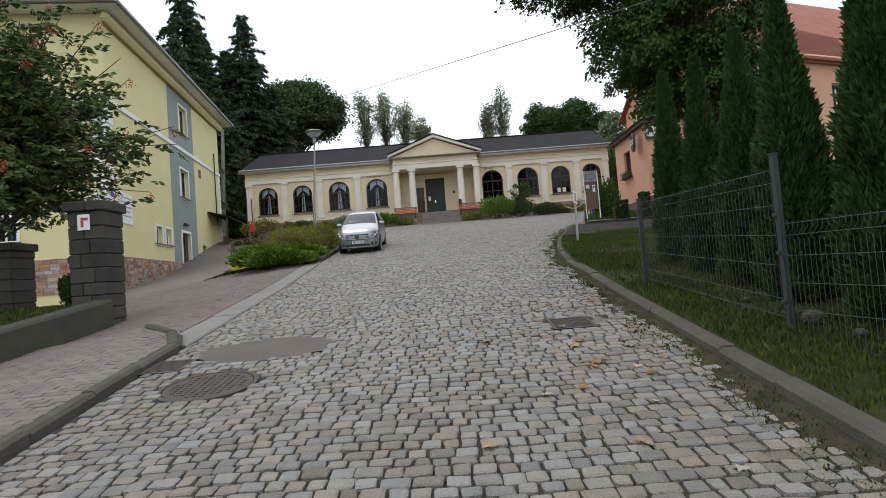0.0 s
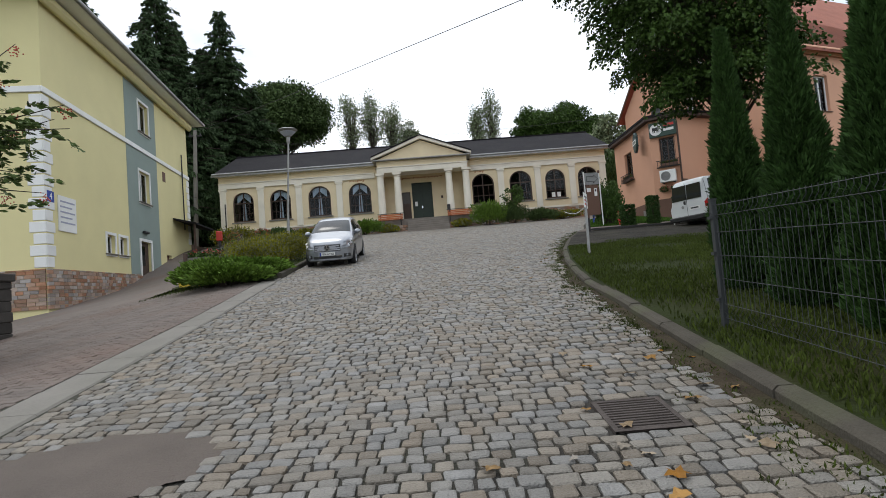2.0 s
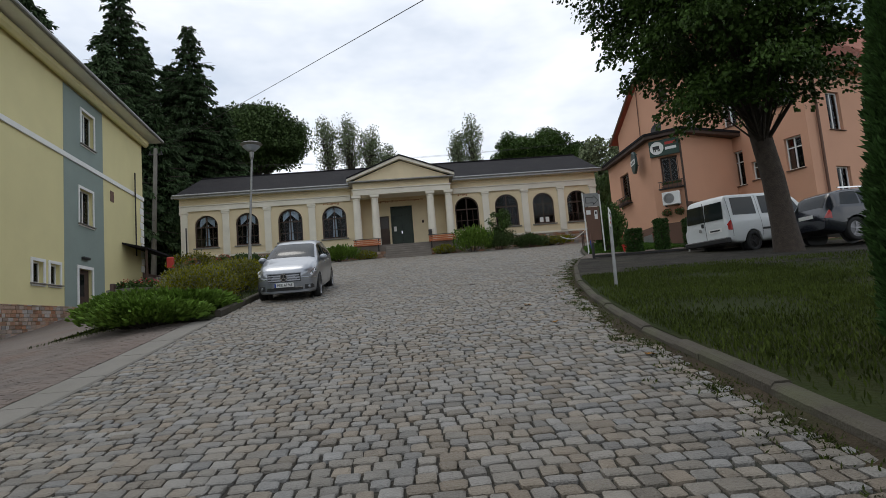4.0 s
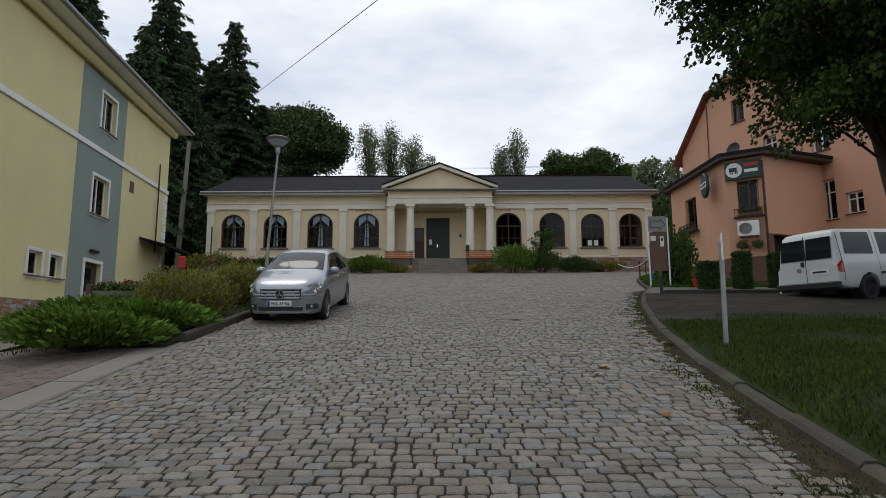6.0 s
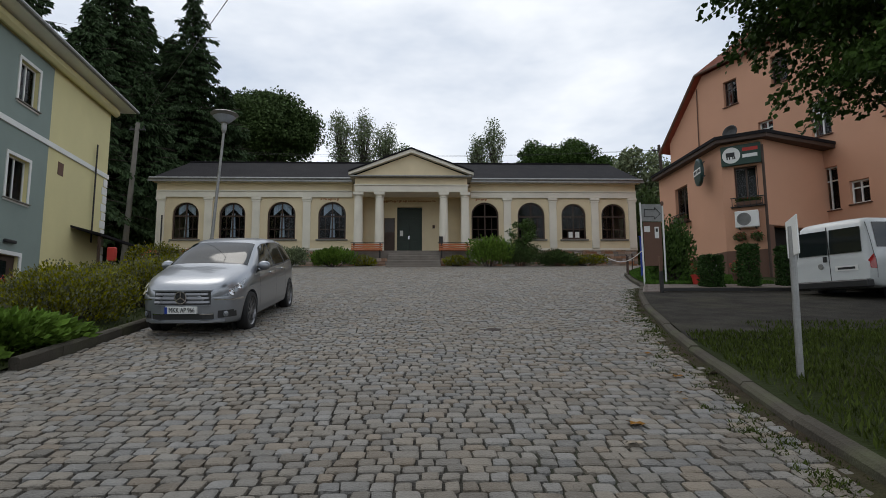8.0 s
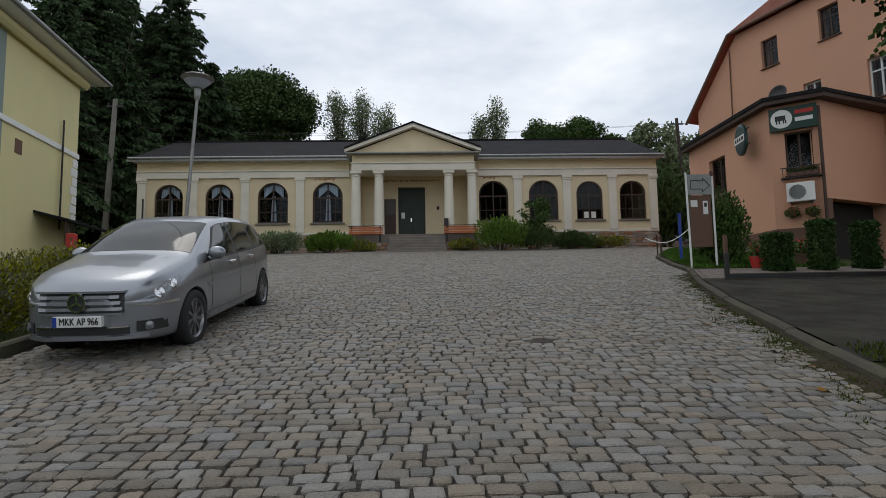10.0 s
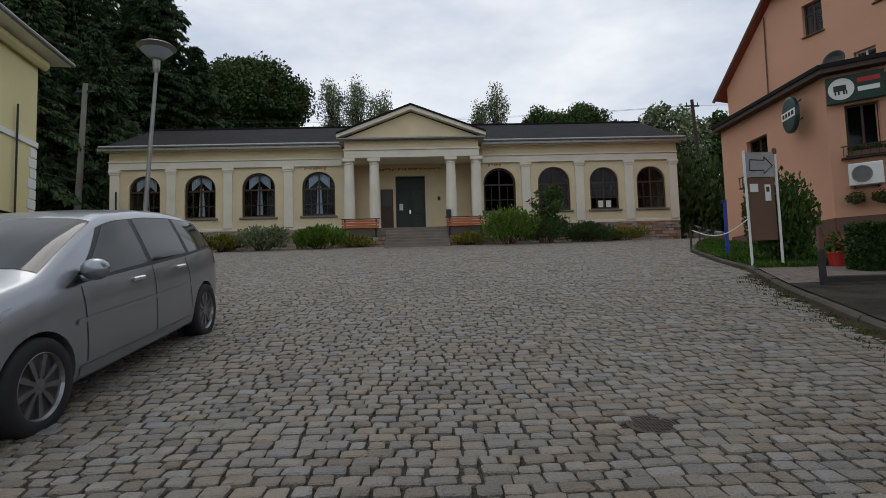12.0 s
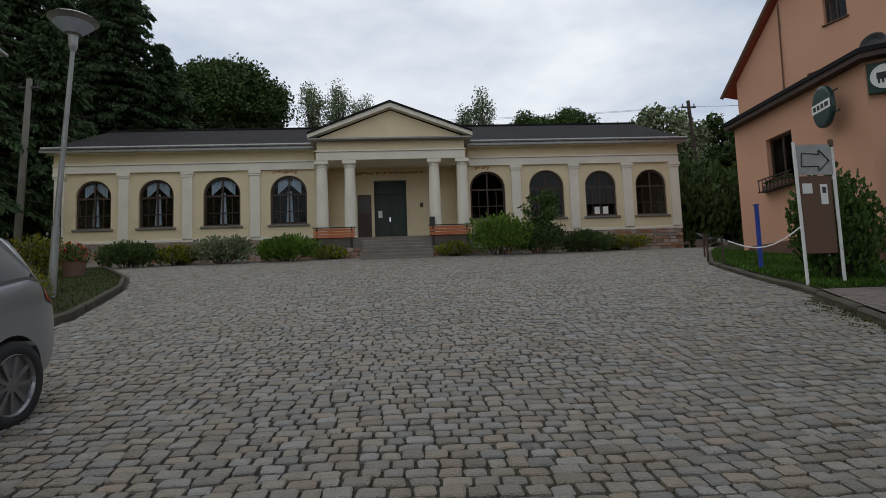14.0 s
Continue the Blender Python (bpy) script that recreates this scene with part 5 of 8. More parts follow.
# shrubs of the bed, from the driveway upwards
for k, (x, y, rx, ry, h) in enumerate([(-3.65, 19.5, 0.95, 1.1, 0.5), (-4.3, 20.3, 1.0, 0.95, 0.6), (-3.5, 20.9, 0.9, 1.0, 0.5), (-4.6, 21.5, 1.1, 1.0, 0.7)]):
    shrub("juniper", x, y, land_z(x, y) + 0.04, rx, ry, h, 130 + k, "low spreading bright green juniper at the driveway corner", M_JUNIPER, 0.055, 9000, 40, "shrub", "junipers", spiky=0.8, droop=0.0)
for k, (x, y, r, h) in enumerate([(-4.0, 23.2, 1.0, 1.1), (-4.7, 24.6, 1.1, 1.25), (-3.9, 25.7, 0.9, 1.1), (-5.2, 26.6, 1.0, 1.2), (-4.4, 28.3, 1.0, 1.1), (-5.3, 31.6, 0.9, 1.0), (-6.4, 33.2, 1.0, 1.15)]):
    shrub("golden_shrub", x, y, land_z(x, y) + 0.04, r, r, h, 140 + k, "yellow-green leafy shrub in the street bed", M_GOLD, 0.034, 10000, 30, "shrub", "golden shrubs")
for k, (x, y, r, h, m_, lab) in enumerate([
        (-8.9, 43.9, 1.1, 1.1, M_LEAF_DARK, "rounded dark green shrub below the hall"), (-7.3, 44.6, 0.9, 0.8, M_GOLD, "yellowish low shrub below the hall"),
        (-5.6, 44.6, 1.2, 1.2, M_LEAF_PALE, "pale flowering shrub below the hall windows"), (-3.1, 44.9, 1.2, 1.1, M_JUNIPER, "spreading green juniper below the hall"),
        (-1.4, 45.2, 0.6, 0.6, M_GOLD, "small golden shrub beside the steps"), (3.7, 45.1, 0.7, 0.6, M_GOLD, "small yellow shrub beside the steps"),
        (5.4, 44.8, 1.6, 1.8, M_JUNIPER, "big drooping green shrub beside the steps"), (7.2, 45.0, 1.2, 1.5, M_LEAF_DARK, "dark green shrub below the hall"),
        (9.3, 45.2, 1.3, 1.0, M_LEAF_DARK, "low dark shrub below the hall"), (11.2, 45.8, 1.2, 0.7, M_GOLD, "low yellow-green shrub below the hall"), (-11.2, 42.0, 1.3, 1.5, M_GOLD, "yellow-green shrub at the hall's corner")]):
    shrub("shrub", x, y, land_z(x, y) + 0.02, r, r * 0.8, h, 160 + k, lab, m_, 0.075, 3600, 20, "shrub", spiky=0.5 if m_ is M_JUNIPER else 0)
broadleaf("young_tree", 7.4, 45.0, land_z(7.4, 45), land_z(7.4, 45) + 2.9, 1.0, 0.6, 175, "young loose-leaved tree among the shrubs at the hall", M_LEAF_LINDEN, 0.09, 2200, 26, 0.03)

# ---------------------------------------------------------------- vehicles
def carve(me, cutters):
    """Cuts solids out of a mesh; returns the cut mesh."""
    ob = new("cut_body", me)
    extra = []
    for c in cutters:
        co = new("cutter", c)
        md = ob.modifiers.new("cut", "BOOLEAN")
        md.operation, md.object, md.solver = "DIFFERENCE", co, "EXACT"
        extra.append(co)
    bpy.context.view_layer.update()
    out = bpy.data.meshes.new_from_object(ob.evaluated_get(bpy.context.evaluated_depsgraph_get()))
    for o in (ob, *extra):
        bpy.data.objects.remove(o)
    return out


class Shell:
    """A car body as rings across its length; y runs from nose to tail, x is across."""

    def __init__(self, top, belt, half, roof, low):
        self.top, self.belt, self.half, self.roof, self.low = top, belt, half, roof, low

    def eased(self, rows, y):
        """The value at y with its corners rounded off; the two ends stay."""
        e = min(0.09, y, rows[-1][0] - y) if 0 < y < rows[-1][0] else 0.0
        return (along(rows, y - e) + 2 * along(rows, y) + along(rows, y + e)) / 4

    def ring(self, y):
        zt, w, zb = self.eased(self.top, y), self.eased(self.half, y), self.eased(self.low, y)
        belt = min(self.eased(self.belt, y), zt - 0.09)
        wr = min(self.eased(self.roof, y), w * 0.93)
        return [(0, zb), (w * 0.86, zb), (w * 0.97, zb + 0.10), (w, zb + 0.30), (w * 0.995, (zb + 0.3 + belt) / 2 + 0.06), (w * 0.955, belt),
                (w * 0.955 + (wr - w * 0.955) * 0.5 + 0.012, belt + (zt - 0.07 - belt) * 0.52), (wr, zt - 0.055), (wr * 0.74, zt - 0.010), (0, zt)]

    def at(self, y, t, out=0.0):
        def raw(y, t):
            r = self.ring(y)
            k = min(int(t), len(r) - 2)
            f = t - k
            p0, p1, p2, p3 = r[max(k - 1, 0)], r[k], r[k + 1], r[min(k + 2, len(r) - 1)]
            # a curve through the ring's points, tightened to half way between straight and round
            x = p1[0] + (p2[0] - p1[0]) * f
            z = p1[1] + (p2[1] - p1[1]) * f
            h00 = f * f * (3 - 2 * f)
            m1x, m1z = (p2[0] - p0[0]) / 2, (p2[1] - p0[1]) / 2
            m2x, m2z = (p3[0] - p1[0]) / 2, (p3[1] - p1[1]) / 2
            hx = p1[0] * (1 - h00) + p2[0] * h00 + f * (1 - f) ** 2 * m1x - f * f * (1 - f) * m2x
            hz = p1[1] * (1 - h00) + p2[1] * h00 + f * (1 - f) ** 2 * m1z - f * f * (1 - f) * m2z
            return Vector((0.35 * x + 0.65 * hx, y, 0.35 * z + 0.65 * hz))
        p = raw(y, t)
        if out:
            e = 0.01
            n = (raw(y, min(t + e, 8.99)) - raw(y, max(t - e, 0))).cross(raw(y + e, t) - raw(y - e, t))
            n = n.normalized() if n.length > 1e-9 else Vector((0, 0, 1))
            if n.x < -0.01 and abs(n.x) > abs(n.z):
                n = -n
            if n.z < 0 and abs(n.z) > abs(n.x) and t > 3:
                n = -n
            p = p + n * out
        return p

    def body(self, y1, step=0.06):
        bm = bmesh.new()
        n = int(y1 / step)
        rows = []
        for j in range(n + 1):
            y = y1 * j / n
            r = [self.at(y, k / 3) for k in range(28)]
            ring = [bm.verts.new(p) for p in r] + [bm.verts.new((-p.x, p.y, p.z)) for p in r[-2:0:-1]]
            rows.append(ring)
        for a, b in zip(rows, rows[1:]):
            for k in range(len(a)):
                bm.faces.new((a[k], a[(k + 1) % len(a)], b[(k + 1) % len(a)], b[k]))
        bm.faces.new(rows[0][::-1])
        bm.faces.new(rows[-1])
        bmesh.ops.recalc_face_normals(bm, faces=bm.faces)
        return bm

    def patch(self, ya, yb, t0, t1, out, sides=(1,), n=10, m=6):
        """A skin over part of the shell; ya and yb give its ends for a share f of t."""
        bm = bmesh.new()
        for s in sides:
            rows = []
            for j in range(m + 1):
                f = j / m
                t = t0 + (t1 - t0) * f
                a, b = ya(f), yb(f)
                line = []
                for i in range(n + 1):
                    p = self.at(a + (b - a) * i / n, t, out)
                    line.append(bm.verts.new((p.x * s, p.y, p.z)))
                rows.append(line)
            for a, b in zip(rows, rows[1:]):
                for i in range(n):
                    bm.faces.new((a[i], a[i + 1], b[i + 1], b[i]) if s > 0 else (a[i + 1], a[i], b[i], b[i + 1]))
        return bm

    def across(self, y0, y1, t0, out, n=8, m=8):
        bm = bmesh.new()
        rows = []
        for j in range(m + 1):
            y = y0 + (y1 - y0) * j / m
            line = []
            for i in range(2 * n + 1):
                t = 9 - (9 - t0) * abs(i - n) / n
                p = self.at(y, min(t, 8.999), out)
                line.append(bm.verts.new((p.x * (-1 if i < n else 1), p.y, p.z)))
            rows.append(line)
        for a, b in zip(rows, rows[1:]):
            for i in range(2 * n):
                bm.faces.new((a[i], a[i + 1], b[i + 1], b[i]))
        bmesh.ops.recalc_face_normals(bm, faces=bm.faces)
        return bm


def wheel(parent, x, y, r, width, spokes, side, rim_mat=M_ALLOY):
    w = new("wheel")
    w.parent = parent
    w.matrix_local = pose(x, y, r, 0, 90 * side, 0)
    bm = bmesh.new()
    lathe(bm, [(r * 0.66, -width / 2), (r * 0.93, -width / 2), (r * 0.99, -width * 0.36), (r, -width * 0.2), (r, width * 0.2), (r * 0.99, width * 0.36), (r * 0.93, width / 2), (r * 0.70, width / 2), (r * 0.66, width * 0.42), (r * 0.66, -width * 0.42)], 32)
    part("tyre", bm, M_RUBBER, w, smooth=True)
    bm = bmesh.new()
    lathe(bm, [(r * 0.64, width * 0.30), (r * 0.70, width * 0.47), (r * 0.68, width * 0.49), (r * 0.645, width * 0.38), (r * 0.635, width * 0.30)], 32)
    for k in range(spokes):
        a = k * math.tau / spokes
        for off in (-0.055, 0.055):
            box(bm, r * 0.1, r * 0.66, -r * 0.030, r * 0.030, width * 0.28, width * 0.38, m=pose(0, 0, 0, 0, 0, math.degrees(a + off)))
    lathe(bm, [(r * 0.17, width * 0.2), (r * 0.16, width * 0.38), (r * 0.01, width * 0.40)], 16)
    part("rim", bm, rim_mat, w)
    bm = bmesh.new()
    lathe(bm, [(r * 0.66, -width * 0.1), (r * 0.65, -width * 0.08), (0.01, -width * 0.08)], 24)
    part("brake_disc", bm, M_IRON, w)
    return w


def silver_car():
    L = 4.5
    s = Shell(top=[(0, 0.68), (0.03, 0.76), (0.12, 0.85), (0.35, 0.95), (0.7, 1.03), (0.95, 1.075), (1.05, 1.11), (1.5, 1.33), (1.85, 1.475), (2.1, 1.535), (2.7, 1.57), (3.3, 1.56), (3.8, 1.52), (4.15, 1.46), (4.3, 1.28), (4.42, 1.02), (4.47, 0.82), (4.5, 0.62)],
              belt=[(0, 0.56), (0.4, 0.78), (1.0, 0.92), (1.4, 0.96), (3.2, 1.03), (4.1, 1.09), (4.5, 0.8)],
              half=[(0, 0.34), (0.03, 0.47), (0.08, 0.58), (0.16, 0.68), (0.3, 0.78), (0.5, 0.85), (0.9, 0.885), (2.5, 0.89), (3.7, 0.885), (4.15, 0.85), (4.38, 0.78), (4.5, 0.66)],
              roof=[(0, 0.58), (0.4, 0.70), (1.0, 0.77), (1.4, 0.71), (1.9, 0.635), (2.6, 0.62), (3.6, 0.60), (4.15, 0.58), (4.5, 0.55)],
              low=[(0, 0.30), (0.15, 0.23), (0.6, 0.20), (3.9, 0.22), (4.3, 0.30), (4.5, 0.38)])
    fx, ry = 0.86, 3.74
    C = thing("silver_car", pose(-1.66, 21.95, land_z(-1.9, 21.95) - 0.02, 7.55, 0, 2.2) @ Matrix.Diagonal((0.82, 1.06, 0.93, 1)), "silver compact hatchback parked nose downhill at the bed edging", "car")
    bm = s.body(L)
    me = bpy.data.meshes.new("body")
    bm.to_mesh(me)
    bm.free()
    cut = []
    for y in (fx, ry):
        for sd in (-1, 1):
            b = bmesh.new()
            lathe(b, [(0.365, -0.16), (0.365, 0.22)], 36, pose(sd * 0.80, y, 0.33, 0, 90 * sd, 0))
            m2 = bpy.data.meshes.new("arch")
            b.to_mesh(m2)
            b.free()
            cut.append(m2)
    me = carve(me, cut)
    me.materials.clear()
    me.materials.append(M_SILVER)
    for p in me.polygons:
        p.use_smooth = len(p.vertices) == 4
    me.name = "body"
    body = new("body", me)
    body.parent = C
    for y in (fx, ry):
        for sd in (-1, 1):
            wheel(C, sd * 0.785, y, 0.33, 0.205, 9, sd)
            bm = bmesh.new()
            lathe(bm, [(0.362, -0.10), (0.362, -0.08), (0.01, -0.08)], 24, pose(sd * 0.72, y, 0.33, 0, 90 * sd, 0))
            part("wheel_well", bm, M_BLACKPL, C)
    part("windscreen", s.across(1.06, 1.86, 7.2, 0.004), M_CARGLASS, C, "dark windscreen", smooth=True)
    part("rear_window", s.across(4.18, 4.38, 7.4, 0.004), M_CARGLASS, C, smooth=True)
    for sd in (1, -1):
        for a0, a1, b0, b1 in ((1.28, 1.95, 2.42, 2.38), (2.50, 2.46, 3.30, 3.26), (3.38, 3.34, 4.12, 3.92)):
            part("side_window", s.patch(lambda f: a0 + (a1 - a0) * f, lambda f: b0 + (b1 - b0) * f, 5.15, 6.78, 0.005, (sd,)), M_CARGLASS, C, smooth=True)
        part("pillar_trim", s.patch(lambda f: 1.20 + 0.66 * f, lambda f: 4.16 - 0.14 * f, 5.12, 6.82, 0.0025, (sd,), 24, 8), M_BLACKPL, C, "black window pillars", smooth=True)
        part("window_trim", s.patch(lambda f: 1.2, lambda f: 4.15, 5.02, 5.13, 0.006, (sd,), 20, 1), M_BLACKPL, C)
        part("headlight", s.patch(lambda f: 0.14 + 0.09 * f, lambda f: 0.50 + 0.22 * f, 4.15, 5.6, 0.007, (sd,)), M_LENS, C, "clear glass headlight", smooth=True)
        for yv, tv, rr in ((0.27, 4.75, 0.062), (0.44, 4.95, 0.056)):
            p = s.at(yv, tv, 0.004)
            bm = bmesh.new()
            lathe(bm, [(rr, 0), (rr * 0.9, 0.014), (rr * 0.4, 0.006), (0.005, 0.012)], 16, pose(sd * p.x, p.y, p.z, 62, 0, sd * 48))
            part("headlamp_reflector", bm, M_CHROME, C)
        part("tail_light", s.patch(lambda f: 4.22, lambda f: 4.40 + 0.04 * f, 4.3, 5.5, 0.007, (sd,)), M_LAMPRED, C, "red tail light", smooth=True)
        part("side_moulding", s.patch(lambda f: 1.25, lambda f: 3.35, 3.55, 3.68, 0.012, (sd,), 16, 1), M_SILVER, C)
        part("sill_trim", s.patch(lambda f: 1.28, lambda f: 3.33, 1.6, 2.2, 0.008, (sd,), 12, 2), M_SILVER, C)
        for yv in (2.47,):
            part("door_gap", s.patch(lambda f: yv, lambda f: yv + 0.012, 2.3, 5.0, 0.003, (sd,), 1, 12), M_BLACKPL, C)
        part("door_gap", s.patch(lambda f: 1.36, lambda f: 1.372, 2.3, 4.9, 0.003, (sd,), 1, 12), M_BLACKPL, C)
        part("door_gap", s.patch(lambda f: 3.33 - 0.1 * f, lambda f: 3.342 - 0.1 * f, 2.6, 5.0, 0.003, (sd,), 1, 12), M_BLACKPL, C)
        for yv in (2.16, 3.06):
            p = s.at(yv, 4.55)
            bm = bmesh.new()
            box(bm, -0.012, 0.02, -0.11, 0.11, -0.022, 0.022, bevel=0.012)
            h = part("door_handle", bm, M_CHROME, C, "silver door handle")
            h.location = (sd * (p.x + 0.015), yv, p.z)
        p = s.at(1.42, 5.1)
        bm = bmesh.new()
        bmesh.ops.create_uvsphere(bm, u_segments=16, v_segments=10, radius=1.0, matrix=pose(0.10, 0, 0.09) @ Matrix.Diagonal((0.125, 0.075, 0.085, 1)))
        box(bm, -0.06, 0.06, -0.03, 0.03, 0.0, 0.05)
        mi = part("mirror", bm, M_SILVER, C, "silver wing mirror", smooth=True)
        mi.location = (sd * p.x, 1.42, p.z)
        if sd < 0:
            mi.scale = (-1, 1, 1)
    # nose: curved bands that follow its plan
    def front(x):
        lo, hi = 0.0, 0.9
        for _ in range(24):
            mid = (lo + hi) / 2
            lo, hi = (mid, hi) if s.eased(s.half, mid) * 0.985 < abs(x) else (lo, mid)
        return hi

    def band(x0, x1, z0, z1, out, deep=0.05, lean=0.0, n=18):
        bm = bmesh.new()
        rows = []
        for k in range(n + 1):
            x = x0 + (x1 - x0) * k / n
            y = front(x)
            rows.append([bm.verts.new(p) for p in ((x, y - out, z0), (x, y - out + lean, z1), (x, y + deep + lean, z1), (x, y + deep, z0))])
        for p, q in zip(rows, rows[1:]):
            for k in range(4):
                bm.faces.new((p[k], q[k], q[(k + 1) % 4], p[(k + 1) % 4]))
        bm.faces.new(rows[0][::-1])
        bm.faces.new(rows[-1])
        bmesh.ops.recalc_face_normals(bm, faces=bm.faces)
        return bm

    part("grille", band(-0.46, 0.46, 0.535, 0.735, 0.010, lean=0.03), M_BLACKPL, C)
    for k in range(3):
        part("grille_bar", band(-0.45 + 0.012 * k, 0.45 - 0.012 * k, 0.56 + 0.06 * k, 0.592 + 0.06 * k, 0.026, lean=0.008), M_ALLOY, C, "chrome grille bar")
    part("grille_surround", band(-0.48, 0.48, 0.735, 0.755, 0.022), M_SILVER, C)
    part("grille_surround", band(-0.45, 0.45, 0.515, 0.535, 0.022), M_SILVER, C)
    bm = bmesh.new()
    lathe(bm, [(0.098, 0.0), (0.098, 0.02), (0.082, 0.02), (0.082, 0.0)], 28, pose(0, -0.03, 0.645, 90, 0, 0))
    for k in range(3):
        box(bm, -0.010, 0.010, 0, 0.088, 0.0, 0.02, m=pose(0, -0.03, 0.645, 90, 0, 0) @ pose(0, 0, 0, 0, 0, 120 * k))
    part("badge", bm, M_CHROME, C, "round chrome badge")
    bm = bmesh.new()
    lathe(bm, [(0.082, 0.0), (0.082, 0.012), (0.01, 0.012)], 24, pose(0, -0.026, 0.645, 90, 0, 0))
    part("badge_backing", bm, M_BLACKPL, C)
    part("lower_intake", band(-0.50, 0.50, 0.315, 0.40, 0.008), M_BLACKPL, C)
    for sd in (-1, 1):
        part("fog_lamp_recess", band(0.56 * sd, 0.78 * sd, 0.325, 0.435, 0.008, n=8), M_BLACKPL, C)
        bm = bmesh.new()
        lathe(bm, [(0.045, 0), (0.045, 0.02), (0.01, 0.028)], 14, pose(sd * 0.66, front(0.66) - 0.004, 0.38, 90, 0, sd * 42))
        part("fog_lamp", bm, M_LENS, C)
        part("intake_blade", band(0.30 * sd, 0.50 * sd, 0.385, 0.40, 0.016, n=6), M_CHROME, C)
        part("bumper_strip", s.patch(lambda f: 0.06, lambda f: 0.50, 3.35, 3.5, 0.009, (sd,), 12, 1), M_CHROME, C)
    part("splitter", band(-0.66, 0.66, 0.265, 0.30, 0.02), M_SILVER, C)
    pl = part("number_plate", B(-0.26, 0.26, -0.05, 0.05, 0.405, 0.512, bevel=0.004), M_WHITE, C, "white number plate with blue end strip")
    part("plate_band", B(-0.258, -0.215, -0.053, -0.049, 0.408, 0.509), M_BLUEPL, C)
    words("MKK AP 966", 0.092, M_BLACKPL, C, pose(0.022, -0.054, 0.459, 90, 0, 0) @ Matrix.Diagonal((0.86, 1.1, 1, 1)))
    for sd in (0.02, -0.5):
        part("wiper", B(sd, sd + 0.5, 1.045, 1.065, 1.09, 1.105), M_BLACKPL, C)
    return C


parked = silver_car()
far_car = copy_thing(parked, pose(19.6, 52.0, bg_z(19.6, 52.0) + 0.06, 0, 0, 80))
tagged(far_car, "pale compact hatchback parked beyond the hall's far end")


def box_vehicle(name, m, label, top, belt, half, roof, low, L, axles, r, paint, side_glass, front_glass, rear, plate=None, vents=()):
    s = Shell(top, belt, half, roof, low)
    C = thing(name, m, label, "van" if "van" in name else "car")
    bm = s.body(L, 0.08)
    me = bpy.data.meshes.new("body")
    bm.to_mesh(me)
    bm.free()
    cut = []
    w = along(half, axles[0])
    for y in axles:
        for sd in (-1, 1):
            b = bmesh.new()
            lathe(b, [(r * 1.17, -0.16), (r * 1.17, 0.25)], 30, pose(sd * (w - 0.08), y, r, 0, 90 * sd, 0))
            m2 = bpy.data.meshes.new("arch")
            b.to_mesh(m2)
            b.free()
            cut.append(m2)
    me = carve(me, cut)
    me.materials.clear()
    me.materials.append(paint)
    for p in me.polygons:
        p.use_smooth = len(p.vertices) == 4
    body = new("body", me)
    body.parent = C
    for y in axles:
        for sd in (-1, 1):
            wheel(C, sd * (w - 0.11), y, r, 0.2, 5, sd, M_IRON if paint is M_VANWHITE else M_ALLOY)
            bm = bmesh.new()
            lathe(bm, [(r * 1.16, -0.10), (r * 1.16, -0.08), (0.01, -0.08)], 20, pose(sd * (w - 0.16), y, r, 0, 90 * sd, 0))
            part("wheel_well", bm, M_BLACKPL, C)
    for sd in (1, -1):
        for a0, a1, b0, b1 in side_glass:
            part("side_window", s.patch(lambda f: a0 + (a1 - a0) * f, lambda f: b0 + (b1 - b0) * f, 5.2, 6.75, 0.006, (sd,)), M_CARGLASS, C, smooth=True)
        part("side_strip", s.patch(lambda f: axles[0] + r * 1.3, lambda f: axles[1] - r * 1.3, 3.2, 3.4, 0.012, (sd,), 14, 1), M_BLACKPL, C)
        part("tail_light", s.patch(lambda f: L - 0.16, lambda f: L - 0.012, 3.2, 4.9 if paint is M_VANWHITE else 5.5, 0.01, (sd,), 4, 6), M_LAMPRED, C, "red tail light")
        for yv in rear:
            part("door_gap", s.patch(lambda f: yv, lambda f: yv + 0.014, 2.3, 6.9, 0.004, (sd,), 1, 12), M_BLACKPL, C)
        bm = bmesh.new()
        bmesh.ops.create_uvsphere(bm, u_segments=12, v_segments=8, radius=1.0, matrix=Matrix.Diagonal((0.10, 0.07, 0.14, 1)))
        mi = part("mirror", bm, M_BLACKPL, C)
        p = s.at(side_glass[0][0], 5.3)
        mi.location = (sd * (p.x + 0.1), side_glass[0][0], p.z)
    part("windscreen", s.across(front_glass[0], front_glass[1], 7.2, 0.006), M_CARGLASS, C, smooth=True)
    return C, s


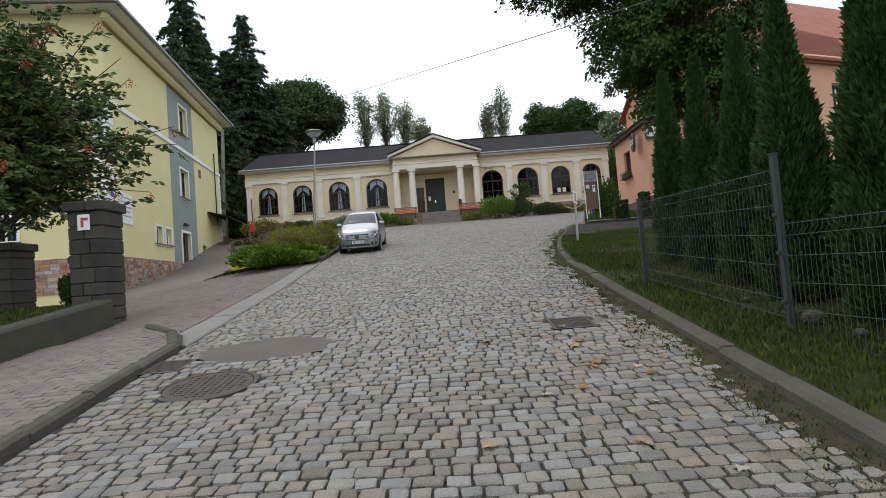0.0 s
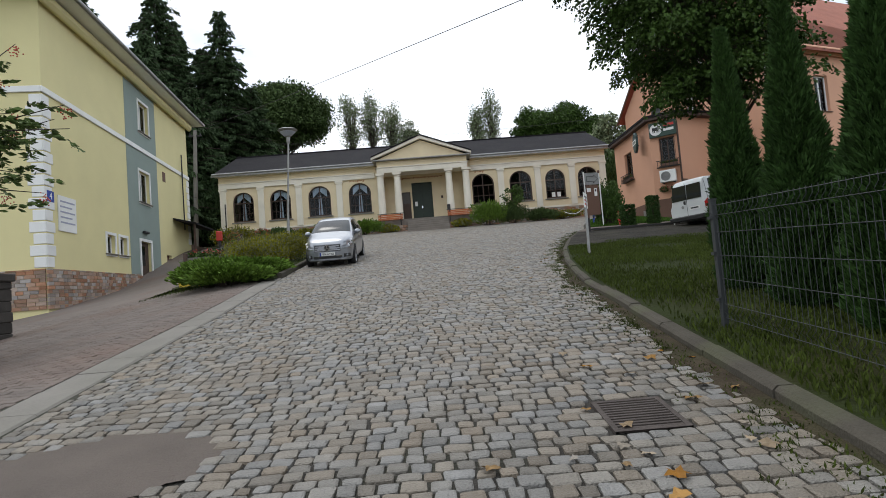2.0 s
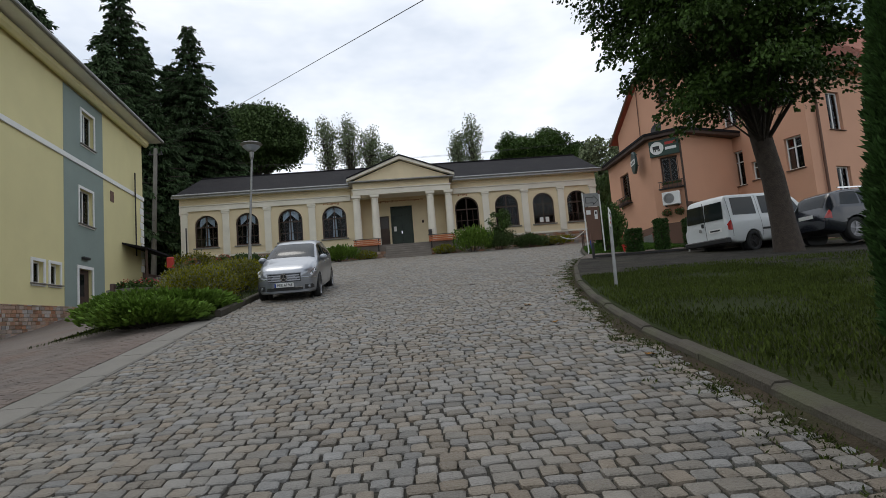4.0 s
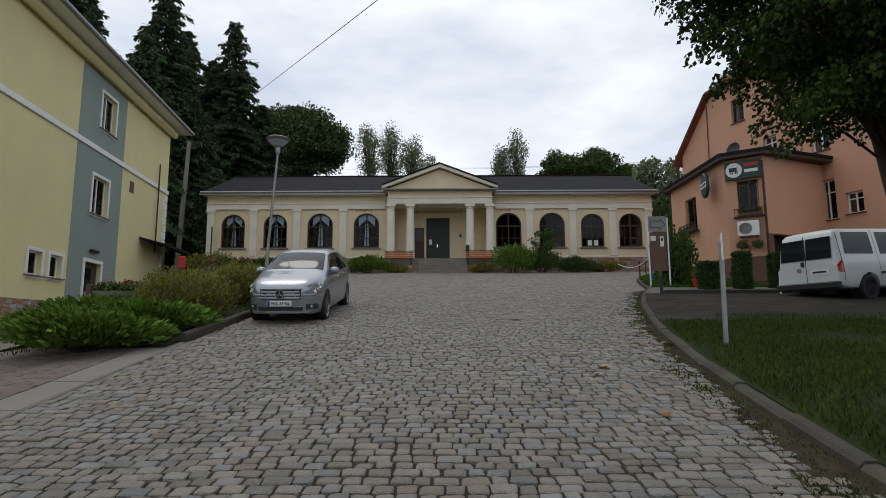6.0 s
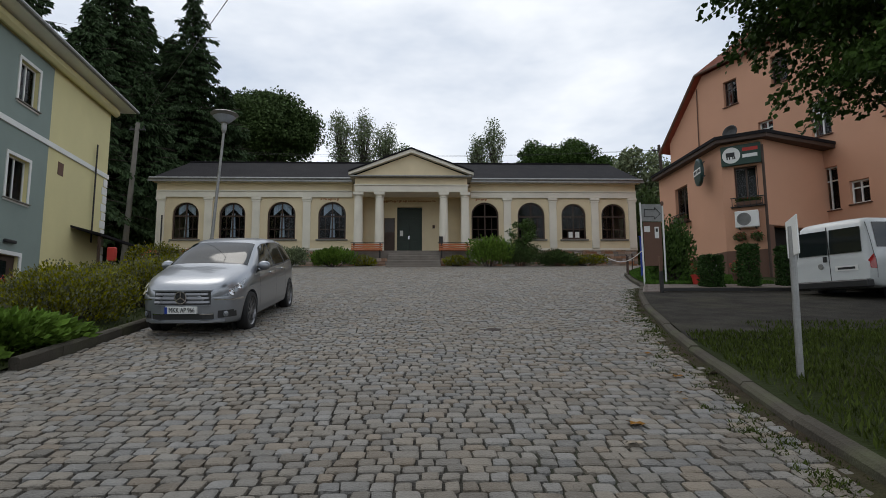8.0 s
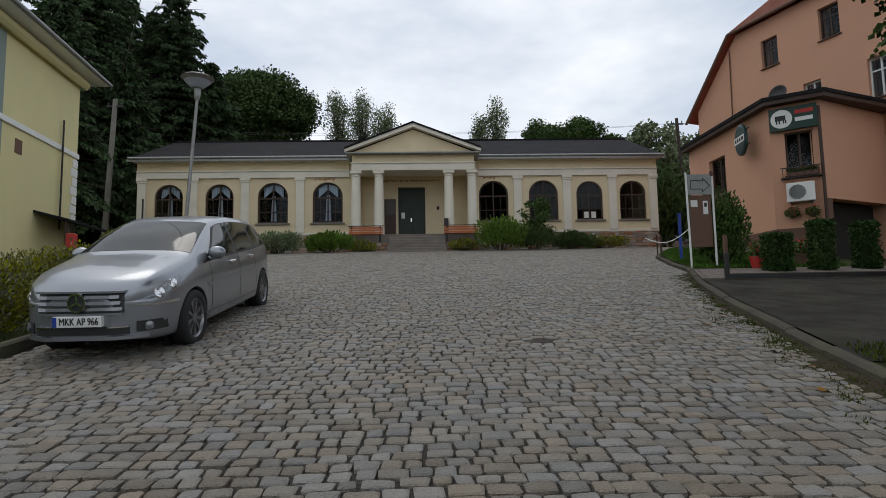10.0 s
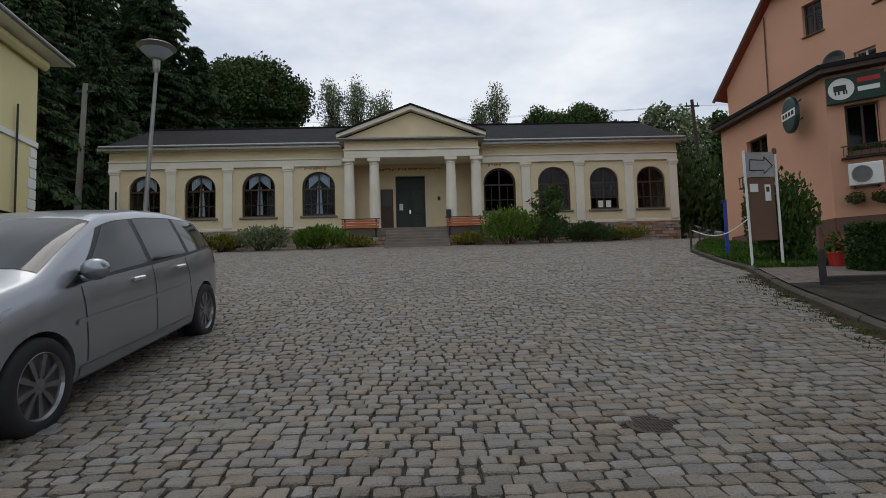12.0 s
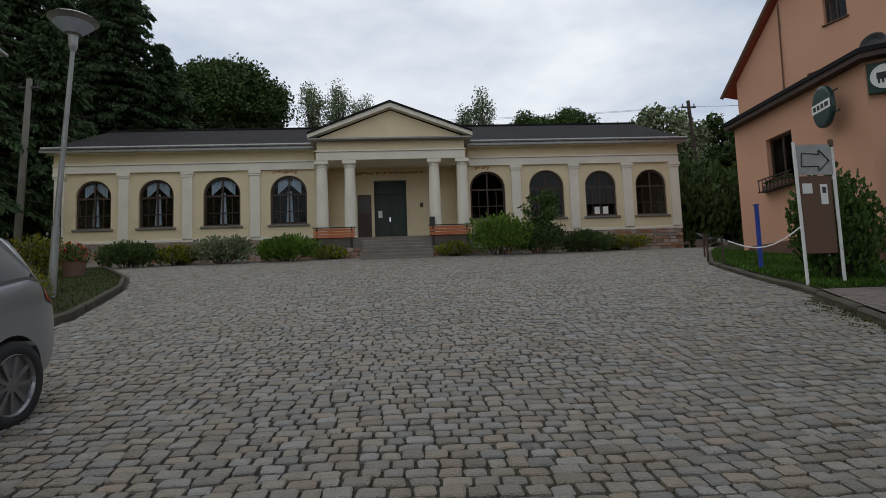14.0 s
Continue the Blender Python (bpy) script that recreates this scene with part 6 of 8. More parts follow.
def white_van():
    L = 4.8
    C, s = box_vehicle("white_van", pose(15.6, 28.0, land_z(13, 27) + LAWN + 0.0, 0, 0, 0) @ pose(0, 0, 0, 0, 0, 109) @ pose(0, 0, 0, -2.5, 0, 0),
        "white panel van with tinted rear windows parked on the gravel", [(0, 0.75), (0.1, 0.95), (0.6, 1.10), (0.95, 1.25), (1.5, 1.75), (1.75, 1.86), (2.5, 1.92), (4.5, 1.90), (4.72, 1.82), (4.78, 1.3), (4.8, 1.0)],
        [(0, 0.7), (0.9, 1.05), (1.2, 1.12), (4.6, 1.14), (4.8, 0.9)], [(0, 0.75), (0.1, 0.85), (0.5, 0.90), (4.6, 0.91), (4.8, 0.85)],
        [(0, 0.7), (1, 0.82), (1.6, 0.74), (2.5, 0.74), (4.6, 0.74), (4.8, 0.72)], [(0, 0.35), (0.5, 0.3), (4.4, 0.32), (4.8, 0.42)], L, (0.95, 3.75), 0.33, M_VANWHITE,
        [(1.25, 1.65, 2.0, 2.0), (2.25, 2.25, 3.2, 3.2), (3.45, 3.45, 4.5, 4.45)], (1.0, 1.68), (2.1, 3.32, 4.62))
    # rear end: two doors with windows, bumper, plate
    for a, b in ((-0.72, -0.03), (0.03, 0.72)):
        bm = bmesh.new()
        v = [bm.verts.new(p) for p in ((a, 4.812, 1.12), (b, 4.812, 1.12), (b * 0.97, 4.752, 1.68), (a * 0.97, 4.752, 1.68))]
        w = [bm.verts.new(p) for p in ((a, 4.79, 1.12), (b, 4.79, 1.12), (b * 0.97, 4.73, 1.68), (a * 0.97, 4.73, 1.68))]
        bm.faces.new(v)
        bm.faces.new(w[::-1])
        for k in range(4):
            bm.faces.new((v[k], w[k], w[(k + 1) % 4], v[(k + 1) % 4]))
        bmesh.ops.recalc_face_normals(bm, faces=bm.faces)
        part("rear_window", bm, M_CARGLASS, C)
    part("door_gap", B(-0.006, 0.006, 4.79, 4.806, 0.5, 1.75), M_BLACKPL, C)
    part("rear_bumper", B(-0.86, 0.86, 4.7, 4.92, 0.34, 0.52, bevel=0.03), M_BLACKPL, C)
    part("number_plate", B(-0.62, -0.12, 4.80, 4.815, 0.72, 0.84), M_WHITE, C)
    part("plate_writing", B(-0.56, -0.18, 4.815, 4.819, 0.755, 0.805), M_BLACKPL, C)
    part("door_handle", B(0.05, 0.12, 4.80, 4.84, 0.95, 1.08), M_BLACKPL, C)
    bm = bmesh.new()
    lathe(bm, [(0.06, 0), (0.06, 0.012)], 18, pose(0.2, 4.815, 0.86, -90, 0, 0))
    part("badge", bm, M_GALV, C)


white_van()


def dark_suv():
    C, s = box_vehicle("dark_car", pose(18.0, 25.5, land_z(15, 25.4) + LAWN + 0.02, 0, 0, 0) @ pose(0, 0, 0, 0, 0, 96),
        "shiny black estate car parked behind the linden tree", [(0, 0.6), (0.1, 0.8), (0.9, 1.0), (1.3, 1.08), (2.1, 1.58), (2.6, 1.64), (3.8, 1.60), (4.2, 1.52), (4.45, 1.1), (4.55, 0.9), (4.6, 0.7)],
        [(0, 0.6), (1, 0.95), (1.5, 1.0), (4.3, 1.06), (4.6, 0.8)], [(0, 0.6), (0.1, 0.78), (0.4, 0.88), (4.2, 0.9), (4.5, 0.8), (4.6, 0.7)],
        [(0, 0.6), (1.2, 0.74), (2.1, 0.62), (3.8, 0.6), (4.6, 0.58)], [(0, 0.32), (0.5, 0.25), (4.2, 0.27), (4.6, 0.42)], 4.6, (0.9, 3.7), 0.35, M_BLACKCAR,
        [(1.55, 2.15, 2.5, 2.45), (2.58, 2.53, 3.4, 3.35), (3.48, 3.4, 4.15, 3.9)], (1.32, 2.05), (2.54, 1.45))
    part("rear_window", s.across(4.22, 4.45, 7.4, 0.005), M_CARGLASS, C)
    part("number_plate", B(-0.26, 0.26, 4.57, 4.60, 0.78, 0.89), M_WHITE, C)
    part("roof_rail", B(-0.6, -0.56, 2.3, 3.9, 1.62, 1.66), M_CHROME, C)


dark_suv()

# ---------------------------------------------------------------- smaller things
def lawn_z(x, y):
    return land_z(x, y) + LAWN


def fence():
    """Welded wire panels on steel posts, stepping down with the slope."""
    posts = [(4.14, 10.94), (4.32, 7.84), (4.48, 4.9), (4.62, 2.0)]
    F = thing("wire_fence", Matrix.Identity(4), "grey welded wire panel fence on steel posts", "fence")
    for k, (x, y) in enumerate(posts):
        z = lawn_z(x, y)
        h = [1.24, 1.62, 1.62, 1.62][k]
        bm = B(x - 0.028, x + 0.028, y - 0.028, y + 0.028, z - 0.2, z + h, bevel=0.006)
        box(bm, x - 0.032, x + 0.032, y - 0.032, y + 0.032, z + h, z + h + 0.012)
        for q in (0.25, 0.7, 1.05):
            box(bm, x - 0.05, x - 0.028, y - 0.03, y + 0.03, z + q, z + q + 0.03)
        part("post", bm, M_WIRE, F)
    for (xa, ya), (xb, yb), off in zip(posts, posts[1:], (0.0, -0.28, -0.28)):
        pn = new("panel")
        pn.parent = F
        zb = lawn_z(xb, yb) + 0.10 + (0.0 if off == 0 else 0.0)
        za = lawn_z(xa, ya) + 0.08
        top_a, top_b = za + 1.12, zb + (1.40 if off == 0 else 1.25)
        if off:
            za, top_a = zb + 0.05, zb + 1.28
            top_b = zb + 1.22
        n = 48
        wires = bmesh.new()
        for k in range(n + 1):
            f = k / n
            x, y = xa + (xb - xa) * f - 0.01, ya + (yb - ya) * f
            lo, hi = za + (zb - za) * f, top_a + (top_b - top_a) * f
            prof = [(0, lo), (0, lo + 0.05), (0.035, lo + 0.09), (0, lo + 0.13), (0, hi - 0.16), (0.035, hi - 0.11), (0, hi - 0.06), (0, hi)]
            for (d0, z0), (d1, z1) in zip(prof, prof[1:]):
                tube(wires, (x - d0, y, z0), (x - d1, y, z1), 0.0027, n=3, caps=False)
        tagged(part("wire_mesh", wires, M_WIRE, pn), kind="stuff")
        for g in (0.01, 0.13, 0.35, 0.55, 0.75, 0.90, 0.985):
            bm = bmesh.new()
            tube(bm, (xa, ya, za + (top_a - za) * g), (xb, yb, zb + (top_b - zb) * g), 0.0035, n=4)
            part("cross_wire", bm, M_WIRE, pn)


fence()


def stone_pillar(x, y, z, w, h, seed, label, mark=False):
    P = thing("gate_pillar", pose(x, y, z), label, "gate pillar", "stone gate pillars")
    rng = random.Random(seed)
    zz = -0.3
    row = 0
    while zz < h - 0.2:
        hh = rng.uniform(0.21, 0.27)
        e = min(zz + hh, h - 0.16)
        cut = rng.uniform(-0.12, 0.12) * w + (0.12 * w if row % 2 else -0.12 * w)
        j = lambda: rng.uniform(0, 0.02)
        for a, b in ((-w / 2, cut), (cut, w / 2)):
            part("stone_block", B(a + 0.006 - (j() if a < -0.1 else 0), b - 0.006 + (j() if b > 0.1 else 0), -w / 2 - j(), w / 2 + j(), zz + 0.005, e - 0.005, bevel=0.014), M_PILLAR, P)
        zz = e
        row += 1
        if e >= h - 0.17:
            break
    part("core", B(-w / 2 + 0.02, w / 2 - 0.02, -w / 2 + 0.02, w / 2 - 0.02, -0.3, h - 0.16), M_JOINT, P)
    for a, b in ((-w / 2 - 0.07, 0.05 * w), (0.05 * w, w / 2 + 0.07)):
        part("cap_stone", B(a, b - 0.008, -w / 2 - 0.07, w / 2 + 0.07, h - 0.155, h + 0.02, bevel=0.02), M_PILLAR, P)
    if mark:
        part("trail_mark", B(-0.12, 0.10, -w / 2 - 0.035, -w / 2 - 0.022, h - 0.50, h - 0.22), M_WHITE, P, "painted white square with a red corner mark")
        part("red_stripe", B(-0.06, 0.07, -w / 2 - 0.039, -w / 2 - 0.0355, h - 0.33, h - 0.28), M_REDPL, P)
        part("red_stripe", B(-0.06, -0.01, -w / 2 - 0.039, -w / 2 - 0.0355, h - 0.45, h - 0.335), M_REDPL, P)
    return P


stone_pillar(-5.1, 13.0, land_z(-5.1, 13.0), 0.62, 2.25, 1, "dark square stone gate pillar with a trail mark", True)
stone_pillar(-8.6, 15.4, land_z(-8.6, 15.4), 0.72, 2.05, 2, "dark square stone gate pillar beside the lawn")
stone_pillar(-8.3, 17.9, land_z(-8.3, 17.9), 0.6, 1.45, 3, "lower stone pillar by the yellow house")


def garden_wall():
    """Low wall along the footpath that carries the front garden."""
    W = thing("garden_wall", Matrix.Identity(4), "low mossy concrete garden wall beside the footpath", "wall", kind="structure")
    rng = random.Random(6)
    pts = [(-4.85, 3.0), (-4.85, 6.0), (-4.87, 9.0), (-4.75, 11.2), (-4.65, 12.65)]
    for (xa, ya), (xb, yb) in zip(pts, pts[1:]):
        bm = bmesh.new()
        q = []
        for x, y in ((xa, ya), (xb, yb)):
            z = land_z(x, y)
            q.append([bm.verts.new(c) for c in ((x, y, z - 0.3), (x, y, z + 0.44), (x - 0.04, y, z + 0.48), (x - 0.34, y, z + 0.48), (x - 0.38, y, z + 0.44), (x - 0.38, y, z - 0.3))])
        for k in range(5):
            bm.faces.new((q[0][k], q[1][k], q[1][k + 1], q[0][k + 1]))
        bm.faces.new(q[0])
        bm.faces.new(q[1][::-1])
        bmesh.ops.recalc_face_normals(bm, faces=bm.faces)
        part("wall_length", bm, M_MOSSWALL, W)
    bm = bmesh.new()
    top = land_z(-4.9, 12.6) + 0.44
    a, b, side = Vector((-5.42, 13.1, 0)), Vector((-8.25, 15.2, 0)), Vector((0.14, 0.19, 0))
    quad = [a - side, b - side, b + side, a + side]
    lo, hi = [bm.verts.new((p.x, p.y, top - 1.2)) for p in quad], [bm.verts.new((p.x, p.y, top)) for p in quad]
    bm.faces.new(hi)
    for k in range(4):
        bm.faces.new((lo[k], lo[(k + 1) % 4], hi[(k + 1) % 4], hi[k]))
    bmesh.ops.recalc_face_normals(bm, faces=bm.faces)
    part("wall_length", bm, M_MOSSWALL, W)
    bm = bmesh.new()
    rows = []
    for y, xs in ((2, (-5.2, -7, -9, -14)), (6, (-5.2, -7, -9, -14)), (9, (-5.2, -7, -9, -14)), (13.0, (-5.2, -7, -9, -14)), (15.3, (-8.3, -9, -11, -14))):
        rows.append([bm.verts.new((x, y, land_z(-4.9, min(y, 12.6)) + 0.42 + (-5.2 - x) * 0.01)) for x in xs])
    for a, b in zip(rows, rows[1:]):
        for k in range(3):
            bm.faces.new((a[k], a[k + 1], b[k + 1], b[k]))
    bmesh.ops.recalc_face_normals(bm, faces=bm.faces)
    tagged(obj("front_garden", bm, M_GRASS_SOIL), "raised front lawn behind the low wall", "lawn", kind="structure")
    g = np.random.default_rng(4)
    n = 16000
    x, y = g.uniform(-9, -5.2, n), g.uniform(4, 13.5, n)
    z = np.array([land_z(-4.9, min(b, 12.6)) for b in y]) + 0.42 + (-5.2 - x) * 0.01
    d = np.stack([g.normal(size=n) * 0.3, g.normal(size=n) * 0.3, np.ones(n) * 1.5], 1)
    tagged(leaf_mesh("grass", np.stack([x, y, z], 1), 0.024, M_GRASSBLADE, None, -0.2, 2.6, seed=8, dirs=d), "short green grass of the raised front lawn", "grass", kind="stuff")


garden_wall()
shrub("dwarf_conifer", -8.2, 16.9, land_z(-8.2, 16.9) + 0.3, 0.3, 0.3, 0.9, 301, "small dark green conical conifer in the front garden", M_THUJA, 0.05, 1800, 12, "shrub", spiky=0.5)


def street_lamp(x, y, top, lean):
    z = land_z(x, y)
    S = thing("street_lamp", pose(x, y, z), "tall grey steel street lamp with a round saucer head", "street lamp")
    h = top - z
    bm = bmesh.new()
    tube(bm, (0, 0, -0.2), (lean * 0.2, 0, h * 0.25), 0.085, 0.075, 12)
    tube(bm, (lean * 0.2, 0, h * 0.25), (lean, 0, h - 0.75), 0.06, 0.045, 12)
    part("mast", bm, M_GALV, S)
    bm = bmesh.new()
    lathe(bm, [(0.06, 0), (0.09, 0.10), (0.10, 0.34), (0.16, 0.40), (0.44, 0.66), (0.50, 0.70), (0.44, 0.74), (0.15, 0.80), (0.02, 0.83)], 24, pose(lean, 0, h - 0.8))
    part("lamp_head", bm, M_GALV, S)
    bm = bmesh.new()
    lathe(bm, [(0.17, 0), (0.40, 0.22), (0.17, 0.0)], 20, pose(lean, 0, h - 0.42))
    part("diffuser", bm, M_CURTAIN, S, "milky plastic diffuser")


street_lamp(-5.85, 34.2, 10.2, 0.32)
for x, y, top, r, lab, lean in ((-17.0, 50.0, 15.3, 0.16, "tall grey concrete utility pole beside the yellow house", 0.4), (21.6, 58.0, 16.6, 0.14, "wooden utility pole beyond the hall", -0.5)):
    P = thing("utility_pole", pose(x, y, bg_z(x, y)), lab, "utility pole")
    h = top - bg_z(x, y)
    bm = bmesh.new()
    tube(bm, (0, 0, -0.3), (lean, 0, h), r * 1.2, r * 0.8, 10)
    part("shaft", bm, M_CONCRETE if x < 0 else M_BARK, P)
    bm = B(lean - 0.5, lean + 0.5, -0.05, 0.05, h - 0.5, h - 0.4)
    for q in (-0.4, 0.4):
        tube(bm, (lean + q, 0, h - 0.4), (lean + q, 0, h - 0.2), 0.04, n=6)
    part("crossarm", bm, M_IRON, P)


def wire(name, a, b, sag, label):
    bm = bmesh.new()
    a, b = Vector(a), Vector(b)
    side = (b - a).cross(Vector((0, 0, 1))).normalized() * 0.009
    up = Vector((0, 0, 0.009))
    last = None
    for k in range(25):
        f = k / 24
        p = a.lerp(b, f) - Vector((0, 0, sag * 4 * f * (1 - f)))
        ring = [bm.verts.new(p + q) for q in (side, up, -side, -up)]
        if last:
            for j in range(4):
                bm.faces.new((last[j], last[(j + 1) % 4], ring[(j + 1) % 4], ring[j]))
        last = ring
    tagged(obj(name, bm, M_IRON), label, "cable")


wire("overhead_cable", (-16.6, 50, 15.2), (-16.6 + 0.563 * 66, -16, 15.2 - 0.245 * 66), 0.25, "thin dark overhead cable crossing above the street")
for q in (-0.4, 0.4):
    wire("overhead_cable", (21.1 + q, 58, 16.2), (-30, 66 + q, 19.0), 0.9, "thin dark overhead cable behind the hall")
    wire("overhead_cable", (21.1 + q, 58, 16.2), (34, 45, 13.5), 0.5, "thin dark overhead cable towards the salmon house")


def park_bench(x, y, z):
    Bn = thing("park_bench", pose(x, y, z), "orange slatted wooden bench with dark iron frame beside the steps", "bench", "benches at the steps")
    for k in range(3):
        part("seat_slat", B(-0.9, 0.9, -0.42 + k * 0.14, -0.30 + k * 0.14, 0.42, 0.455, bevel=0.006), M_ORANGE, Bn)
    for k in range(3):
        part("back_slat", B(-0.9, 0.9, 0.04 + 0.03 * k, 0.075 + 0.03 * k, 0.52 + 0.13 * k, 0.62 + 0.13 * k, bevel=0.006), M_ORANGE, Bn)
    part("top_rail", B(-0.95, 0.95, 0.10, 0.17, 0.91, 0.95), M_IRON, Bn)
    for s in (-0.75, 0.75):
        bm = B(s - 0.03, s + 0.03, -0.42, 0.06, 0.37, 0.415)
        box(bm, s - 0.03, s + 0.03, 0.075, 0.155, 0.0, 0.93)
        box(bm, s - 0.03, s + 0.03, -0.42, -0.37, 0.0, 0.37)
        part("bench_frame", bm, M_IRON, Bn)


for x in (-1.42, 3.62):
    park_bench(x, 46.3, 6.065)
tagged(obj("bin", B(2.75, 2.98, 46.8, 47.0, FLOOR + 0.003, FLOOR + 0.85, bevel=0.02), M_IRON), "narrow dark metal litter bin at the porch", "bin")
bm_ = bmesh.new()
tube(bm_, (-13.9, HY - 0.35, 6.2), (-13.9, HY - 0.35, 8.9), 0.045, n=8)
tagged(obj("bollard_post", bm_, M_IRON), "dark slim post in front of the hall corner", "post")


def info_frame():
    S = thing("banner_frame", pose(8.62, 31.2, lawn_z(8.62, 31.2)), "white pole frame with a sheet sign and a brown notice board", "sign")
    for x, h, lean in ((0.0, 2.55, -0.03), (0.68, 2.45, 0.0)):
        bm = bmesh.new()
        tube(bm, (x, 0, -0.15), (x + lean, 0, h), 0.028, n=8)
        part("pole", bm, M_WHITE, S)
    part("pole_knob", B(0.62, 0.72, -0.04, 0.04, 2.45, 2.6, bevel=0.03), M_BROWN, S)
    part("sheet", B(0.0, 0.66, -0.012, -0.004, 1.95, 2.5), M_GALV, S, "translucent grey sheet with an arrow")
    bm = bmesh.new()
    pts = [(0.08, 2.10), (0.40, 2.10), (0.40, 2.02), (0.60, 2.2), (0.42, 2.40), (0.42, 2.32), (0.10, 2.34)]
    for (xa, za), (xb, zb) in zip(pts, pts[1:] + pts[:1]):
        tube(bm, (xa, -0.018, za), (xb, -0.018, zb), 0.010, n=4)
    part("arrow_outline", bm, M_IRON, S)
    part("board", B(0.05, 0.62, 0.01, 0.04, 0.55, 1.93), M_BROWN, S, "brown wooden notice board")
    part("notice", B(0.07, 0.25, 0.0, 0.009, 1.62, 1.8), M_WHITE, S)
    part("notice", B(0.40, 0.53, 0.0, 0.009, 1.42, 1.78), M_WHITE, S)
    part("notice_print", B(0.43, 0.50, -0.004, -0.0005, 1.62, 1.73), M_BLACKPL, S)
    bm = bmesh.new()
    last = Vector((0.0, 0, 1.05))
    for k in range(1, 9):
        p = Vector((0.0 - 0.85 * k / 8, 0.9 * k / 8, 1.05 - 0.55 * math.sin(k / 8 * math.pi) * 0.45 - 0.15 * k / 8))
        tube(bm, last, p, 0.012, n=5, caps=False)
        last = p
    part("rope", bm, M_WHITE, S, "sagging white rope")


info_frame()


def small_post(name, x, y, h, material, label, cat, r=0.03, top=None):
    bm = bmesh.new()
    z = lawn_z(x, y)
    tube(bm, (x, y, z - 0.2), (x + 0.01, y, z + h), r, r, 8)
    box(bm, x - r * 1.1, x + r * 1.1, y - r * 1.1, y + r * 1.1, z + h, z + h + 0.02)
    return tagged(obj(name, bm, material), label, cat)


small_post("blue_post", 9.75, 34.2, 1.5, M_BLUEPL, "blue painted post on the grass strip", "post", 0.05)
for k, (x, y) in enumerate(((9.9, 36.0), (10.6, 38.0), (11.6, 40.0))):
    small_post("stake", x, y, 0.7, M_DARKWOOD, "short dark wooden stake on the grass strip", "post", 0.03)
rp = thing("rail_post", pose(7.66, 27.75, lawn_z(7.66, 27.75)), "dark rusty post with a low chain rail", "post")
part("post", B(-0.04, 0.04, -0.04, 0.04, -0.1, 0.55, bevel=0.008), M_IRON, rp)
part("post_top", B(-0.035, 0.035, -0.035, 0.035, 0.552, 0.92, bevel=0.008), M_BROWN, rp, "faded red upper part")
part("low_rail", B(0.04, 4.2, -0.03, 0.03, 0.05, 0.12), M_IRON, rp)
sp = thing("road_sign", pose(5.12, 19.0, lawn_z(5.12, 19.0)), "grey steel post with a small faded sign edge-on", "sign")
bm_ = bmesh.new()
tube(bm_, (0, 0, -0.3), (0.03, 0, 1.40), 0.032, n=10)
part("sign_post", bm_, M_GALV, sp)
bm_ = B(-0.25, 0.25, -0.01, 0.004, 1.12, 1.48, bevel=0.004, m=pose(0.03, 0, 0, 0, 0, 66))
part("sign_plate", bm_, M_WHITE, sp, "white sign plate with red print")
for k in range(3):
    part("print_bar", B(-0.18, 0.16, -0.016, -0.0105, 1.18 + 0.09 * k, 1.22 + 0.09 * k, m=pose(0.03, 0, 0, 0, 0, 66)), M_REDPL if k < 2 else M_IRON, sp)

# terrace in front of the salmon house
shrub("round_bush", 9.75, 31.9, lawn_z(9.5, 31.9), 0.75, 0.75, 2.35, 310, "rounded green leafy bush behind the notice board", M_LEAF_LINDEN, 0.07, 5200, 34, "bush")


def clipped(x, y, w, d, h, seed):
    z = lawn_z(x, y)
    T = thing("clipped_hedge", pose(x, y, z), "small square-clipped dark green hedge on the terrace", "hedge", "clipped hedges")
    rng = np.random.default_rng(seed)
    n = 3600
    p = (rng.random((n, 3)) - 0.5) * np.array([w, d, h])
    k = rng.integers(0, 3, n)
    sg = rng.choice([-0.5, 0.5], n)
    for i, s in enumerate((w, d, h)):
        p[k == i, i] = sg[k == i] * s * rng.uniform(0.85, 1.04, (k == i).sum())
    p[:, 2] += h / 2 + 0.03
    leaf_mesh("foliage", p, 0.05, M_THUJA, T, 0, 1.4, seed=seed)
    part("stem", B(-0.04, 0.04, -0.04, 0.04, 0, h * 0.7), M_BARK, T)


for x, y, w, h in ((9.85, 29.5, 0.5, 0.85), (11.0, 29.6, 0.42, 1.15), (12.25, 29.8, 0.42, 1.1)):
    clipped(x, y, w, 0.42, h, int(x * 10))
tb = thing("terrace_edging", Matrix.Identity(4), "dark low edging beam of the terrace", "edging", kind="structure")
for k in range(6):
    x = 7.9 + k * 1.1
    part("edging_stone", B(x, x + 1.08, 28.0, 28.14, lawn_z(x, 28) - 0.2, lawn_z(x, 28) + 0.12, bevel=0.015), M_KERB, tb)
st = thing("white_stake", pose(11.0, 27.6, lawn_z(11, 27.6)), "short white marker stake at the gravel", "stake")
part("stake", B(-0.02, 0.02, -0.02, 0.02, -0.1, 0.42), M_WHITE, st)


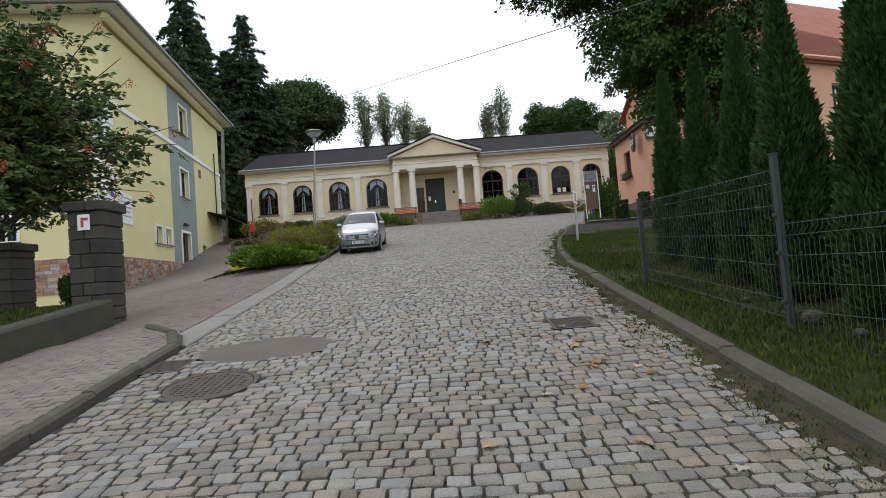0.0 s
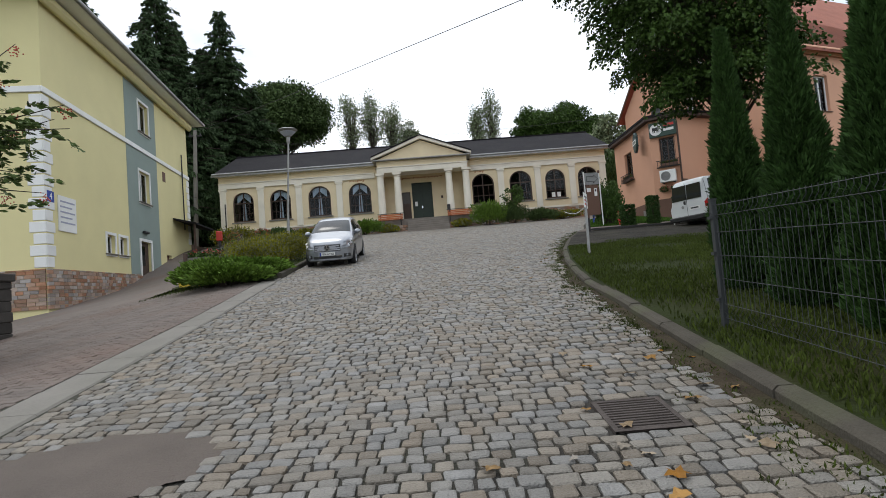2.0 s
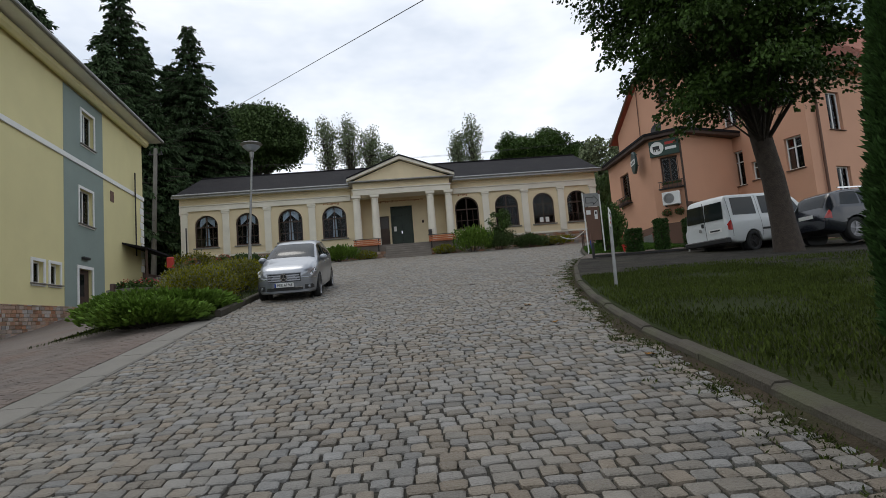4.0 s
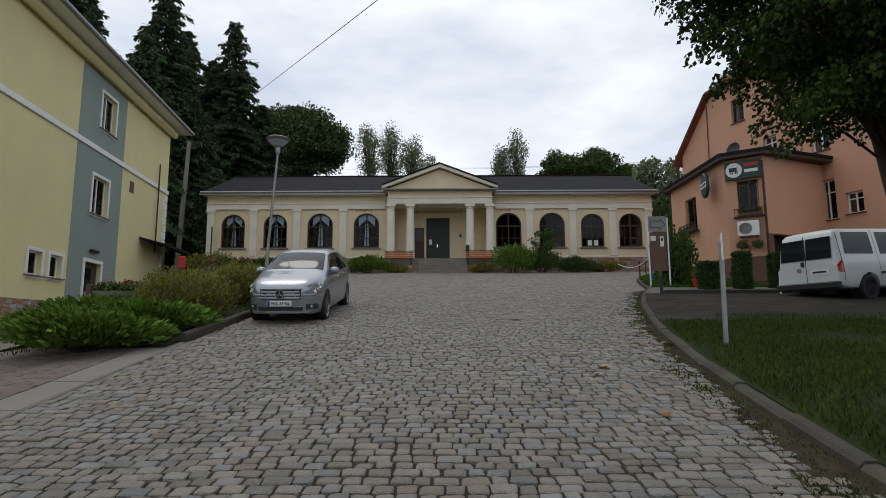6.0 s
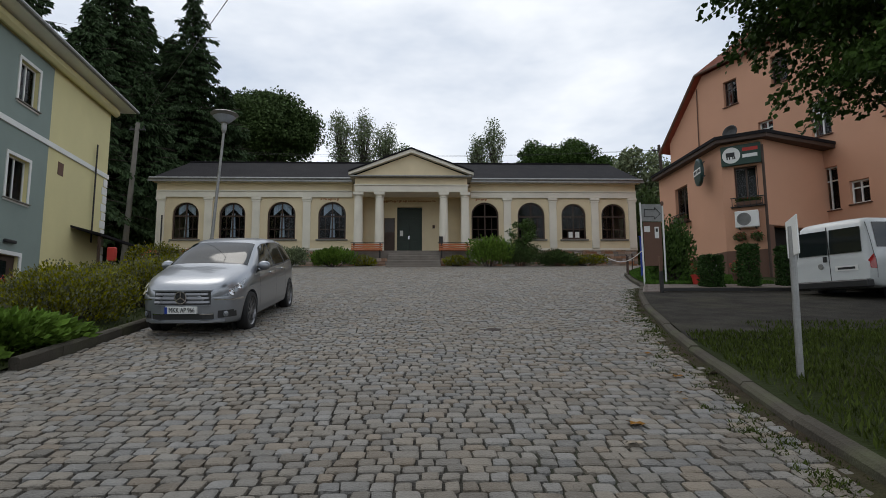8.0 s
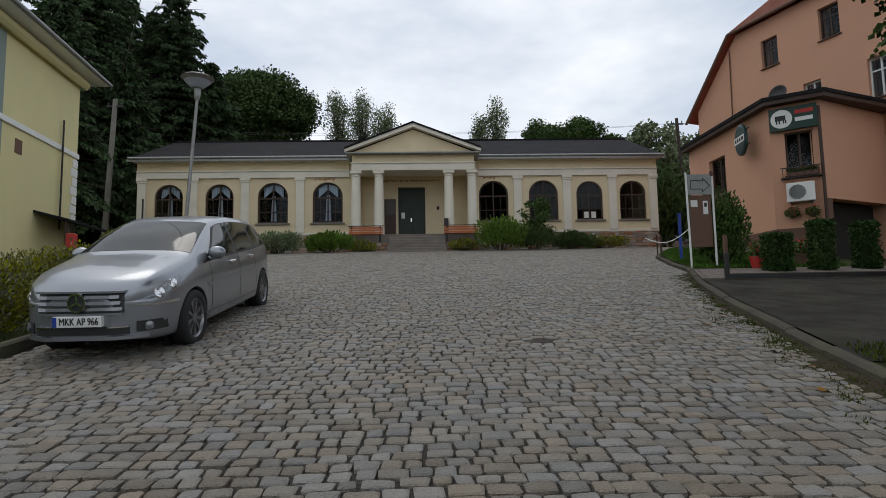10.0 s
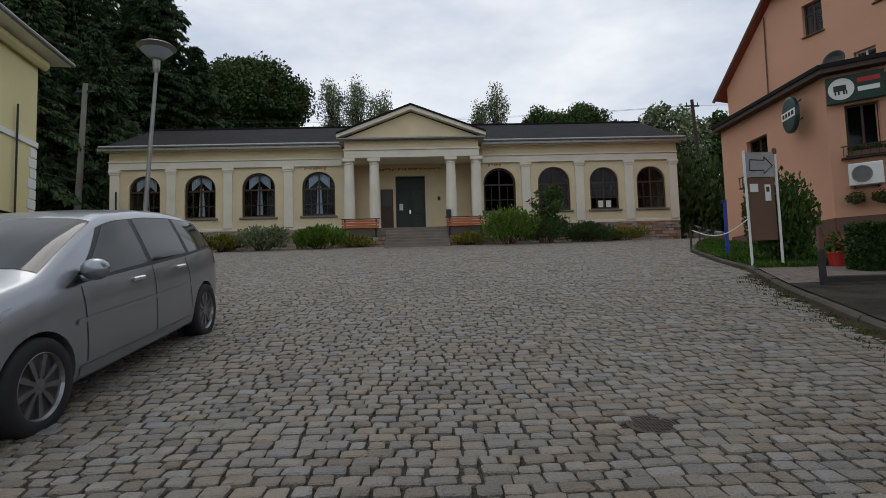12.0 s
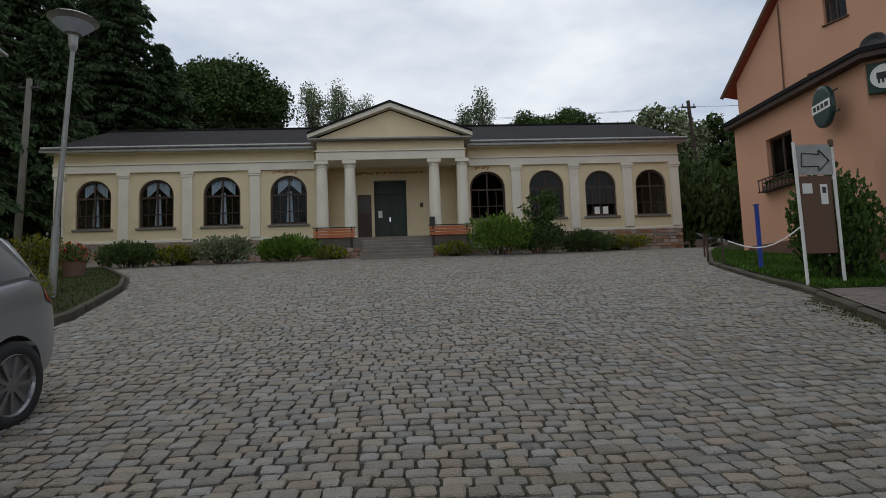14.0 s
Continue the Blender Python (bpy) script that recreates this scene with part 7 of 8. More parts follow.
def bike_rack(x, y):
    R = thing("bicycle_rack", pose(x, y, lawn_z(x, y), 0, 0, 70), "low galvanised bicycle rack on the terrace", "bicycle rack")
    for k in range(6):
        bm = bmesh.new()
        for q in (0, 0.12):
            tube(bm, (k * 0.22 + q * 0.3, 0, 0.0), (k * 0.22 + q * 0.3, 0.12, 0.38), 0.012, n=6)
        tube(bm, (k * 0.22, 0.12, 0.38), (k * 0.22 + 0.036, 0.12, 0.38), 0.012, n=6)
        part("hoop", bm, M_GALV, R)
    bm = bmesh.new()
    tube(bm, (-0.1, 0, 0.02), (1.3, 0, 0.02), 0.015, n=6)
    part("base_rail", bm, M_GALV, R)


bike_rack(10.4, 30.9)


def flower_tub(x, y, z, m_, label):
    T = thing("flower_tub", pose(x, y, z), label, "flower pot", "flower tubs")
    bm = bmesh.new()
    lathe(bm, [(0.12, 0), (0.17, 0.28), (0.19, 0.28), (0.19, 0.31), (0.15, 0.31), (0.14, 0.26)], 16)
    part("pot", bm, m_, T)
    rng = np.random.default_rng(int(x * 100))
    leaf_mesh("foliage", blob_points(rng, (0, 0, 0.48), (0.2, 0.2, 0.2), 260, 0.3), 0.06, M_ROWAN, T, 0)
    leaf_mesh("flower", blob_points(rng, (0, 0, 0.55), (0.2, 0.2, 0.2), 60, 0.8), 0.05, M_REDPL, T, 0, 1.0, label="red flowers")


flower_tub(11.6, 31.2, lawn_z(11.6, 31.2), M_BROWN, "brown pot with pink-red flowers on the terrace")
flower_tub(9.9, 30.4, lawn_z(9.9, 30.4), M_REDPL, "red pot with flowers on the terrace")


def wall_unit():
    d = Vector((1.15, -0.85)).normalized()
    ang = math.degrees(math.atan2(d.y, d.x))
    base = pose(13.3, 34.8, 0, 0, 0, ang)
    A = thing("air_conditioner", base @ pose(0.38, -0.34, 5.92), "white air conditioning unit on the salmon wall", "air conditioner")
    part("case", B(0, 0.78, 0, 0.28, 0, 0.62, bevel=0.02), M_WHITE, A)
    bm = bmesh.new()
    lathe(bm, [(0.24, 0), (0.24, 0.015), (0.21, 0.015), (0.21, 0)], 24, pose(0.30, -0.004, 0.31, 90, 0, 0))
    for k in range(8):
        box(bm, -0.008, 0.008, 0.03, 0.22, 0.002, 0.012, m=pose(0.30, -0.004, 0.31, 90, 0, 0) @ pose(0, 0, 0, 0, 0, 45 * k))
    part("fan_guard", bm, M_GALV, A)
    bm = bmesh.new()
    lathe(bm, [(0.21, 0), (0.21, 0.003)], 24, pose(0.30, -0.001, 0.31, 90, 0, 0))
    part("fan_opening", bm, M_BLACKPL, A)
    for x in (0.1, 0.65):
        part("bracket", B(x, x + 0.04, 0.0, 0.34, -0.05, -0.003), M_IRON, A)
    for k, x in enumerate((0.5, 1.05)):
        Hk = thing("hanging_basket", base @ pose(x, -0.22, 5.42), "hanging basket with trailing red geraniums below the air conditioner", "flower basket", "hanging baskets")
        bm = bmesh.new()
        lathe(bm, [(0.03, 0), (0.11, 0.06), (0.13, 0.16), (0.11, 0.16)], 14)
        box(bm, -0.01, 0.01, -0.01, 0.22, 0.15, 0.17)
        part("pot", bm, M_BROWN, Hk)
        g = np.random.default_rng(k + 50)
        leaf_mesh("foliage", blob_points(g, (0, 0, 0.18), (0.22, 0.18, 0.17), 360, 0.2), 0.05, M_LEAF_DARK, Hk, 0.6)
        leaf_mesh("flower", blob_points(g, (0, 0, 0.2), (0.22, 0.18, 0.17), 70, 0.8), 0.035, M_REDPL, Hk, 0, 1.0)
    # round advertising sign on the long wall
    R = thing("round_sign", pose(13.3 - 0.42, 35.75, 8.42, 0, 0, -98), "round dark green lit sign with white letters on a bracket", "sign")
    bm = bmesh.new()
    lathe(bm, [(0.44, -0.07), (0.50, -0.05), (0.50, 0.05), (0.44, 0.07)], 32, pose(0, 0, 0, 90, 0, 0) @ Matrix.Diagonal((0.88, 1.12, 1, 1)))
    part("sign_drum", bm, mat("dark_sign_green", (0.012, 0.04, 0.035), 0.35, 0.1), R)
    part("sign_band", B(-0.40, 0.40, -0.078, -0.071, -0.11, 0.13), M_WHITE, R)
    part("letter_bar", B(-0.33, 0.33, -0.083, -0.0785, -0.05, 0.075), M_IRON, R)
    for k in range(3):
        part("letter_gap", B(-0.20 + 0.17 * k, -0.165 + 0.17 * k, -0.086, -0.0832, -0.05, 0.075), M_WHITE, R)
    part("bracket", B(0.30, 0.62, 0.0, 0.03, -0.3, -0.26), M_IRON, R)
    part("bracket", B(0.30, 0.62, 0.0, 0.03, 0.26, 0.3), M_IRON, R)
    D = thing("satellite_dish", pose(14.0, 35.2, 9.52), "grey satellite dish on the annex roof", "satellite dish")
    bm = bmesh.new()
    lathe(bm, [(0.02, 0.0), (0.17, 0.02), (0.30, 0.08), (0.31, 0.09), (0.28, 0.095), (0.15, 0.04), (0.02, 0.02)], 24, pose(0, 0, 0.36, 78, 0, -60))
    part("dish", bm, M_BLACKPL, D)
    bm = bmesh.new()
    tube(bm, (0, 0.06, 0), (0, 0.06, 0.45), 0.025)
    part("mast", bm, M_IRON, D)
    for a, z, w in ((pose(13.3, 40.2, 0, 0, 0, -90) @ pose(1.35, -0.24, 6.77), 0, 1.2), (base @ pose(0.45, -0.20, 6.78), 0, 0.8)):
        F = thing("window_box", a, "window box with dark trailing flowers on the rail", "flower box", "window boxes")
        part("box", B(0, w, 0, 0.16, 0, 0.14), M_BROWN, F)
        g = np.random.default_rng(int(w * 10))
        leaf_mesh("foliage", np.array([0, 0.06, 0.16]) + g.random((400, 3)) * np.array([w, 0.12, 0.14]), 0.045, M_LEAF_DARK, F, 0.2)
        leaf_mesh("flower", np.array([0, 0.04, 0.2]) + g.random((50, 3)) * np.array([w, 0.12, 0.1]), 0.04, M_REDPL, F, 0.2, 1.0)


wall_unit()


def planter():
    z = land_z(-6.5, 25.4)
    P = thing("planter_bowl", pose(-6.5, 25.4, z), "wide grey concrete bowl planted with red flowers", "planter")
    bm = bmesh.new()
    lathe(bm, [(0.32, 0), (0.36, 0.28), (0.60, 0.34), (0.86, 0.62), (0.90, 0.72), (0.84, 0.72), (0.80, 0.64)], 28)
    part("bowl", bm, M_CONCRETE, P, smooth=False)
    bm = bmesh.new()
    lathe(bm, [(0.82, 0.66), (0.4, 0.69), (0.02, 0.7)], 20)
    part("soil", bm, M_GRASS_SOIL, P)
    g = np.random.default_rng(12)
    leaf_mesh("foliage", np.concatenate([blob_points(g, (math.cos(a) * 0.45, math.sin(a) * 0.45, 0.80), (0.28, 0.28, 0.16), 220, 0.2) for a in np.arange(0, 6.2, 0.9)]), 0.05, M_LEAF_LINDEN, P, 0)
    leaf_mesh("flower", np.concatenate([blob_points(g, (math.cos(a) * 0.4, math.sin(a) * 0.4, 0.90), (0.2, 0.2, 0.12), 60, 0.4) for a in np.arange(0, 6.2, 1.3)]), 0.04, M_REDPL, P, 0, 1.0, label="red geranium flowers")


planter()


def left_yard_things():
    R = thing("wooden_railing", Matrix.Identity(4), "dark wooden railing with thin bars beside the planted bed", "railing")
    for x, y in ((-6.9, 24.6), (-7.4, 28.0), (-7.9, 31.5), (-8.6, 35.0), (-9.6, 38.5)):
        z = land_z(x, y)
        part("post", B(x - 0.06, x + 0.06, y - 0.06, y + 0.06, z - 0.1, z + 1.05, bevel=0.015), M_DARKWOOD, R)
    pts = [(-6.9, 24.6), (-7.4, 28.0), (-7.9, 31.5), (-8.6, 35.0), (-9.6, 38.5)]
    for (xa, ya), (xb, yb) in zip(pts, pts[1:]):
        for h in (0.35, 0.95):
            bm = bmesh.new()
            tube(bm, (xa, ya, land_z(xa, ya) + h), (xb, yb, land_z(xb, yb) + h), 0.022, n=6)
            part("rail", bm, M_IRON, R)
    z = land_z(-9.4, 34.5)
    L = thing("letter_box", pose(-9.4, 34.5, z + 0.1), "red box on a dark stand beside the railing", "box")
    part("case", B(-0.14, 0.14, -0.1, 0.1, 1.0, 1.5, bevel=0.03), M_REDPL, L)
    part("stand", B(-0.05, 0.05, -0.05, 0.05, -0.2, 1.0), M_IRON, L)
    z = land_z(-7.0, 31.0)
    C = thing("blue_crate", pose(-6.6, 30.6, land_z(-6.6, 30.6) + 0.06), "blue plastic tub on the grass behind the shrubs", "tub")
    part("tub", pierced(bmesh.new(), -0.4, 0.4, 0.0, 0.5, [], -0.25, 0.25), M_BLUEPL, C)
    part("rim", B(-0.43, 0.43, -0.28, 0.28, 0.5, 0.55), M_BLUEPL, C)
    Y = thing("yellow_tub", pose(-5.95, 22.8, land_z(-5.95, 22.8)) @ Matrix.Scale(0.7, 4), "yellow plastic grit bin behind the juniper", "bin")
    bm = bmesh.new()
    prism(bm, [(-0.45, 0), (0.45, 0), (0.55, 0.62), (-0.55, 0.62)], -0.3, 0.3)
    part("bin_body", bm, M_YELPL, Y)
    part("lid", B(-0.6, 0.6, -0.36, 0.36, 0.623, 0.72, bevel=0.05), M_YELPL, Y)
    W = thing("retaining_wall", Matrix.Identity(4), "dark rubble retaining wall beside the yellow house", "wall", kind="structure")
    rng = random.Random(17)
    bm = bmesh.new()
    for r in range(6):
        x = -13.0
        while x < -9.6:
            w = rng.uniform(0.25, 0.5)
            box(bm, x + 0.01, x + w - 0.01, 38.6 - rng.uniform(0, 0.05), 39.1, 2.4 + 0.3 * r + 0.01, 2.4 + 0.3 * r + 0.28)
            x += w
    part("rubble", bm, M_PILLAR, W)
    for k, (x, y) in enumerate(((-10.4, 39.6), (-9.0, 40.6))):
        T = thing("flower_tub", pose(x, y, land_z(x, y)), "reddish tub with bright flowers near the hall corner", "flower pot", "flower tubs")
        bm = bmesh.new()
        lathe(bm, [(0.28, 0), (0.36, 0.5), (0.38, 0.5), (0.34, 0.44)], 16)
        part("pot", bm, M_BROWN, T)
        g = np.random.default_rng(k + 70)
        leaf_mesh("foliage", blob_points(g, (0, 0, 0.75), (0.45, 0.45, 0.35), 700, 0.2), 0.06, M_ROWAN, T, 0)
        leaf_mesh("flower", blob_points(g, (0, 0, 0.8), (0.45, 0.45, 0.35), 200, 0.7), 0.06, M_REDPL if k else M_ORANGE, T, 0, 1.0)


left_yard_things()


# covers, gratings, mended spots
def slope_pose(x, y, lift):
    return pose(x, y, land_z(x, y) + lift, math.degrees(math.atan(0.1325)), 0, 0)


def manhole(x, y, r, label):
    Mh = thing("manhole_cover", slope_pose(x, y, 0.0), label, "manhole cover")
    bm = bmesh.new()
    lathe(bm, [(r, -0.03), (r, 0.014), (r * 0.9, 0.016), (r * 0.9, -0.02)], 36)
    part("ring", bm, M_CASTIRON, Mh)
    bm = bmesh.new()
    lathe(bm, [(r * 0.885, -0.03), (r * 0.88, 0.012), (r * 0.5, 0.014), (0.01, 0.014)], 36)
    for k in range(-5, 6):
        for q in range(-5, 6):
            if math.hypot(k, q) * r * 0.14 < r * 0.75:
                box(bm, k * r * 0.14 - r * 0.035, k * r * 0.14 + r * 0.035, q * r * 0.14 - r * 0.035, q * r * 0.14 + r * 0.035, 0.012, 0.019)
    part("lid", bm, M_CASTIRON, Mh)


manhole(-1.0, 7.85, 0.44, "large round rusty iron manhole cover with asphalt surround")
manhole(2.76, 22.55, 0.15, "small round iron cover between the setts")


def grating(x, y, w, d, n, label):
    G = thing("drain_grate", slope_pose(x, y, 0.012), label, "drain grate", "street drains")
    part("grate_frame", pierced(bmesh.new(), -w / 2, w / 2, -d / 2, d / 2, [(-w / 2 + 0.035, w / 2 - 0.035, -d / 2 + 0.035, d / 2 - 0.035)], -0.01, 0.03), M_CASTIRON, G)
    fr = G.children[0]
    fr.rotation_euler = (radians(-90), 0, 0)
    for k in range(n):
        q = -d / 2 + 0.035 + (k + 0.5) * (d - 0.07) / n
        part("grate_bar", B(-w / 2 + 0.03, w / 2 - 0.03, q - 0.011, q + 0.011, -0.03, 0.006), M_CASTIRON, G)
    # near-black plate paints the shade below the bars
    part("sump", B(-w / 2 + 0.03, w / 2 - 0.03, -d / 2 + 0.03, d / 2 - 0.03, -0.045, -0.035), M_UNLIT, G)


grating(2.62, 9.2, 0.48, 0.54, 11, "square iron drain grate with dead leaves beside it")
grating(-1.72, 8.6, 0.40, 0.48, 10, "square iron drain grate against the kerb")
rng_p = random.Random(21)
for cx, cy, rx, ry, lab in ((-0.85, 9.1, 0.80, 0.54, "brown asphalt mended spot in the setts"),):
    bm_ = bmesh.new()
    ring = []
    c0 = bm_.verts.new((cx, cy, land_z(cx, cy) + 0.021))
    for k in range(28):
        a = k * math.tau / 28
        f = rng_p.uniform(0.92, 1.12)
        x, y = cx + math.cos(a) * rx * f, cy + math.sin(a) * ry * f
        ring.append(bm_.verts.new((x, y, land_z(x, y) + 0.012)))
    for k in range(28):
        bm_.faces.new((c0, ring[k], ring[(k + 1) % 28]))
    tagged(obj("road_patch", bm_, M_PATCH), lab, "road patch", kind="structure")


def fallen_leaf():
    bm = bmesh.new()
    n = 11
    c = bm.verts.new((0, 0, 0.012))
    ring = []
    for k in range(n):
        a = k * math.tau / n
        r = 0.055 if k % 2 else 0.032
        ring.append(bm.verts.new((math.cos(a) * r, math.sin(a) * r, 0.004 + 0.014 * (k % 3) / 2)))
    for k in range(n):
        bm.faces.new((c, ring[k], ring[(k + 1) % n]))
    return tagged(obj("fallen_leaf", bm, M_DEADLEAF), "dry orange-brown fallen leaf on the setts", "leaf", "fallen leaves")


rng_l = random.Random(31)
first = fallen_leaf()
spots = [(2.35, 8.72), (2.45, 8.6), (2.3, 8.5), (2.5, 8.35), (2.42, 8.15), (2.35, 7.65), (2.48, 7.6), (2.55, 7.68), (2.42, 7.5), (2.75, 7.4), (2.9, 8.0), (3.05, 7.6), (2.2, 7.0), (2.6, 6.6), (1.9, 6.9), (3.1, 6.8), (2.9, 6.2), (2.3, 6.0), (2.65, 5.6), (1.4, 6.1), (3.15, 8.9), (3.25, 9.6)]
while len(spots) < 62:
    y = rng_l.uniform(7, 24)
    spots.append((right_edge(y) - abs(rng_l.gauss(0, 0.8)) - 0.05, y))
for k, (x, y) in enumerate(spots):
    m_ = pose(x, y, land_z(x, y) + 0.024, rng_l.uniform(-12, 12) + 7, rng_l.uniform(-12, 12), rng_l.uniform(0, 360)) @ Matrix.Scale(rng_l.uniform(0.55, 1.35), 4)
    if k == 0:
        first.matrix_world = m_
    else:
        lf = copy_thing(first, m_)
        lf.matrix_basis = m_
for k, (x, y, r) in enumerate(((4.62, 8.35, 0.07), (4.66, 8.05, 0.11), (4.70, 7.5, 0.06), (4.66, 9.2, 0.05))):
    bm_ = bmesh.new()
    bmesh.ops.create_icosphere(bm_, subdivisions=2, radius=r)
    g = random.Random(k)
    for v in bm_.verts:
        v.co *= g.uniform(0.85, 1.1)
        v.co.z *= 0.75
    bm_.transform(pose(x, y, lawn_z(x, y) + r * 0.45))
    tagged(obj("field_stone", bm_, M_MOSSWALL), "rounded grey stone under the fence", "stone", "stones under the fence")

# ---------------------------------------------------------------- paving stones, leaves, grass
def sett_block(x0, x1, y0, y1, z_of, rng, h=0.019, b=0.012, cut=0.012):
    """Corner places of one worn sett: an eight-sided block with blunted corners and a rounded top edge."""
    j = lambda s: rng.uniform(-s, s)
    w = min(0.008, cut * 0.6)
    cx, cy = (x0 + x1) / 2, (y0 + y1) / 2
    q = []
    for x, y, sx, sy in ((x0, y0, 1, 1), (x1, y0, -1, 1), (x1, y1, -1, -1), (x0, y1, 1, -1)):
        x, y, c = x + j(w), y + j(w), cut * rng.uniform(0.6, 1.2)
        two = [(x, y + sy * c), (x + sx * c, y)]
        q += two if sx * sy > 0 else two[::-1]
    up = h + j(0.3 * h)
    tx, ty = j(0.03), j(0.03)
    lo = [(x, y, z_of(x, y) - 0.03) for x, y in q]
    mid = [(x, y, z_of(x, y) + up - 0.55 * b + tx * (x - cx) + ty * (y - cy)) for x, y in q]
    top = []
    for x, y in q:
        dx, dy = cx - x, cy - y
        f = b * 1.4 / (math.hypot(dx, dy) + 1e-9)
        xx, yy_ = x + dx * f, y + dy * f
        top.append((xx, yy_, z_of(xx, yy_) + up + tx * (xx - cx) + ty * (yy_ - cy)))
    return lo + mid + top


SETT_FACES = [tuple(range(16, 24))] + [(8 + k, 8 + (k + 1) % 8, 16 + (k + 1) % 8, 16 + k) for k in range(8)] + [(k, (k + 1) % 8, 8 + (k + 1) % 8, 8 + k) for k in range(8)]


def in_patch(x, y):
    """Places where the setts give way to iron covers and mended spots."""
    if (x + 1.0) ** 2 + ((y - 7.85)) ** 2 < 0.46 ** 2:
        return True
    if abs(x - 2.62) < 0.27 and abs(y - 9.2) < 0.30:
        return True
    if abs(x + 1.72) < 0.22 and abs(y - 8.6) < 0.26:
        return True
    if ((x + 0.85) / 0.75) ** 2 + ((y - 9.1) / 0.5) ** 2 < 1:
        return True
    return (x - 2.76) ** 2 + (y - 22.55) ** 2 < 0.16 ** 2


def setts():
    rng = random.Random(2)
    road = bpy.data.objects["road"]
    verts, faces = [], []
    singles = []
    y = 2.6
    row = 0
    while y < 45.3:
        d = rng.uniform(0.098, 0.128) if y < 30 else rng.uniform(0.115, 0.15)
        xa, xb = left_edge(y) + 0.03, right_edge(y) - 0.03
        x = xa - rng.uniform(0, 0.12)
        bow = rng.uniform(-0.01, 0.01)
        while x < xb:
            w = rng.choice((0.105, 0.12, 0.135, 0.15, 0.165)) * rng.uniform(0.9, 1.12) * (1 if y < 30 else 1.15)
            gx = rng.uniform(0.005, 0.011)
            off = lambda xx: 0.05 * math.sin(xx * 0.9 + y * 0.35) + 0.035 * math.sin(xx * 2.1 - y * 0.8)
            o = off(x + w / 2)
            a, b_ = max(x, xa) + gx, min(x + w, xb) - gx
            if b_ - a > 0.04 and not in_patch((a + b_) / 2, y + o + d / 2):
                c = sett_block(a, b_, y + o + gx, y + o + d - gx, land_z, rng)
                if 1.0 < (a + b_) / 2 < 2.6 and 9.6 < y < 13.6 and len(singles) < 290:
                    singles.append(c)
                else:
                    n = len(verts)
                    verts += c
                    faces += [tuple(n + k for k in f) for f in SETT_FACES]
            x += w
        y += d
        row += 1
    me = bpy.data.meshes.new("setts")
    me.from_pydata(verts, [], faces)
    me.materials.append(M_COBBLE)
    ob = new("setts", me)
    ob.parent = road
    tagged(ob, "worn grey and brownish granite setts", kind="stuff")
    for c in singles:
        me = bpy.data.meshes.new("sett")
        me.from_pydata(c, [], SETT_FACES)
        me.materials.append(M_COBBLE_P)
        s = new("sett", me)
        s.parent = road


def pavers(owner, x_of, y0, y1, size, lift, material_one, material_mass, pick, seed, limit):
    rng = random.Random(seed)
    verts, faces = [], []
    count = 0
    y, row = y0, 0
    while y < y1:
        xa, xb = x_of(y)
        x = xa + (size[0] / 2 if row % 2 else 0)
        while x < xb:
            a, b_ = max(x, xa) + 0.004, min(x + size[0], xb) - 0.004
            if b_ - a > 0.03:
                c = sett_block(a, b_, y + 0.004, y + size[1] - 0.004, lambda xx, yy_: land_z(xx, yy_) + lift, rng, 0.006, 0.006, 0.006)
                if pick(a, y) and count < limit:
                    me = bpy.data.meshes.new("paver")
                    me.from_pydata(c, [], SETT_FACES)
                    me.materials.append(material_one)
                    new("paver", me).parent = owner
                    count += 1
                else:
                    n = len(verts)
                    verts += c
                    faces += [tuple(n + k for k in f) for f in SETT_FACES]
            x += size[0]
        y += size[1]
        row += 1
    me = bpy.data.meshes.new("pavers")
    me.from_pydata(verts, [], faces)
    me.materials.append(material_mass)
    ob = new("pavers", me)
    ob.parent = owner
    tagged(ob, kind="stuff")


def grass():
    rng = np.random.default_rng(9)
    pts = []
    for n, x0, x1, y0, y1 in ((95000, 3.5, 9.0, 4.5, 21.6), (26000, 6.5, 15, 14, 22.5)):
        x, y = rng.uniform(x0, x1, n), rng.uniform(y0, y1, n)
        re = np.array([right_edge(v) + 0.17 for v in y])
        k = (x > re) & (x < re + 9)
        k &= (np.sin(x * 1.7 + y * 0.9) + np.sin(x * 0.6 - y * 1.9) + rng.normal(size=n) * 0.7) > -1.0
        x, y = x[k], y[k]
        z = np.array([land_z(a, b) for a, b in zip(x, y)]) + LAWN
        pts.append(np.stack([x, y, z], 1))
    # strip of turf behind the fence of the left bed and round the bed
    n = 9000
    y = rng.uniform(19.8, 43, n)
    x = np.array([left_edge(v) for v in y]) - 0.15 - rng.random(n) * 3.5
    pts.append(np.stack([x, y, np.array([land_z(a, b) for a, b in zip(x, y)]) + 0.04], 1))
    p = np.concatenate(pts)
    d = np.stack([rng.normal(size=len(p)) * 0.3, rng.normal(size=len(p)) * 0.3, np.ones(len(p)) * 1.5], 1)
    ob = leaf_mesh("grass", p, 0.017, M_GRASSBLADE, None, -0.2, 3.6, seed=3, dirs=d)
    tagged(ob, "short mixed green grass with dry patches", "grass", kind="stuff")


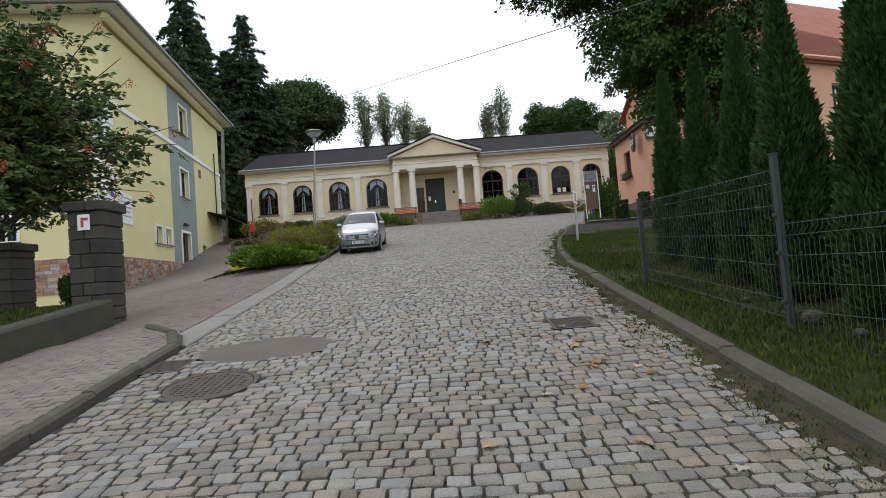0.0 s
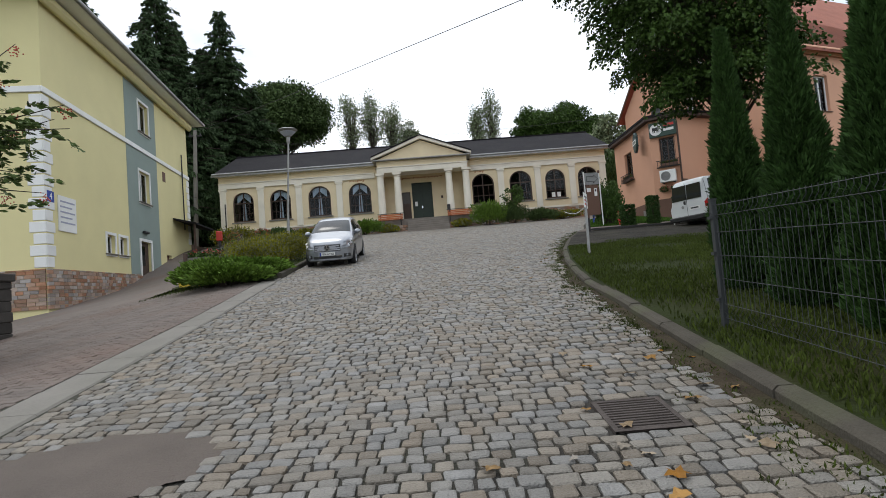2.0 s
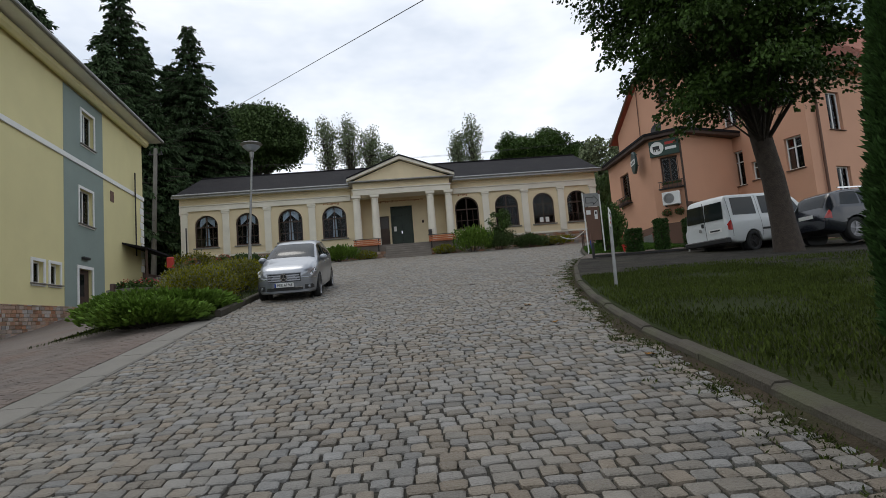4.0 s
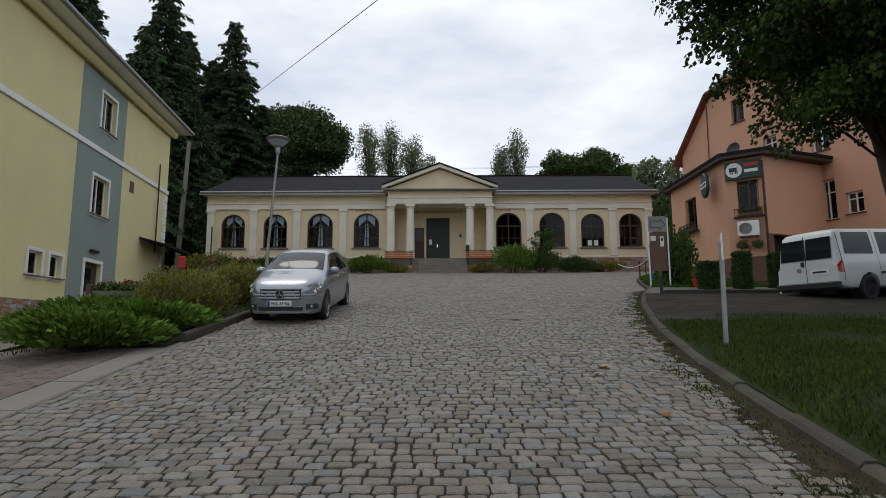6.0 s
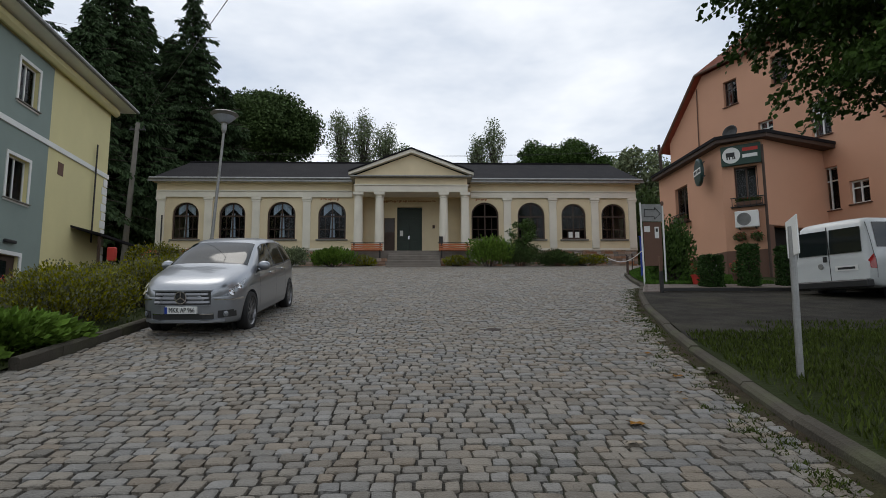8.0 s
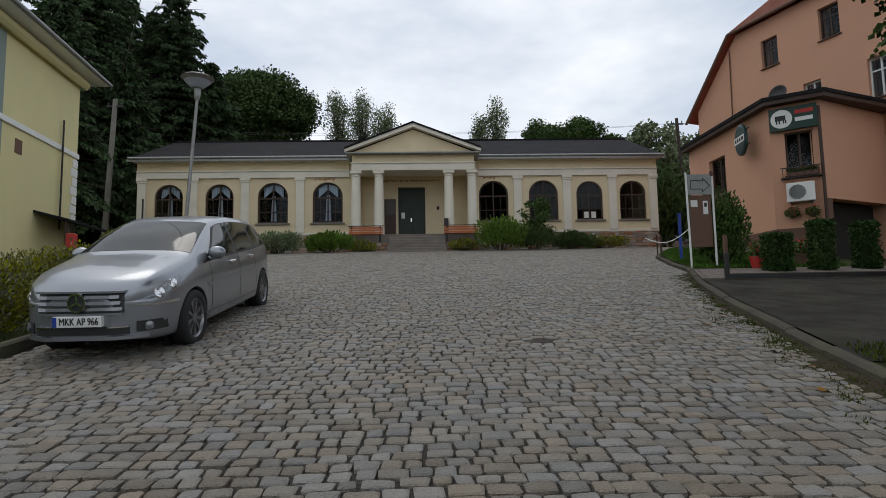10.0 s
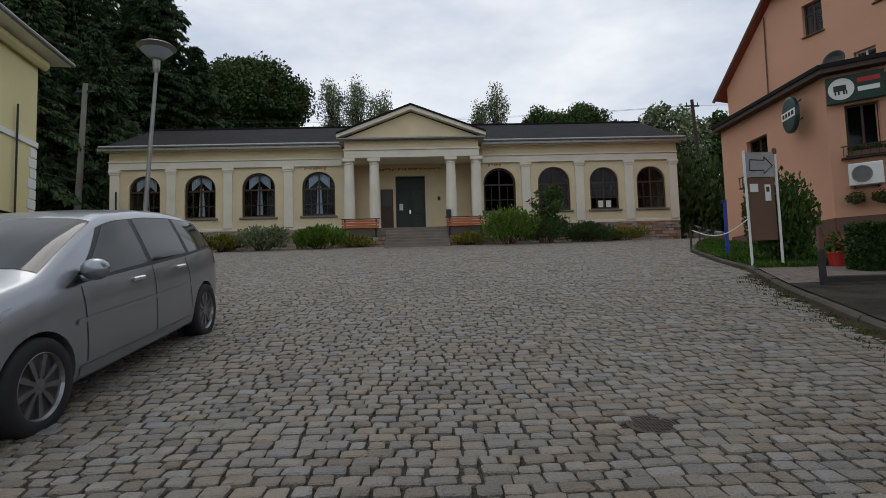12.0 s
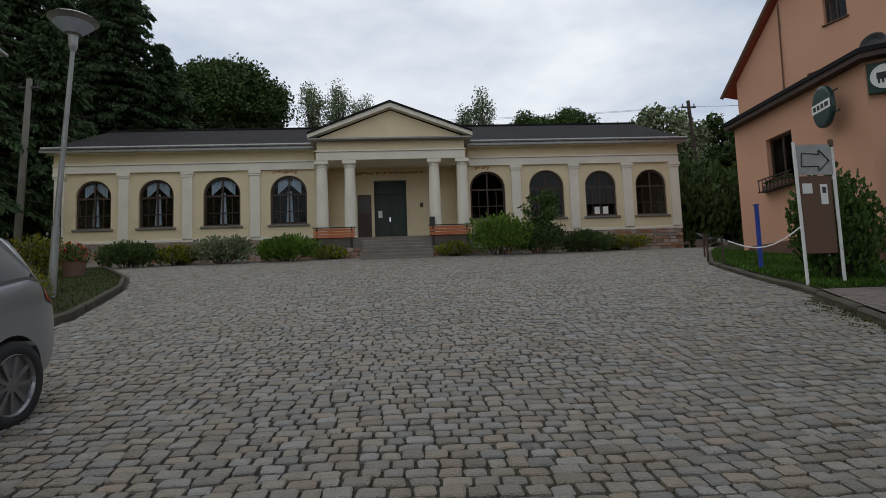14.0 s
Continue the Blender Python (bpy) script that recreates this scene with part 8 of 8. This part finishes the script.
# Turf of the far strip; its sunny look comes from the lighter blade colour.
def sunlit_grass():
    rng = np.random.default_rng(19)
    n = 26000
    y = rng.uniform(30.6, 44, n)
    x = np.array([right_edge(v) for v in y]) + 0.16 + rng.random(n) * 4.0
    k = x < 13.2
    x, y = x[k], y[k]
    p = np.stack([x, y, np.array([land_z(a, b) for a, b in zip(x, y)]) + LAWN], 1)
    d = np.stack([rng.normal(size=len(p)) * 0.3, rng.normal(size=len(p)) * 0.3, np.ones(len(p)) * 1.5], 1)
    tagged(leaf_mesh("grass", p, 0.034, M_SUNGRASS, None, -0.2, 2.6, seed=6, dirs=d), "green grass of the strip beside the salmon house, sunlight put into its brighter colour", "grass", kind="stuff")


def kerb_tufts():
    """Low weeds in the last joints before the kerb, in clumps, with crumbs of earth between."""
    rng = np.random.default_rng(29)
    pts = []
    for k in range(800):
        y = rng.uniform(4.0, 30)
        x = right_edge(y) - abs(rng.normal()) * 0.20 - 0.01
        m = int(rng.integers(6, 34))
        px, py = x + rng.normal(size=m) * 0.035, y + rng.normal(size=m) * 0.06
        px = np.minimum(px, np.array([right_edge(v) for v in py]) - 0.005)
        pts.append(np.stack([px, py, np.array([land_z(a, b) for a, b in zip(px, py)]) + 0.004], 1))
    p = np.concatenate(pts)
    d = np.stack([rng.normal(size=len(p)) * 0.9, rng.normal(size=len(p)) * 0.9, np.ones(len(p))], 1)
    tagged(leaf_mesh("weeds", p, 0.010, M_GRASSBLADE, None, -0.1, 4.0, seed=11, dirs=d), "low green weeds in the joints along the kerb", "weeds", kind="stuff")
    earth = bmesh.new()
    last = None
    for k in range(150):
        y = 3.5 + k * 0.18
        w = 0.21 + 0.15 * math.sin(y * 1.7) * math.sin(y * 0.43 + 1) + 0.05 * rng.random()
        row = [earth.verts.new((x, y, land_z(x, y) + z)) for x, z in ((right_edge(y) - max(0.03, w), 0.008), (right_edge(y) - max(0.03, w) * 0.5, 0.022), (right_edge(y) + 0.01, 0.030))]
        if last:
            for q in range(2):
                earth.faces.new((last[q], last[q + 1], row[q + 1], row[q]))
        last = row
    tagged(obj("kerb_soil", earth, M_KERBSOIL, smooth=True), "brown earth and leaf crumbs washed against the kerb", "soil", kind="structure")


kerb_tufts()
sunlit_grass()
setts()
pavers(bpy.data.objects["driveway"], lambda y: (-17.0, left_edge(y) - 0.47), 9.6, 21.4, (0.2, 0.1), 0.0, M_PAVER, M_PAVER_I, lambda x, y: -4.3 < x < -2.6 and 10.8 < y < 13.5, 12, 280)
pavers(bpy.data.objects["footpath"], lambda y: (-4.75, left_edge(y) - 0.19 - 1.0 * smooth01(9.2, 10.9, y) ** 2), 4.0, 10.8, (0.2, 0.1), 0.062, M_PAVER, M_PAVER_I, lambda x, y: x > -3.0 and 6.6 < y < 9.4, 13, 280)
pavers(bpy.data.objects["pavement"], lambda y: (right_edge(y) + 0.18, 14.4), 28.0, 30.4, (0.2, 0.1), LAWN + 0.022, M_PAVER, M_PAVER_I, lambda x, y: x < 9.5 and y > 28.5, 14, 200)
grass()
